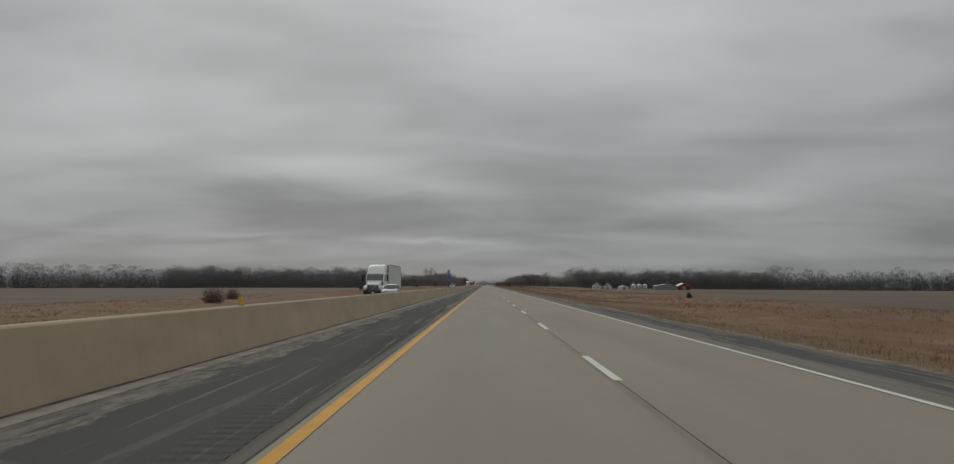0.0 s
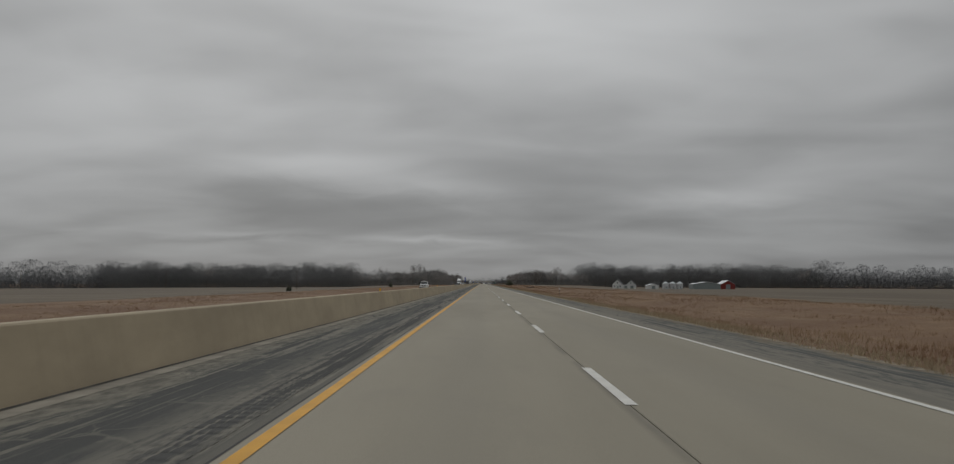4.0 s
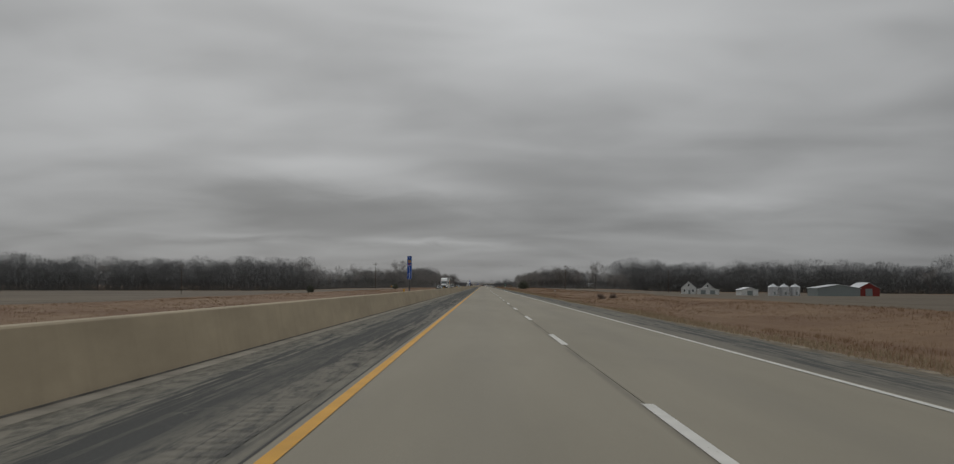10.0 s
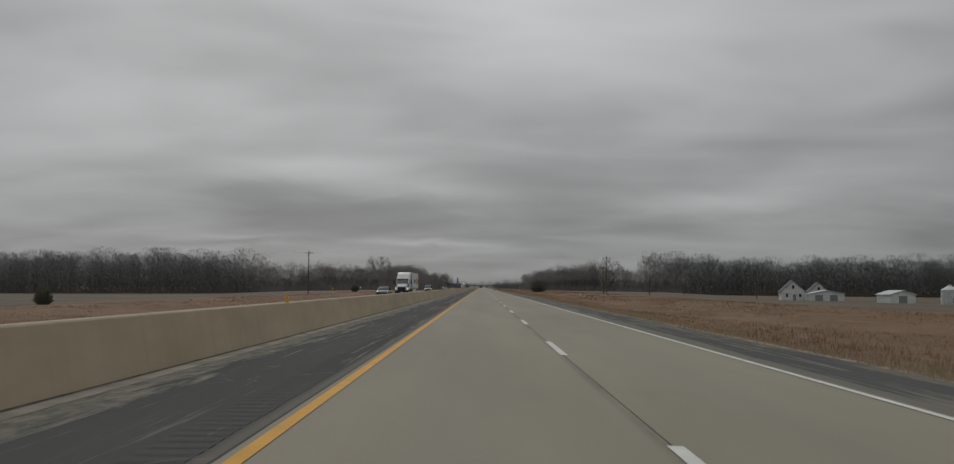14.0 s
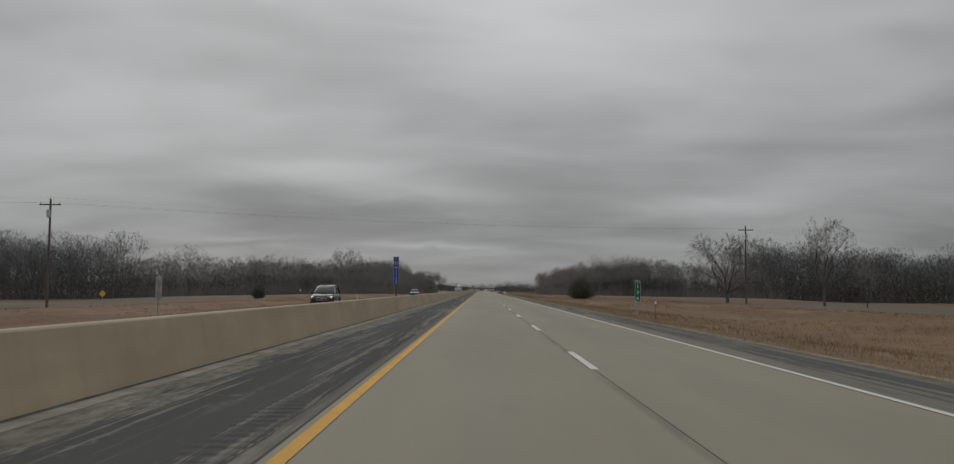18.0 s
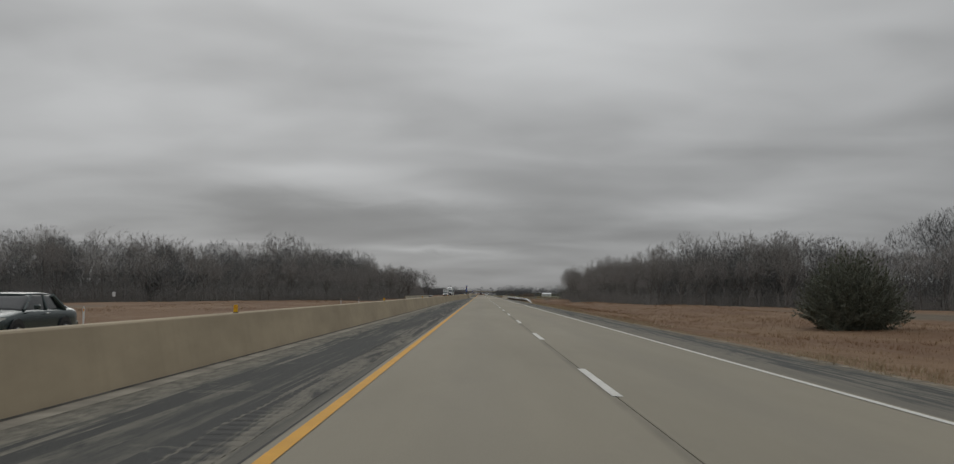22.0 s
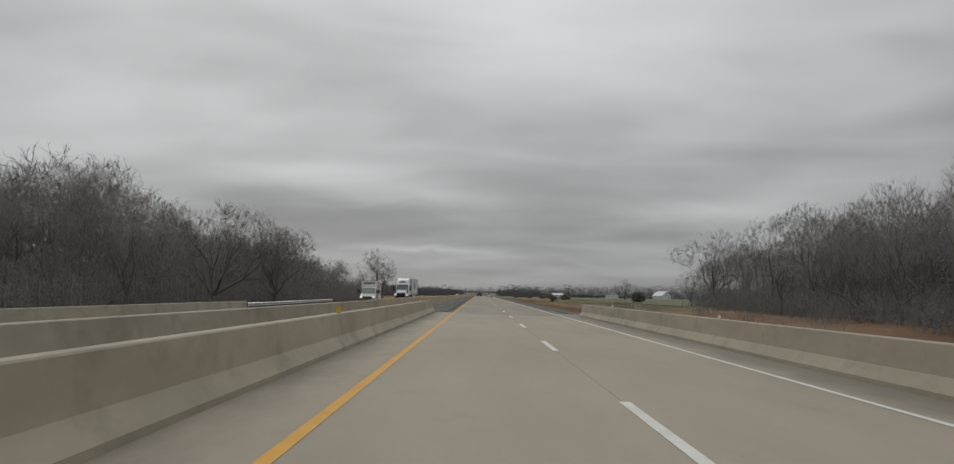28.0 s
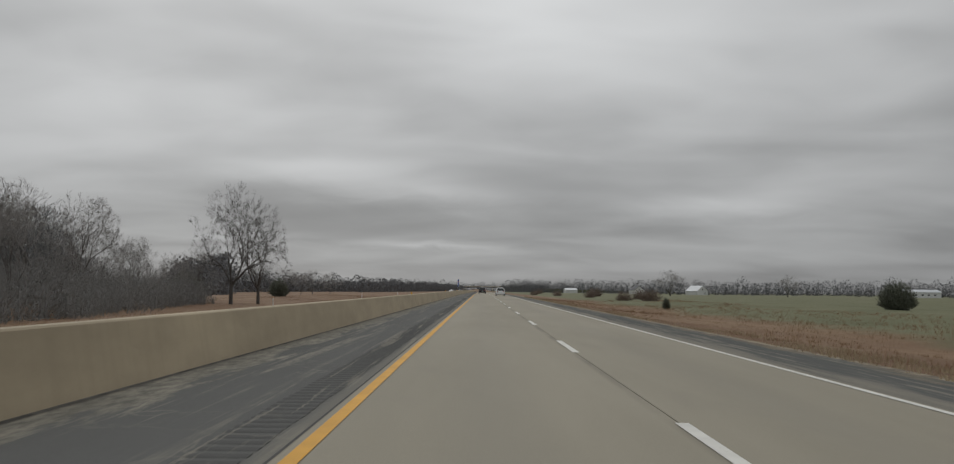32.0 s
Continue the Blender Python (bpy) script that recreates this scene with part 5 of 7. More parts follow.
def car(kind, m, paint, label, group, name="car", lamp=None):
    k = KINDS[kind]
    c = thing(name, m, label, kind if kind != "wagon" else "car", group)
    L, h, ra = k["length"], k["half"], k["roof"]
    hood, belt = k["hood"], k["belt"]
    yc, yt, yb, ye = k["cowl"], k["top"], k["back"], k["tail"]
    if kind == "pickup":
        nose = [(0.0, h * 0.90, 0.50, hood * 0.94, 6), (0.08, h * 0.94, 0.46, hood * 0.98, 6, 0.04), (0.4, h * 0.97, 0.44, hood * 0.995, 6, 0.06)]
    else:
        nose = [(0.0, h * 0.66, 0.42, hood * 0.72, 3.2), (0.07, h * 0.80, 0.34, hood * 0.82, 3.6), (0.3, h * 0.93, 0.28, hood * 0.92, 4.5, 0.04)]
    low_ = 0.44 if kind == "pickup" else 0.25
    part("body", skin(nose + [(yc * 0.7, h * 0.99, low_ + 0.01, hood * 1.0, 5, 0.05), (yc + 0.2, h, low_, belt, 6, 0.05), (L * 0.5, h, low_, belt + 0.015, 6, 0.05), (L - 0.7, h * 0.99, low_ + 0.02, belt + 0.02, 6, 0.05), (L - 0.15, h * 0.93, low_ + 0.07, belt - 0.02, 5, 0.05), (L, h * 0.80, low_ + 0.17, belt - 0.14, 4)], 4, 32), paint, c, "", True)
    base = belt - 0.06
    house = part("glasshouse", skin([(yc, h * 0.84, base - 0.12, base + 0.06, 5), (yc + 0.3, h * 0.88, base - 0.12, base + 0.06 + (ra - base) * 0.34, 6, 0.10), (yt, h * 0.90, base - 0.12, ra - 0.035, 7, 0.22), ((yt + yb) / 2, h * 0.90, base - 0.12, ra, 7, 0.23), (yb, h * 0.88, base - 0.12, ra - 0.05, 7, 0.22), (ye - 0.02, h * 0.84, base - 0.12, base + 0.10, 5, 0.06)], 4, 32), GLASS, c, "dark tinted windows all round", True)
    part("roof", skin([(yt - 0.10, h * 0.52, ra - 0.10, ra - 0.025, 3), (yt + 0.1, h * 0.66, ra - 0.09, ra + 0.0, 4), ((yt + yb) / 2, h * 0.70, ra - 0.09, ra + 0.022, 4), (yb - 0.05, h * 0.66, ra - 0.12, ra - 0.02, 4), (yb + 0.08, h * 0.54, ra - 0.14, ra - 0.07, 3)], 3, 20), paint, c, "", True)
    rake = Vector((0, -(ra - belt), yt - yc - 0.1)).normalized()
    part("windshield", quad([(-h * 0.80, yc + 0.13, belt - 0.01), (h * 0.80, yc + 0.13, belt - 0.01), (h * 0.655, yt - 0.03, ra - 0.075), (-h * 0.655, yt - 0.03, ra - 0.075)], 0.022, rake), SHEEN_SCREEN, c, "raked windshield")
    for s in (-1, 1):
        mid = (yt + yb) / 2
        for a_y, b_y, name_, thick_ in ((yc + 0.12, yt + 0.02, "front_pillar", 0.038), (mid, mid, "middle_pillar", 0.04), (min(yb + 0.45, ye - 0.05), yb - 0.05, "rear_pillar", 0.075)):
            part(name_, rod((s * h * 0.885, a_y, belt - 0.04), (s * h * 0.70, b_y, ra - 0.07), thick_, thick_ * 0.9, 8), paint, c)
        if kind == "pickup":
            lamp_ = part("headlight", box(*sorted((s * h * 0.66, s * h * 0.93)), -0.02, 0.25, hood * 0.66, hood * 0.83, 0.03), BLACK, c, "dark headlight housing")
            part("lens", box(*sorted((s * h * 0.69, s * h * 0.84)), -0.035, -0.018, hood * 0.69, hood * 0.80, 0.006), LENS, lamp_)
            part("turn_lamp", box(*sorted((s * h * 0.85, s * h * 0.92)), -0.035, -0.018, hood * 0.69, hood * 0.80, 0.006), AMBER, lamp_)
            part("fog_lamp", rod((s * h * 0.78, -0.13, 0.60), (s * h * 0.78, -0.10, 0.60), 0.07, sides=14), LENS, c)
        else:
            part("headlight", loft([[(s * h * 0.52, 0.0, hood * 0.66), (s * h * 0.87, 0.13, hood * 0.70), (s * h * 0.91, 0.19, hood * 0.84), (s * h * 0.58, 0.05, hood * 0.78)], [(s * h * 0.52, 0.3, hood * 0.66), (s * h * 0.88, 0.42, hood * 0.70), (s * h * 0.92, 0.5, hood * 0.84), (s * h * 0.58, 0.35, hood * 0.80)]], 0.008), lamp or LENS, c, "clear headlight")
        part("tail_lamp", box(*sorted((s * h * 0.50, s * h * 0.80)), L - 0.14, L + 0.004, belt - 0.34, belt - 0.17, 0.015), TAIL, c)
        wide_, tall_ = (0.27, 0.34) if kind == "pickup" else (0.17, 0.12)
        part("mirror", box(*sorted((s * (h + 0.0), s * (h + wide_))), yc + 0.42, yc + 0.54, belt - 0.01, belt + tall_, 0.03), BLACK if kind == "pickup" else paint, c)
        part("door_handle", box(*sorted((s * (h + 0.0), s * (h + 0.03))), mid - 0.3, mid - 0.12, belt - 0.16, belt - 0.125, 0.008), CHROME, c)
        for wy in k["wheels"]:
            arch = bmesh.new()
            bmesh.ops.create_cone(arch, cap_ends=True, segments=24, radius1=k["r"] + 0.08, radius2=k["r"] + 0.08, depth=0.05, matrix=pose(s * (h - 0.005), wy, k["r"] + 0.02, 0, 90, 0))
            part("wheel_arch", arch, BLACK, c)
            wheel(c, s * (h - 0.07), wy, k["r"], 0.22, s)
    if kind == "pickup":
        grille = part("grille", box(-h * 0.56, h * 0.56, -0.04, 0.1, hood * 0.60, hood * 0.90, 0.04), paint, c, "white grille surround with a cross bar")
        for gx in (-1, 1):
            for gz in (hood * 0.685, hood * 0.82):
                part("grille_mesh", box(*sorted((gx * h * 0.06, gx * h * 0.50)), -0.055, -0.03, gz - hood * 0.05, gz + hood * 0.05, 0.008), BLACK, grille, "black mesh insert")
        part("emblem", box(-0.06, 0.06, -0.06, -0.04, hood * 0.80, hood * 0.87, 0.01), CHROME, grille)
    else:
        grille = part("grille", loft([[(-h * 0.42, -0.015, hood * 0.50), (h * 0.42, -0.015, hood * 0.50), (h * 0.5, 0.03, hood * 0.76), (-h * 0.5, 0.03, hood * 0.76)], [(-h * 0.42, 0.1, hood * 0.50), (h * 0.42, 0.1, hood * 0.50), (h * 0.5, 0.14, hood * 0.76), (-h * 0.5, 0.14, hood * 0.76)]], 0.01), BLACK, c, "dark grille")
    if kind == "suv":
        for a in range(16):
            p, q = a * math.pi / 8, (a + 1) * math.pi / 8
            part("grille_ring", rod((h * 0.46 * math.cos(p), -0.03, hood * 0.62 + 0.15 * math.sin(p)), (h * 0.46 * math.cos(q), -0.03, hood * 0.62 + 0.15 * math.sin(q)), 0.018, sides=6), CHROME, grille)
        part("emblem", rod((0, -0.05, hood * 0.63), (0, -0.02, hood * 0.63), 0.07, sides=14), CHROME, grille)
    if kind == "pickup":
        part("bumper", loft([[(-h * 0.92, -0.10, 0.50), (h * 0.92, -0.10, 0.50), (h * 0.94, -0.10, 0.74), (-h * 0.94, -0.10, 0.74)], [(-h * 1.0, 0.3, 0.50), (h * 1.0, 0.3, 0.50), (h * 1.0, 0.3, 0.74), (-h * 1.0, 0.3, 0.74)]], 0.03), paint, c, "white front bumper")
        part("air_intake", box(-h * 0.55, h * 0.55, -0.115, -0.08, 0.58, 0.65, 0.01), STEEL, c)
        part("valance", box(-h * 0.9, h * 0.9, -0.04, 0.3, 0.34, 0.51, 0.03), BLACK, c, "black lower valance")
        for k_ in (-0.5, -0.25, 0.0, 0.25, 0.5):
            part("roof_marker", box(k_ - 0.05, k_ + 0.05, yt - 0.02, yt + 0.1, ra + 0.005, ra + 0.035, 0.01), AMBER, c)
    else:
        part("trim_bar", box(-h * 0.44, h * 0.44, -0.03, 0.0, hood * 0.62, hood * 0.645), CHROME, grille)
        part("bumper", loft([[(-h * 0.78, -0.04, 0.24), (h * 0.78, -0.04, 0.24), (h * 0.80, -0.04, 0.40), (-h * 0.80, -0.04, 0.40)], [(-h * 0.97, 0.3, 0.24), (h * 0.97, 0.3, 0.24), (h * 0.98, 0.3, 0.40), (-h * 0.98, 0.3, 0.40)]], 0.02), BLACK, c)
    part("rear_bumper", box(-h * 0.88, h * 0.88, L - 0.1, L + 0.06, 0.34, 0.6, 0.04), BLACK if kind == "pickup" else paint, c)
    part("number_plate", box(-0.15, 0.15, L + 0.0, L + 0.012, 0.72, 0.86), SIGN_WHITE, c)
    if kind in ("suv", "wagon"):
        for s in (-1, 1):
            part("roof_rail", rod((s * h * 0.62, yt + 0.3, ra + 0.025), (s * h * 0.62, yb - 0.1, ra + 0.025), 0.011, sides=8), CHROME, c)
    if kind == "pickup":
        part("bed", box(-h * 0.80, h * 0.80, k["tail"] + 0.1, L - 0.08, belt - 0.06, belt + 0.012), BLACK, c, "dark open load bed")
    return c


LANE = -13.55
semi_truck(LANE, 107.0, other_z(LANE) - 0.01, "plain", "white sleeper tractor with a plain white trailer")
semi_truck(LANE, 697.6, other_z(LANE) - 0.01, "bars", "white sleeper tractor hauling a trailer with blue bars")
semi_truck(LANE, 1242.5, other_z(LANE) - 0.01, "ribbed", "white sleeper tractor with a ribbed refrigerated trailer")
car("sedan", pose(-10.3, 95, other_z(-10.3) - 0.01), PAINT_SILVER, "silver sedan on the opposite carriageway", "oncoming cars")
car("pickup", pose(LANE, 366.0, other_z(LANE) - 0.01), PAINT_WHITE, "white pickup on the opposite carriageway", "oncoming cars")
car("sedan", pose(LANE, 667, other_z(LANE) - 0.01), PAINT_TEAL, "dark green sedan on the opposite carriageway", "oncoming cars")
car("suv", pose(LANE, 773.5, other_z(LANE) - 0.01), PAINT_DARK, "charcoal sport utility vehicle with bright headlights", "oncoming cars", lamp=LIT)
car("sedan", pose(LANE, 878, other_z(LANE) - 0.01), PAINT_TEAL, "dark sedan with tinted windows on the opposite carriageway", "oncoming cars")
car("wagon", pose(4.0, 1433, road_z(4.0) - 0.01, 0, 0, 180), PAINT_WHITE, "white sport utility vehicle ahead in the outer lane", "cars ahead")
car("pickup", pose(0.25, 1500, road_z(0.25) - 0.01 + grade(1500), 0, 0, 180), PAINT_DARK, "dark pickup ahead in the inner lane", "cars ahead")
car("sedan", pose(LANE, 1640, other_z(LANE) - 0.01 + grade(1640)), PAINT_WHITE, "white sedan far off on the opposite carriageway", "oncoming cars")
car("suv", pose(LANE, 1820, other_z(LANE) - 0.01 + grade(1820)), PAINT_SILVER, "silver sport utility vehicle far off on the opposite carriageway", "oncoming cars")

# small rental box van
v = thing("box_van", pose(LANE, 1196.0, other_z(LANE) - 0.01), "white moving van with a red side panel and lit headlamps", "van")
part("cab", skin([(0.0, 0.86, 0.48, 0.98, 4), (0.12, 0.95, 0.42, 1.08, 5), (0.5, 0.99, 0.40, 1.20, 6, 0.06), (0.95, 1.0, 0.40, 1.34, 6, 0.08), (1.2, 1.0, 0.40, 1.56, 6, 0.10), (1.75, 1.0, 0.40, 2.08, 6, 0.14), (2.0, 1.0, 0.40, 2.15, 7, 0.14), (2.3, 1.0, 0.40, 2.16, 7, 0.14)], 3, 36), PAINT_WHITE, v, "", True)
cargo = part("box_body", box(-1.04, 1.04, 2.25, 5.75, 0.78, 3.0, 0.03), PAINT_WHITE, v, "white cargo box with aluminium edges")
for s in (-1, 1):
    part("top_rail", box(*sorted((s * 0.99, s * 1.055)), 2.23, 5.76, 2.94, 3.015, 0.008), STEEL, cargo)
    part("corner_rail", box(*sorted((s * 0.99, s * 1.055)), 2.23, 2.30, 0.8, 2.94, 0.008), STEEL, cargo)
    part("rear_rail", box(*sorted((s * 0.99, s * 1.055)), 5.70, 5.765, 0.8, 2.94, 0.008), STEEL, cargo)
part("top_rail", box(-0.99, 0.99, 2.23, 2.29, 2.94, 3.015, 0.008), STEEL, cargo)
part("windshield", quad([(-0.86, 1.02, 1.40), (0.86, 1.02, 1.40), (0.78, 1.70, 2.05), (-0.78, 1.70, 2.05)], 0.05, (0, -0.65, 0.68)), SHEEN_SCREEN, v, "raked windshield")
grille = part("grille", box(-0.58, 0.58, -0.03, 0.14, 0.70, 1.02, 0.02), BLACK, v)
for k in range(3):
    part("slat", box(-0.55, 0.55, -0.04, -0.025, 0.76 + 0.09 * k, 0.785 + 0.09 * k), SHED_GREY, grille)
part("bumper", skin([(-0.10, 0.88, 0.40, 0.62, 5), (0.0, 0.98, 0.38, 0.66, 6), (0.35, 1.02, 0.38, 0.66, 6)], 2, 20), BLACK, v, "black front bumper")
for k, w in ((-0.62, 0.09), (-0.40, 0.05), (-0.2, 0.09), (0.06, 0.10), (0.32, 0.09), (0.56, 0.07)):
    part("decal_bar", box(k - w, k + w, 2.238, 2.25, 2.52, 2.76), BLACK, cargo)
for s in (-1, 1):
    e = s * 1.04
    part("decal_bar", box(*sorted((e, e + s * 0.006)), 2.5, 3.7, 2.62, 2.82), BLACK, cargo)
    part("decal_block", box(*sorted((e, e + s * 0.006)), 2.32, 3.75, 2.0, 2.5), DECAL_RED, cargo, "red side panel")
    part("decal_shape", prism([(2.45, 1.25), (2.75, 1.1), (3.05, 1.3), (3.1, 1.7), (2.8, 1.85), (2.5, 1.7)], *sorted((e, e + s * 0.005)), "x"), SHED_GREY, cargo)
    part("decal_shape", prism([(4.0, 1.3), (5.5, 1.0), (5.6, 2.7), (4.6, 2.85), (4.1, 2.2)], *sorted((e, e + s * 0.005)), "x"), PAINT_SILVER, cargo)
    part("decal_shape", prism([(4.3, 1.9), (5.2, 1.7), (5.4, 2.5), (4.7, 2.7)], *sorted((e, e + s * 0.008)), "x"), BIN_STEEL, cargo)
    for k in range(3):
        part("decal_flash", quad([(s * 1.0, 1.15 + 0.1 * k, 0.88 + 0.13 * k), (s * 1.0, 1.3 + 0.1 * k, 0.80 + 0.13 * k), (s * 1.0, 2.2, 1.06 + 0.13 * k), (s * 1.0, 2.2, 1.12 + 0.13 * k)], 0.008, (s, 0, 0)), DECAL_RED, v)
    part("headlight", box(*sorted((s * 0.60, s * 0.92)), -0.015, 0.2, 0.86, 1.02, 0.02), LIT, v, "lit headlamp")
    part("turn_lamp", box(*sorted((s * 0.60, s * 0.93)), -0.02, 0.2, 0.70, 0.845, 0.02), AMBER, v, "amber turn lamp")
    part("side_window", quad([(s * 0.985, 1.35, 1.42), (s * 0.985, 2.1, 1.42), (s * 0.90, 2.05, 1.98), (s * 0.90, 1.72, 1.98)], 0.02, (s, 0, 0.15)), GLASS, v)
    mirror = part("mirror", box(*sorted((s * 1.12, s * 1.34)), 1.25, 1.36, 1.42, 1.86, 0.04), BLACK, v, "tall black mirror")
    part("mirror_arm", rod((s * 0.96, 1.35, 1.5), (s * 1.2, 1.3, 1.55), 0.025), BLACK, mirror)
    wheel(v, s * 0.88, 0.85, 0.37, 0.24, s)
    wheel(v, s * 0.80, 4.55, 0.37, 0.42, s)
    part("wheel_arch", rod((s * 0.97, 0.85, 0.42), (s * 1.005, 0.85, 0.42), 0.45, sides=22), BLACK, v)
part("chassis", box(-0.4, 0.4, 0.6, 5.6, 0.45, 0.80), BLACK, v)
# ---- vegetation ----
def make_bark(name, low, high, seed):
    m = Mat(name, 0.95)
    c = m.mix(m.ramp(m.noise(5, 4, 0.6, (1, 1, 0.3), (seed, 0, 0)), 0.3, 0.7), low, high)
    c = m.mix(m.ramp(m.random(), 0, 1, (0, 0.45)), c, tuple(0.75 * v for v in low))
    m.color(c).bump(m.noise(30, 3, 0.6, (1, 1, 0.25)), 0.5, 0.02)
    return m.m


BARK = make_bark("grey_bark", (0.12, 0.112, 0.104), (0.17, 0.159, 0.148), 0)
TWIG = make_bark("twig_bark", (0.25, 0.238, 0.227), (0.325, 0.31, 0.296), 3)
BRUSH = make_bark("brush_stems", (0.225, 0.222, 0.214), (0.295, 0.29, 0.28), 6)
# Darker copy of BRUSH for inside the wood; cool haze put into its colour.
HAZED_BRUSH = make_bark("hazed_stems", (0.145, 0.148, 0.148), (0.195, 0.198, 0.198), 8)
DARK_BARK = make_bark("dark_bark", (0.075, 0.069, 0.063), (0.12, 0.111, 0.102), 10)


def make_leaf(name, low, high):
    m = Mat(name, 0.85)
    m.color(m.mix(m.island(), low, high))
    return m.m


CEDAR = make_leaf("cedar_green", (0.10, 0.11, 0.084), (0.19, 0.20, 0.155))
SHRUB = make_leaf("dry_shrub", (0.16, 0.122, 0.098), (0.25, 0.197, 0.16))


def make_grass(name):
    """Dry blades: reddish bluestem in drifts among paler straw."""
    m = Mat(name, 0.9)
    drift_ = m.ramp(m.noise(0.11, 4, 0.6, (1, 0.45, 1), (5, 0, 0)), 0.4, 0.62)
    c = m.mix(drift_, (0.33, 0.235, 0.142), (0.235, 0.135, 0.078))
    m.color(m.mix(m.ramp(m.island(), 0, 1, (0, 0.45)), c, (0.30, 0.20, 0.12)))
    return m.m


GRASS = make_grass("dry_grass")
PALE_GRASS = make_leaf("pale_verge_grass", (0.33, 0.26, 0.17), (0.44, 0.36, 0.24))
# Distance haze painted into the far trees: bark lightened and slightly blued.
HAZED_WOOD = make_leaf("hazed_far_wood", (0.118, 0.121, 0.126), (0.17, 0.173, 0.179))


class Mesh:
    """Collects tapered sticks and flat twigs."""

    def __init__(self):
        self.v, self.f, self.n = [], [], 0

    def stick(self, a, b, r0, r1, sides):
        w = (b - a).normalized()
        s = w.orthogonal().normalized()
        u = w.cross(s)
        for p, r in ((a, r0), (b, r1)):
            for i in range(sides):
                t = 2 * math.pi * i / sides
                self.v.append(p + (s * math.cos(t) + u * math.sin(t)) * r)
        n = self.n
        for i in range(sides):
            j = (i + 1) % sides
            self.f.append((n + i, n + j, n + sides + j, n + sides + i))
        self.n += 2 * sides

    def twig(self, a, b, r, rng):
        w = b - a
        s = w.cross(Vector((rng.uniform(-1, 1), rng.uniform(-1, 1), rng.uniform(-1, 1))))
        s = s.normalized() * r if s.length > 1e-6 else Vector((r, 0, 0))
        self.v += [a + s, a - s, b]
        self.f.append((self.n, self.n + 1, self.n + 2))
        self.n += 3


def spin(way, amount, rng):
    """A direction that leaves way by about amount radians."""
    side = way.orthogonal().normalized()
    side.rotate(Matrix.Rotation(rng.uniform(0, 2 * math.pi), 3, way))
    return (way * math.cos(amount) + side * math.sin(amount)).normalized()


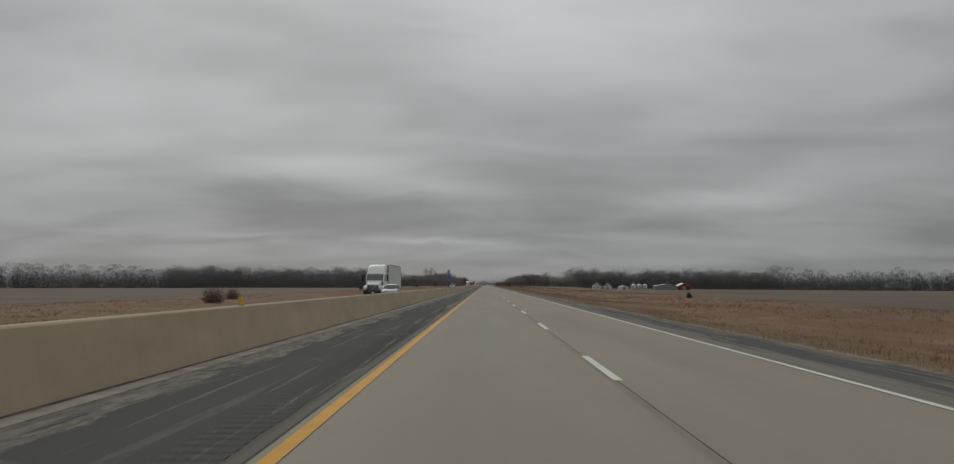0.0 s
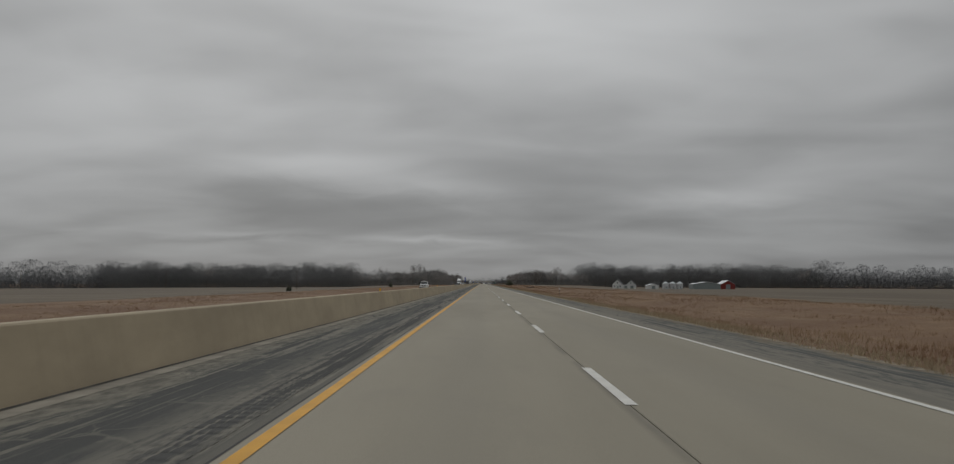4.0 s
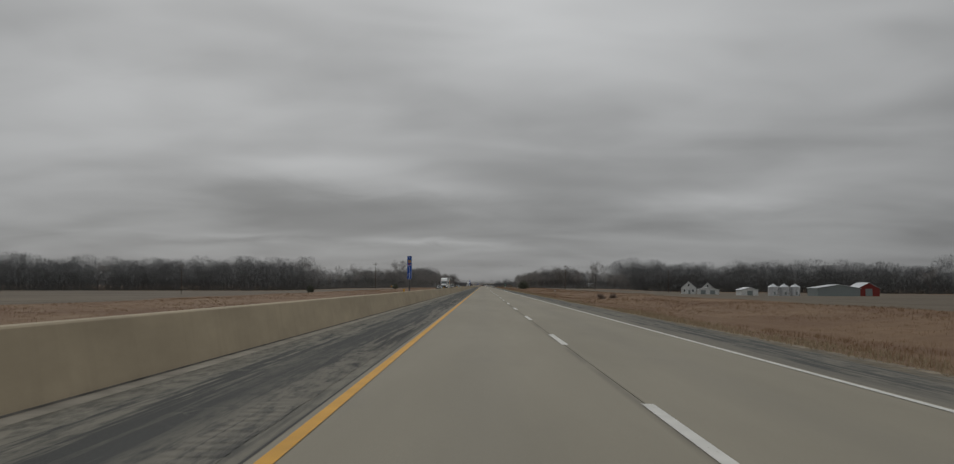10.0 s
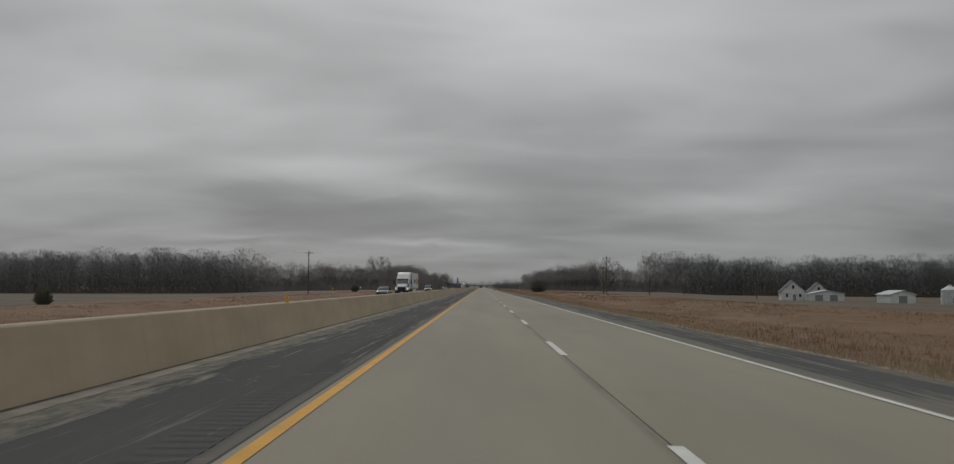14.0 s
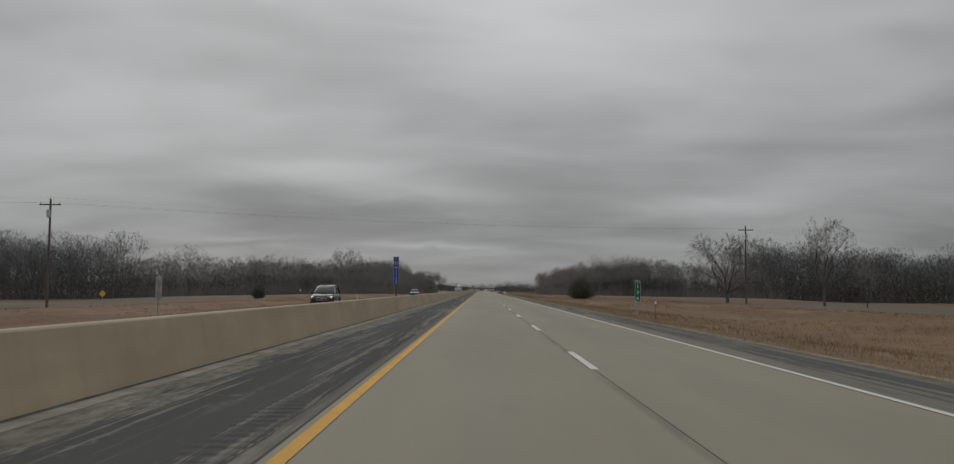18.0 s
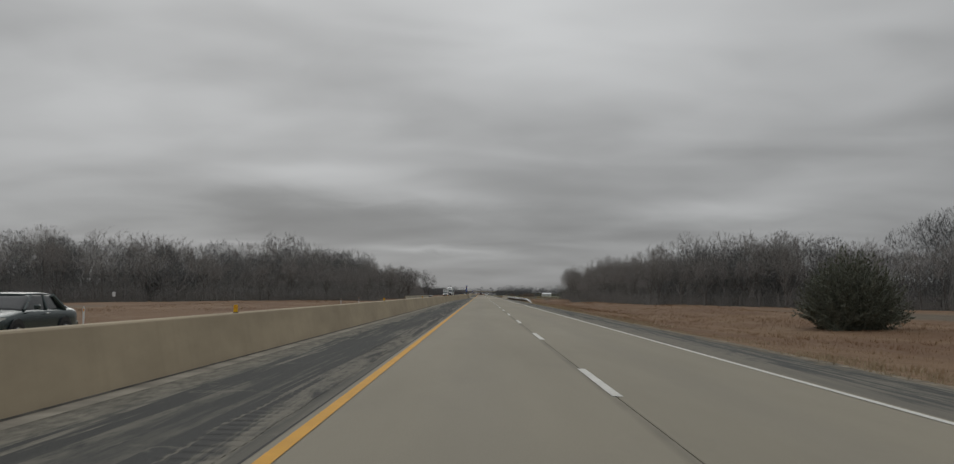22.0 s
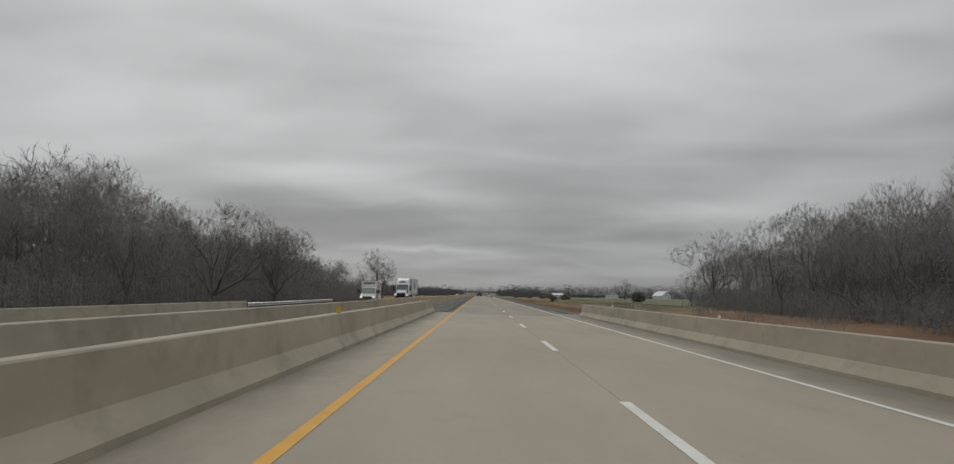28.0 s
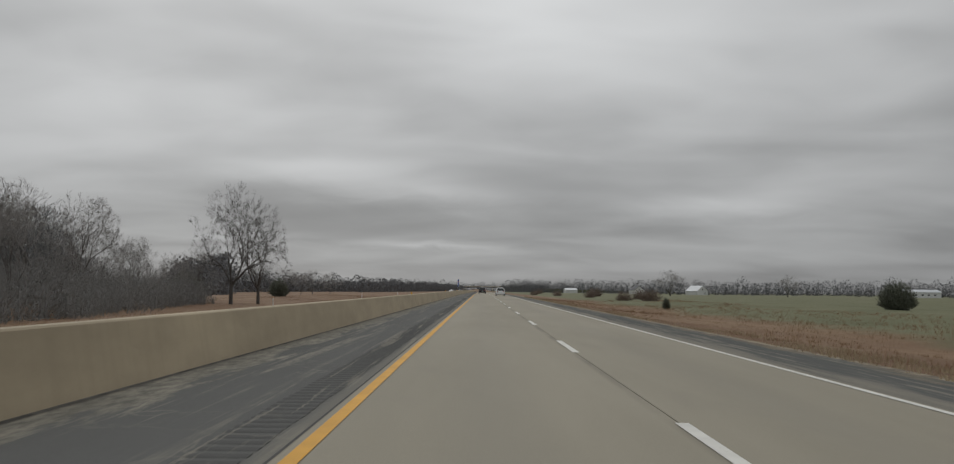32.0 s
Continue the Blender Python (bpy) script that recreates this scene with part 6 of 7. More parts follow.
def bare_tree(seed, low=0.2, limbs=5, levels=6, fork=(0.3, 0.62), ratio=0.78, rise=0.03, spread=0.85, twig=0.0075, trunk=0.18, lean=0.0, wide=0.0, shoots=5):
    """Trunk and crown meshes of a leafless tree, 10 m tall: limbs that fork again and again into a domed crown of fine twigs."""
    rng = random.Random(seed)
    wood, crown = Mesh(), Mesh()

    def shake(k):
        return Vector((rng.gauss(0, k), rng.gauss(0, k), rng.gauss(0, k)))

    def twigs_at(p, way, span_):
        for _ in range(shoots):
            off = (spin(way, rng.uniform(0.1, 0.7), rng) + Vector((0, 0, 0.12))).normalized()
            tip = p + off * span_ * rng.uniform(0.7, 1.2)
            crown.twig(p, tip, twig, rng)
            for f in (0.3, 0.6):
                a = p.lerp(tip, f)
                crown.twig(a, a + spin(off, rng.uniform(0.3, 0.7), rng) * span_ * rng.uniform(0.4, 0.7), twig * 0.8, rng)

    def grow(p, way, length, r, level):
        target = wood if level <= 3 else crown
        for piece in range(2):
            way = (way + shake(0.10) + Vector((0, 0, rise))).normalized()
            q = p + way * length / 2
            if level <= 4 or r > 0.022:
                target.stick(p, q, r, r * 0.86, 5 if level <= 2 else 3)
            else:
                crown.twig(p, q + (q - p) * 0.6, max(r * 0.6, twig), rng)
            p, r = q, r * 0.86
            if 2 <= level < levels and rng.random() < 0.45:
                grow(p, spin(way, rng.uniform(0.6, 1.1), rng), length * rng.uniform(0.4, 0.6), r * 0.5, min(level + 2, levels))
        if level == levels:
            twigs_at(p, way, max(0.40, length * 1.15))
            return
        for _ in range(3 if rng.random() < 0.3 else 2):
            grow(p, spin(way, rng.uniform(*fork), rng), length * ratio * rng.uniform(0.82, 1.12), r * rng.uniform(0.58, 0.72), level + 1)

    p, way, r = Vector((0, 0, -0.25)), Vector((lean * 0.35, 0, 1)).normalized(), trunk
    top = 10 * low
    for _ in range(4):
        way = (way + Vector((rng.gauss(0, 0.04), rng.gauss(0, 0.04), 0.02))).normalized()
        q = p + way * (top + 0.25) / 4
        wood.stick(p, q, r, r * 0.93, 7)
        p, r = q, r * 0.93
    turn0 = rng.uniform(0, 6.28)
    for k in range(limbs):
        a = turn0 + k * 2.4
        out_ = spread * (0.35 + 0.65 * ((k * 0.618 + 0.3) % 1)) if k else 0.12
        off = Vector((math.cos(a) * math.sin(out_) + lean * 0.3, math.sin(a) * math.sin(out_), math.cos(out_))).normalized()
        start = p - way * rng.uniform(0, 0.28) * top * (k > 0)
        grow(start, off, (10 - top) * 0.30 * rng.uniform(0.85, 1.1), r * rng.uniform(0.5, 0.7), 1)
    high = max(v.z for v in crown.v)
    reach_ = sorted(math.hypot(v.x, v.y) for v in crown.v)[int(0.86 * len(crown.v))]
    side_ = wide * 5 / reach_ if wide else 10 / high
    # the crown keeps within a dome
    half_z = 5 - 2.6 * low
    mid_z, half_w = 10 - half_z, reach_ * side_
    for m in (wood, crown):
        for i, v in enumerate(m.v):
            p = Vector((v.x * side_ / half_w, v.y * side_ / half_w, (v.z * 10 / high - mid_z) / half_z))
            if p.length > 0.82:
                held = (0.82 + 0.18 * math.tanh((p.length - 0.82) / 0.25)) / p.length
                p *= 1 + (held - 1) * min(1.0, max(0.0, (p.z + 0.9) / 0.5))
            m.v[i] = Vector((p.x * half_w, p.y * half_w, p.z * half_z + mid_z))
    return wood, crown


def to_mesh(name, m, material):
    me = bpy.data.meshes.new(name)
    me.from_pydata([tuple(p) for p in m.v], [], m.f)
    me.materials.append(material)
    me.update()
    return me


def tree_kind(seed, bark=None, **shape):
    wood, crown = bare_tree(seed, **shape)
    return to_mesh("trunk", wood, bark or BARK), to_mesh("crown", crown, bark or TWIG)


def plant(kind, x, y, height, turn, label, group="", wide=1.0):
    t = thing("tree", pose(x, y, ground_z(x, y), 0, 0, turn), label, "tree", group)
    for name, me in zip(("trunk", "crown"), kind):
        o = new(name, me)
        o.parent = t
        o.scale = (height / 10 * wide, height / 10 * wide, height / 10)
    return t


OAKS = [tree_kind(11 + i, low=l, limbs=n, spread=sp, wide=w, levels=6) for i, (w, l, n, sp) in enumerate(((0.82, 0.18, 5, 0.8), (0.66, 0.24, 4, 0.6), (0.95, 0.15, 6, 0.95), (0.60, 0.22, 4, 0.55), (0.88, 0.13, 5, 0.9), (0.74, 0.28, 5, 0.75)))]
LONE = tree_kind(21, DARK_BARK, low=0.2, limbs=6, levels=6, spread=0.95, wide=0.85, fork=(0.3, 0.7), rise=0.01, trunk=0.24, twig=0.0075, shoots=5)
BROAD = tree_kind(24, low=0.16, limbs=6, levels=6, spread=1.0, wide=1.1, fork=(0.3, 0.68), rise=0.015, trunk=0.26, twig=0.0075, lean=0.15, shoots=4)
ARCHING = tree_kind(31, BARK, low=0.13, limbs=7, levels=6, spread=1.05, wide=1.2, fork=(0.28, 0.62), rise=0.02, trunk=0.26, twig=0.008, lean=0.15, shoots=4)
TALL = tree_kind(27, low=0.3, limbs=5, levels=6, spread=0.75, wide=0.75, fork=(0.3, 0.6), trunk=0.18, twig=0.009, shoots=4)
LIGHT = [bare_tree(50 + i, low=0.18, limbs=4, levels=5, spread=0.9, wide=0.85, ratio=0.8, twig=0.02, shoots=2) for i in range(3)]


def brush_mesh(seed, width, height, stems):
    """A thicket: many thin stems with side shoots."""
    rng = random.Random(seed)
    m = Mesh()
    for _ in range(stems):
        a = Vector((rng.uniform(-width / 2, width / 2), rng.uniform(-width / 3, width / 3), -0.2))
        way = Vector((rng.uniform(-0.35, 0.35), rng.uniform(-0.35, 0.35), 1)).normalized()
        top = height * rng.uniform(0.45, 1.0)
        p, r = a, rng.uniform(0.02, 0.045)
        for k in range(4):
            way = spin(way, rng.uniform(0.05, 0.25), rng)
            q = p + way * top / 4
            m.stick(p, q, r, r * 0.7, 3)
            for _ in range(5):
                n_way = (spin(way, rng.uniform(0.4, 1.2), rng) + Vector((0, 0, 0.15))).normalized()
                g = p + (q - p) * rng.random()
                e = g + n_way * rng.uniform(0.4, 1.1)
                m.twig(g, e, 0.018, rng)
                m.twig(g + (e - g) * 0.4, g + (e - g) * 0.4 + spin(n_way, 0.6, rng) * rng.uniform(0.3, 0.7), 0.011, rng)
            p, r = q, r * 0.7
    return to_mesh("brush", m, BRUSH)


THICKETS = [brush_mesh(31, 8, 6.0, 26), brush_mesh(32, 8, 5.0, 26), brush_mesh(33, 9, 7.5, 28)]


def thicket(k, x, y, scale, turn, label="tangled bare brush at the wood's edge"):
    t = thing("thicket", pose(x, y, ground_z(x, y), 0, 0, turn), label, "thicket", "wood edge thickets")
    o = new("brush", THICKETS[k % 3])
    o.parent = t
    o.scale = (scale, scale, scale)


def shrub_mesh(seed, w, h, stems, material=SHRUB, shoots=7, leaf=0.014, long=0.55):
    """A rounded bare shrub: stems that fan out from the ground, with fine side shoots."""
    rng = random.Random(seed)
    m = Mesh()
    for _ in range(stems):
        a, up_ = rng.uniform(0, 6.283), rng.uniform(0.15, 1.0)
        out_ = math.sqrt(max(0.02, 1 - up_ * up_))
        a0 = Vector((rng.uniform(-0.25, 0.25) * w, rng.uniform(-0.25, 0.25) * w, -0.1))
        k = rng.uniform(0.75, 1.0)
        tip = Vector((math.cos(a) * out_ * w / 2 * k, math.sin(a) * out_ * w / 2 * k, up_ * h * k))
        m.twig(a0, tip, 0.022, rng)
        for _ in range(shoots):
            g = a0.lerp(tip, rng.uniform(0.3, 1.0))
            m.twig(g, g + spin((tip - a0).normalized(), rng.uniform(0.2, 0.8), rng) * rng.uniform(0.45 * long, long), leaf, rng)
    return to_mesh("branches", m, material)


CEDARS = [shrub_mesh(41, 7.6, 5.4, 1100, CEDAR, 24, 0.04, 0.34), shrub_mesh(42, 5.0, 4.8, 700, CEDAR, 22, 0.04, 0.32)]
SHRUBS = [shrub_mesh(43, 3.6, 2.2, 300), shrub_mesh(44, 5.0, 2.6, 380)]
STUB = to_mesh("trunk", (lambda m: (m.stick(Vector((0, 0, -0.3)), Vector((0, 0, 1.6)), 0.14, 0.10, 8), m)[1])(Mesh()), BARK)


def bush(mesh, x, y, sx, sz, turn, name, label, category, group=""):
    t = thing(name, pose(x, y, ground_z(x, y), 0, 0, turn), label, category, group)
    o = new("crown", mesh)
    o.parent, o.scale = t, (sx, sx, sz)
    s = new("stem", STUB)
    s.parent, s.scale = t, (sx, sx, sz * 0.5)
    return t


bush(CEDARS[0], 24.3, 912, 1.0, 1.0, 0, "cedar", "dark green cedar bush standing in dry grass", "bush")
bush(CEDARS[0], 45.5, 1340, 0.62, 0.62, 70, "cedar", "dark green cedar bush at the meadow's edge", "bush")
bush(CEDARS[1], -50.2, 645, 0.5, 0.5, 20, "cedar", "small dark cedar bush in dry grass", "bush")
bush(CEDARS[1], -50.6, 899, 0.72, 0.72, 120, "cedar", "dark cedar bush in front of the wood", "bush")
bush(CEDARS[1], 30.3, 130.6, 0.2, 0.2, 10, "cedar", "tiny dark cedar seedling in dry grass", "bush")
bush(CEDARS[1], -52, 1396, 1.1, 1.0, 200, "cedar", "dark cedar at the end of the wood", "bush")
bush(CEDARS[0], -40, 1362, 0.7, 0.8, 60, "cedar", "dark cedar at the end of the wood", "bush")
bush(CEDARS[0], -41, 1421, 0.62, 0.72, 90, "cedar", "dark cedar behind the lone tree", "bush")
bush(CEDARS[1], -62, 440, 0.45, 0.4, 0, "cedar", "small dark cedar bush in dry grass", "bush")
bush(SHRUBS[0], -33, 107, 1.0, 1.0, 0, "shrub", "reddish dry shrub beyond the opposite road", "bush", "dry shrubs")
bush(SHRUBS[0], -35, 122, 0.7, 0.8, 40, "shrub", "reddish dry shrub beyond the opposite road", "bush", "dry shrubs")
for i, (x, y, s) in enumerate(((31, 1405, 1.1), (28, 1416, 0.9), (34, 1432, 1.0), (27, 1462, 0.8), (33, 1500, 1.2), (26, 1545, 0.9), (22, 1610, 0.9), (30, 1700, 1.2))):
    bush(SHRUBS[1], x, y, s, s * 0.9, 50 * i, "shrub", "brownish bare shrub at the meadow's edge", "bush", "meadow shrubs")
for i, (x, y, k) in enumerate(((23, 543, 0.5), (20.6, 540, 0.45), (22.7, 558, 0.4))):
    bush(SHRUBS[0], x, y, k, k * 0.9, 70 * i, "shrub", "small reddish dry shrub in prairie grass", "bush", "verge shrubs")
bush(CEDARS[1], 21.5, 1346, 0.22, 0.3, 10, "cedar", "tiny cedar seedling in dry grass", "bush")

# trees that stand out
for x, y, h in ((-40, 1423, 6.2), (-47, 1488, 7.5), (-43.5, 1496, 7.0), (-51, 1492, 6.5)):
    plant(OAKS[2], x, y, h, 77 * x, "low rounded bare tree in a clump", "clump beyond the lone trees", 1.2)
plant(LONE, -31.6, 1354, 16.8, 30, "tall bare tree standing beside another at the road")
plant(LONE, -29.9, 1361, 15.0, 170, "rounded bare tree beside another at the road")
plant(BROAD, 45.5, 1258, 16.0, 60, "broad bare tree at the end of the wood", wide=1.15)
plant(OAKS[2], 40, 1254, 7.5, 10, "small bare tree under a broad one")
plant(BROAD, 113, 1770, 17, 200, "broad bare tree alone in the green meadow", wide=1.2)
plant(BROAD, 183, 1770, 14.5, 20, "rounded bare tree in the green meadow")
plant(ARCHING, 43.8, 855, 13.8, 80, "round wide-crowned bare tree near the power line")
plant(OAKS[1], 59, 850, 17.2, 250, "tall bare tree with upright limbs near the power line")
plant(OAKS[0], 76, 872, 10.5, 15, "bare tree near the power line")
plant(ARCHING, -74.6, 1190, 28, 100, "tall bare tree rising above the wood", wide=0.65)
plant(ARCHING, -30.0, 1218, 12.8, 250, "arching bare tree at the front of the wood")
plant(ARCHING, -30.8, 1191, 14.2, 120, "broad bare tree with arching limbs at the front of the wood")
plant(OAKS[2], -32.5, 1170, 13.5, 30, "tall spreading bare tree at the front of the wood")
plant(ARCHING, -46, 1318, 11.5, 310, "arching bare tree at the wood's edge")
plant(BROAD, -157, 1171, 28, 10, "very tall pale bare tree rising above the wood")
plant(TALL, -114, 1191, 24, 200, "tall bare tree rising above the wood")
plant(BROAD, -61, 1188, 16.5, 20, "bare tree rising above the wood")
plant(TALL, -254, 968, 22, 0, "tall bare tree rising above the wood")
plant(TALL, 310, 1000, 21, 40, "tall bare tree near the farm")
plant(TALL, -430, 830, 18, 40, "tall bare tree rising above the far wood")

# woods on both sides: rows behind an edge line
rng = random.Random(5)


def along(line, step):
    """Places at even steps along a line of points, with the direction."""
    for a, b in zip(line, line[1:]):
        a, b = Vector((*a, 0)), Vector((*b, 0))
        n = max(1, round((b - a).length / step))
        for i in range(n):
            yield a + (b - a) * (i / n), (b - a).normalized()


def joined_trees(places, name, label, material=None):
    """Many light trees as one mesh: places are (x, y, height, width)."""
    parts_v, parts_f, count = [], [], 0
    ready = []
    for wood_, crown_ in LIGHT:
        v = np.array([tuple(p) for p in wood_.v + crown_.v])
        quads = [f for f in wood_.f + [tuple(i + wood_.n for i in f) for f in crown_.f]]
        q4 = np.array([f for f in quads if len(f) == 4])
        q3 = np.array([f for f in quads if len(f) == 3])
        tri = np.concatenate([q4[:, [0, 1, 2]], q4[:, [0, 2, 3]], q3])
        ready.append((v, tri))
    for i, (x, y, h, w) in enumerate(places):
        v, tri = ready[i % 3]
        a = rng.uniform(0, 6.28)
        rot = np.array([[math.cos(a), -math.sin(a), 0], [math.sin(a), math.cos(a), 0], [0, 0, 1]])
        parts_v.append(v @ rot.T * np.array([w / 7, w / 7, h / 10]) + np.array([x, y, ground_z(x, y)]))
        parts_f.append(tri + count)
        count += len(v)
    v, f = np.concatenate(parts_v), np.concatenate(parts_f)
    me = bpy.data.meshes.new(name)
    me.vertices.add(len(v))
    me.vertices.foreach_set("co", v.astype(np.float32).ravel())
    me.loops.add(f.size)
    me.loops.foreach_set("vertex_index", f.astype(np.int32).ravel())
    me.polygons.add(len(f))
    me.polygons.foreach_set("loop_start", np.arange(0, f.size, 3, dtype=np.int32))
    me.update(calc_edges=True)
    me.materials.append(material or TWIG)
    return tagged(new(name, me), label, "wood", kind="stuff")


def vigour(x, y):
    """Taller trees along the creek, lower ones towards the fields."""
    wave = 1 + 0.07 * math.sin(y / 11 + x * 0.13) + 0.09 * math.sin(y / 4.7 + 2 + x * 0.05)
    if x < 0:
        return wave * float(np.interp(y, [1000, 1030, 1070, 1110, 1150, 1215, 1250, 1330, 1390], [1.0, 0.94, 0.82, 1.0, 1.10, 1.06, 0.84, 0.74, 0.60]))
    return wave * float(np.interp(y, [1010, 1060, 1130, 1200, 1270], [1.0 if x > 45 else 0.80, 0.88, 0.98, 0.92, 0.78]))


def wood(line, inward, rows, step, low, high, label, back, back_low, back_high):
    for row in range(rows):
        for p, way in along(line, step):
            side = Vector((-way.y, way.x, 0)) * inward
            q = p + side * (1 + row * 7 + rng.uniform(-2, 2.5)) + way * rng.uniform(-2.5, 2.5)
            if rng.random() < 0.06:
                continue
            h = rng.uniform(low, high) * (1 + 0.22 * row) * vigour(q.x, q.y)
            plant(OAKS[rng.randrange(6)], q.x, q.y, h, rng.uniform(0, 360), label, "wood trees", rng.uniform(0.85, 1.15))
    for p, way in along(line, 6.6):
        side = Vector((-way.y, way.x, 0)) * inward
        for depth in (-1.5, 5.0):
            q = p + side * (depth + rng.uniform(-1.5, 1.5))
            thicket(rng.randrange(3), q.x, q.y, rng.uniform(0.45, 0.75), math.degrees(math.atan2(way.y, way.x)) + rng.uniform(-25, 25))
    spots = []
    for row in range(back):
        for p, way in along(line, step * 0.95):
            side = Vector((-way.y, way.x, 0)) * inward
            q = p + side * (16 + row * 8 + rng.uniform(-3, 3)) + way * rng.uniform(-3, 3)
            h = rng.uniform(back_low, back_high) * (1 + 0.05 * row) * vigour(q.x, q.y)
            spots.append((q.x, q.y, h, h * rng.uniform(0.65, 0.95)))
    joined_trees(spots, "deep_wood", "dense leafless grey trees deeper in the roadside wood")


LEFT_EDGE = [(-68, 1400), (-35, 1352), (-31, 1305), (-31, 1230), (-34, 1170), (-37, 1100), (-43, 1064), (-57, 1034), (-80, 1014), (-131, 995)]
RIGHT_EDGE = [(46, 1268), (40, 1230), (33, 1185), (30, 1120), (31, 1060), (33, 1022), (62, 1008), (110, 1012)]
wood(LEFT_EDGE, -1, 2, 9.0, 8.5, 13.0, "bare grey deciduous tree in the roadside wood", 2, 13, 18)
wood(RIGHT_EDGE, 1, 2, 8.5, 8.5, 13.0, "bare grey deciduous tree in the roadside wood", 2, 12, 16.5)


for k in range(12):
    thicket(k, rng.uniform(20, 28), 1128 + 9.5 * k, rng.uniform(0.22, 0.36), rng.uniform(0, 360), "low tangled brush beyond the bridge parapet")


# far woods: one joined mesh of small crowns and stems
def far_woods(places, name, label, count=190, wide=0.34, slim=0.13, span=1.0, top=0.86, material=None):
    m = Mesh()
    r2 = random.Random(9)
    up3 = Vector((0, 0, 1))
    for x, y, h, w in places:
        base = Vector((x, y, ground_z(x, y) - 0.4))
        m.stick(base, base + up3 * h * 0.6, 0.2, 0.1, 3)
        for _ in range(count):
            k = r2.random()
            rr = w / 2 * math.sqrt(max(0.06, 1 - ((k - 0.42) / 0.62) ** 2)) * math.sqrt(r2.uniform(0.05, 1.0))
            a = r2.uniform(0, 6.283)
            c, s = math.cos(a), math.sin(a)
            p = base + Vector((rr * c, rr * s, h * top * k))
            d = Vector((c * r2.uniform(-0.4, 1.0), s * r2.uniform(-0.4, 1.0), r2.uniform(0.1, 1.2))).normalized()
            low_ = k < 0.6 and rr < 0.4 * w
            m.twig(p, p + d * h * r2.uniform(0.07, 0.16) * span, wide if low_ else slim, r2)
    return tagged(new(name, to_mesh(name, m, material or HAZED_WOOD)), label, "wood", kind="stuff")


def belt(line, inward, rows, step, low, high):
    for row in range(rows):
        for p, way in along(line, step):
            side = Vector((-way.y, way.x, 0)) * inward
            q = p + side * (row * 9 + rng.uniform(-3, 3)) + way * rng.uniform(-3, 3)
            h = rng.uniform(low, high) * (0.86 + 0.2 * row) * (1.2 if rng.random() < 0.06 else 1)
            yield q.x, q.y, h, h * rng.uniform(0.6, 0.85)


# dense middle of the woods, behind the outer rows
for edge, way_in, from_, to_ in ((LEFT_EDGE, -1, 14, 19), (RIGHT_EDGE, 1, 14, 17)):
    spots = []
    for row in range(3):
        for p, way in along(edge, 5.5):
            side = Vector((-way.y, way.x, 0)) * way_in
            q = p + side * (15 + row * 7 + rng.uniform(-3, 3)) + way * rng.uniform(-2, 2)
            h = rng.uniform(0.62, 0.84) * to_ * vigour(q.x, q.y)
            spots.append((q.x, q.y, h, h * rng.uniform(0.6, 0.8)))
    far_woods(spots, "inner_wood", "dense grey tangle of branches inside the roadside wood", 1300, 0.11, 0.034, 0.5, 0.95, HAZED_BRUSH)

# undergrowth that closes the near woods
for edge, way_in in ((LEFT_EDGE, -1), (RIGHT_EDGE, 1)):
    spots = []
    for p, way in along(edge, 3.2):
        q = p - Vector((-way.y, way.x, 0)) * way_in * rng.uniform(-1.0, 1.2)
        h = rng.uniform(3.0, 5.5) * vigour(q.x, q.y)
        spots.append((q.x, q.y, h, h * rng.uniform(0.8, 1.1)))
    for row in range(4):
        for p, way in along(edge, 5.0):
            side = Vector((-way.y, way.x, 0)) * way_in
            q = p + side * (1.5 + row * 6 + rng.uniform(-2, 2)) + way * rng.uniform(-2, 2)
            h = rng.uniform(5.0, 8.5) * (0.75 + 0.1 * row) * vigour(q.x, q.y) * (1 if way_in < 0 else 0.45)
            spots.append((q.x, q.y, h, h * rng.uniform(0.7, 1.0)))
    far_woods(spots, "undergrowth", "dense grey leafless undergrowth inside the roadside wood", 1150 if way_in < 0 else 560, 0.045, 0.017, 0.65, 0.92, BRUSH)
for nearer, farther, way_in, words in (([(-125, 985), (-190, 985), (-254, 970), (-320, 900)], [(-320, 900), (-430, 800), (-620, 700), (-900, 560)], -1, "beyond the stubble field"), ([(105, 1030), (180, 1040), (260, 1030), (340, 1015)], [(340, 1015), (520, 960), (760, 900), (1100, 800)], 1, "behind the farm")):
    spots = [(x, y, h * 0.95, w) for x, y, h, w in belt(nearer, way_in, 3, 5.2, 17, 22)]
    joined_trees(spots, "far_wood", "leafless grey tree belt " + words, HAZED_BRUSH)
    far_woods([(x, y, h * 0.98, h * 1.0) for x, y, h, w in spots], "undergrowth", "dense grey undergrowth of the tree belt " + words, 1300, 0.11, 0.045, 0.48, 0.95, HAZED_BRUSH)
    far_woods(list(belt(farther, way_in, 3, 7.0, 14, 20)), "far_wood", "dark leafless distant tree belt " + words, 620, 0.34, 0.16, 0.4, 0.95)
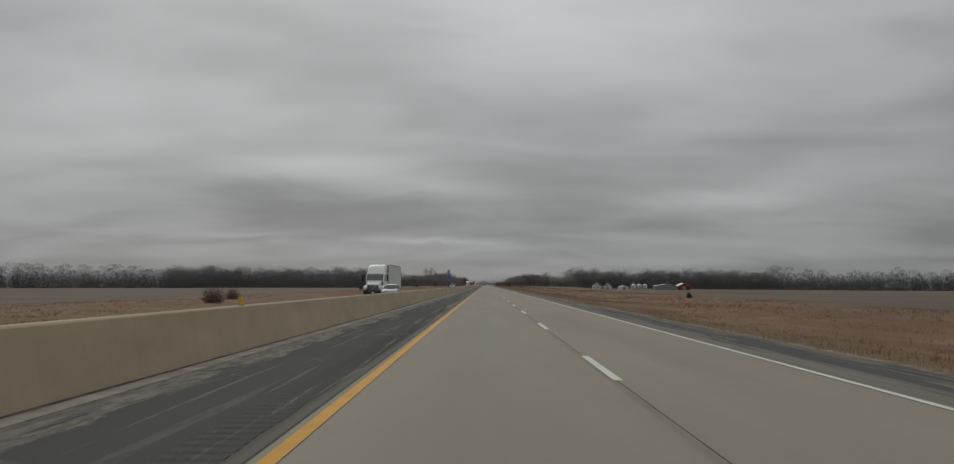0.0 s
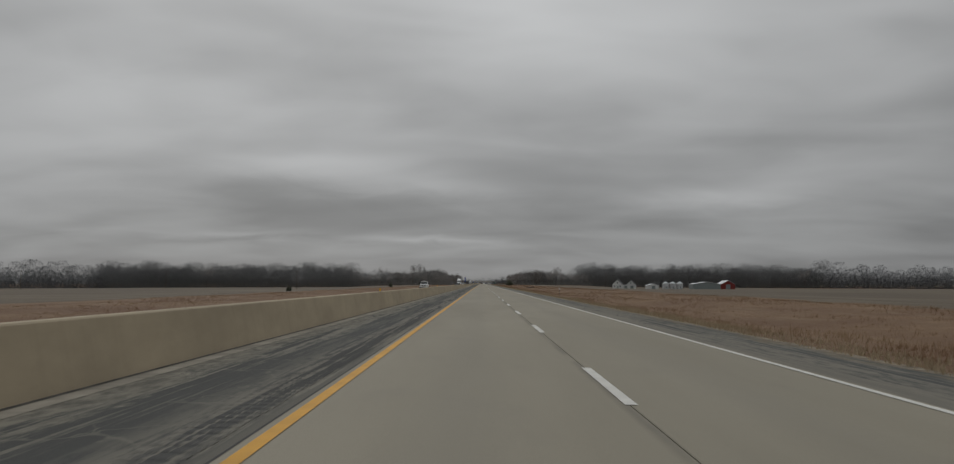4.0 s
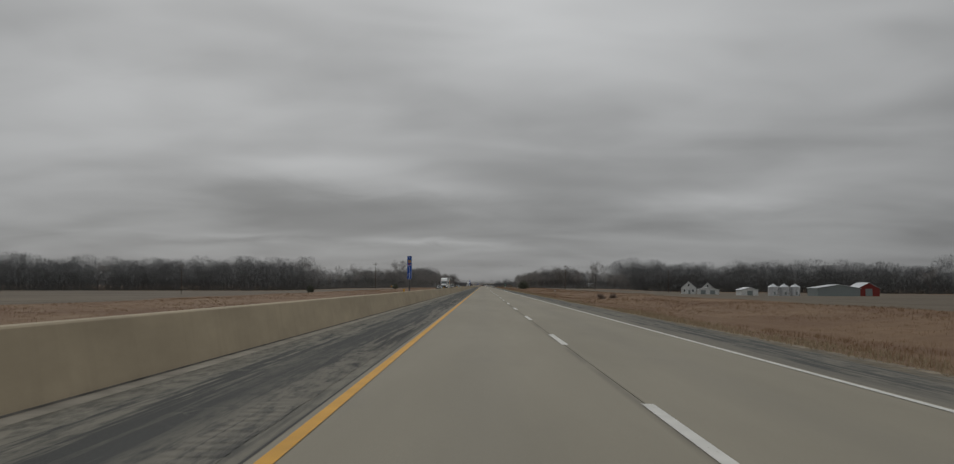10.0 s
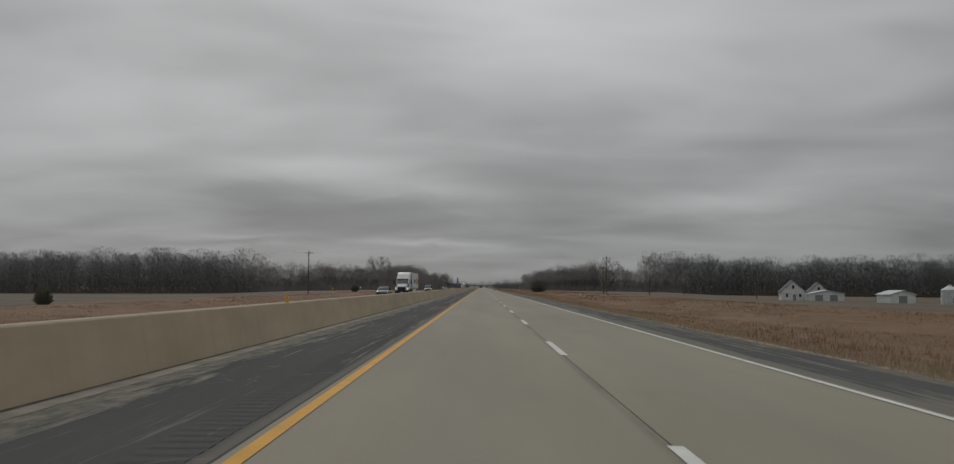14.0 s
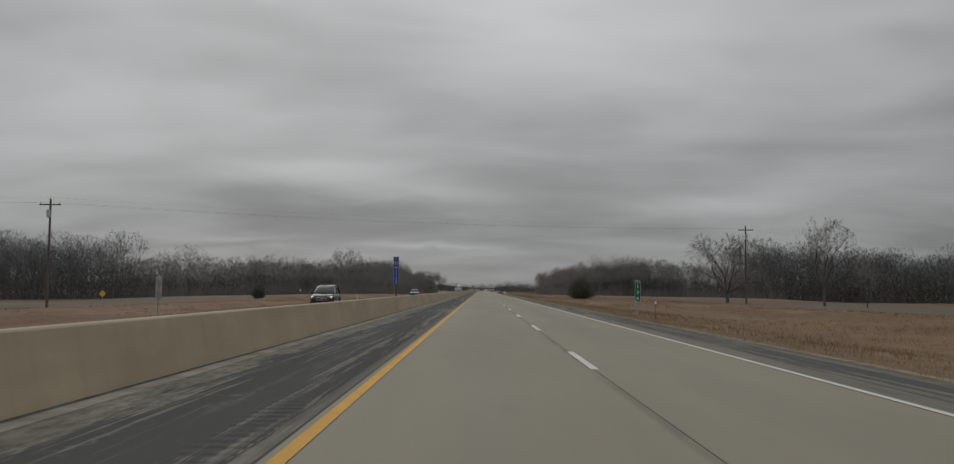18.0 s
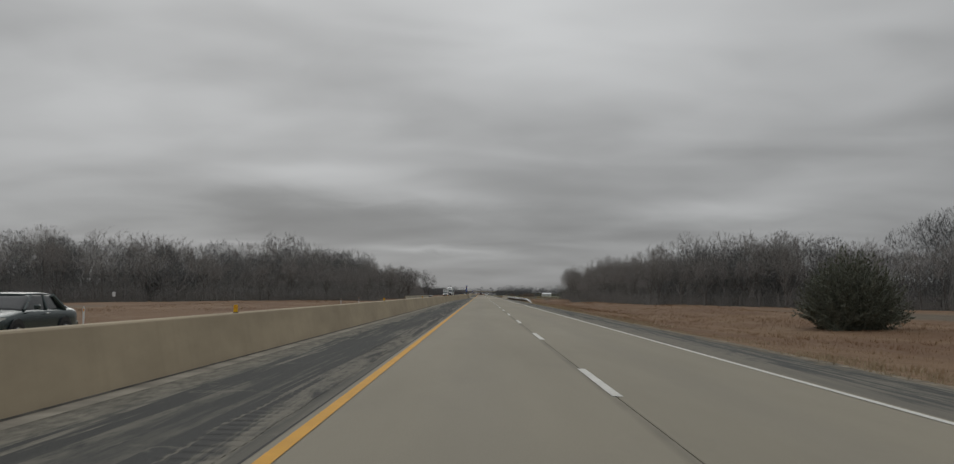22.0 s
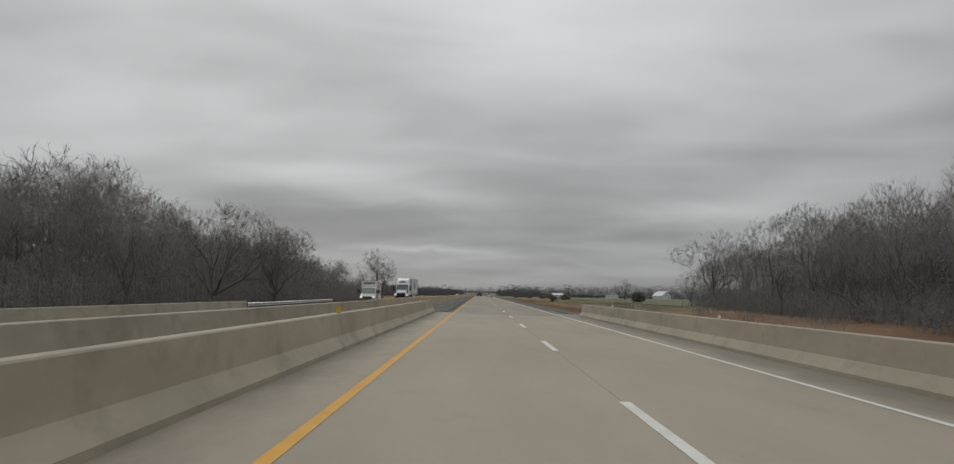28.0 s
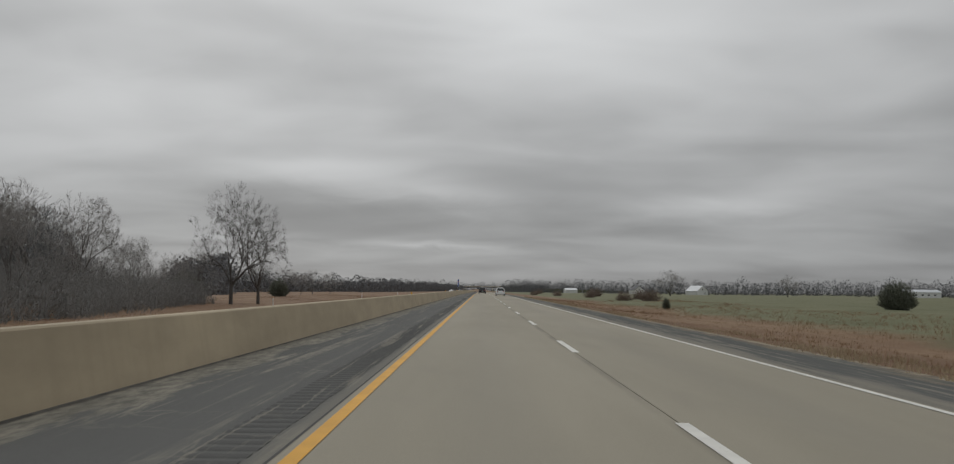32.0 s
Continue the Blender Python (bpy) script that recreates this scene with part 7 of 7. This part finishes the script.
spots = list(belt([(-80, 1480), (-150, 1700), (-120, 2100), (-70, 2500)], -1, 2, 6.1, 8, 14)) + list(belt([(-900, 2600), (-200, 2860), (-60, 2840)], 1, 2, 6.1, 14, 22)) + list(belt([(-160, 3660), (160, 3660)], 1, 2, 6.8, 16, 26)) + list(belt([(-75, 1780), (-30, 2700)], -1, 1, 6.1, 8, 13)) + list(belt([(75, 2300), (32, 2700)], 1, 1, 6.1, 9, 14))
spots += list(belt([(60, 2850), (300, 2700), (500, 2450), (900, 2200), (1700, 1900)], 1, 2, 6.8, 14, 24)) + list(belt([(30, 2200), (110, 2380), (230, 2200), (330, 2150)], 1, 1, 7.5, 11, 18))
spots += list(belt([(330, 2010), (560, 2000), (900, 1900)], 1, 1, 8.2, 10, 16)) + list(belt([(-2200, 2200), (-1200, 2500), (-700, 2700)], 1, 2, 8.8, 16, 24))
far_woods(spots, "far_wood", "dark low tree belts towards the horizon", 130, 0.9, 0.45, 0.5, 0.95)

# ---- dry grass ----
def grass(name, count, x0, x1, y0, y1, h0, h1, blade, material, seed, label, gap=None):
    """Tufts of bent blades, joined."""
    g = np.random.default_rng(seed)
    x = x0 + (x1 - x0) * g.random(count) ** 1.25 if x1 > 0 else x1 - (x1 - x0) * g.random(count) ** 1.25
    y = y0 + (y1 - y0) * g.random(count)
    if gap:
        keep = ~((y > gap[0]) & (y < gap[1]))
        x, y = x[keep], y[keep]
    # tufts stand in drifts
    drift = np.sin(x * 0.7 + y * 0.13) * np.sin(y * 0.29 + 1.3 * np.sin(x * 0.4)) + 0.6 * np.sin(y * 0.031 + x * 0.2)
    keep = drift + g.normal(0, 0.5, len(x)) > -1.1
    x, y, drift = x[keep], y[keep], drift[keep]
    z = np.array([ground_z(a, b) if not 0 < a < 8.5 else road_z(a) - 0.03 for a, b in zip(x, y)])
    n, per = len(x), 6
    co = np.empty((n, per, 3, 3))
    for k in range(per):
        a = g.random(n) * 2 * np.pi
        r = g.random(n) * 0.28
        h = (h0 + (h1 - h0) * g.random(n)) * (0.65 + 0.45 * np.clip(drift, -0.8, 1))
        bx, by = x + r * np.cos(a), y + r * np.sin(a)
        lean = h * (0.15 + 0.45 * g.random(n))
        b = g.random(n) * 2 * np.pi
        dx, dy = np.cos(b) * blade, np.sin(b) * blade
        co[:, k, 0] = np.stack([bx - dx, by - dy, z - 0.05], 1)
        co[:, k, 1] = np.stack([bx + dx, by + dy, z - 0.05], 1)
        co[:, k, 2] = np.stack([bx + lean * np.cos(a), by + lean * np.sin(a), z + h], 1)
    co = co.reshape(-1, 3)
    me = bpy.data.meshes.new(name)
    t = len(co) // 3
    me.vertices.add(len(co))
    me.vertices.foreach_set("co", co.astype(np.float32).ravel())
    me.loops.add(len(co))
    me.loops.foreach_set("vertex_index", np.arange(len(co), dtype=np.int32))
    me.polygons.add(t)
    me.polygons.foreach_set("loop_start", np.arange(0, len(co), 3, dtype=np.int32))
    me.update(calc_edges=True)
    me.materials.append(material)
    return tagged(new(name, me), label, "grass", kind="stuff")


GAP = (BRIDGE0 - 8, BRIDGE1 + 6)
grass("tall_grass", 52000, 9.6, 38, 0, 1420, 0.08, 0.28, 0.016, GRASS, 1, "tall reddish-tan prairie grass beside the outer shoulder", GAP)
grass("verge_grass", 22000, 8.45, 10.8, 0, 1420, 0.10, 0.26, 0.018, PALE_GRASS, 2, "short pale grass at the shoulder's edge", GAP)
grass("tall_grass", 32000, -46, -19.5, 0, 1500, 0.06, 0.22, 0.02, GRASS, 3, "tall reddish-tan prairie grass beyond the opposite road", GAP)
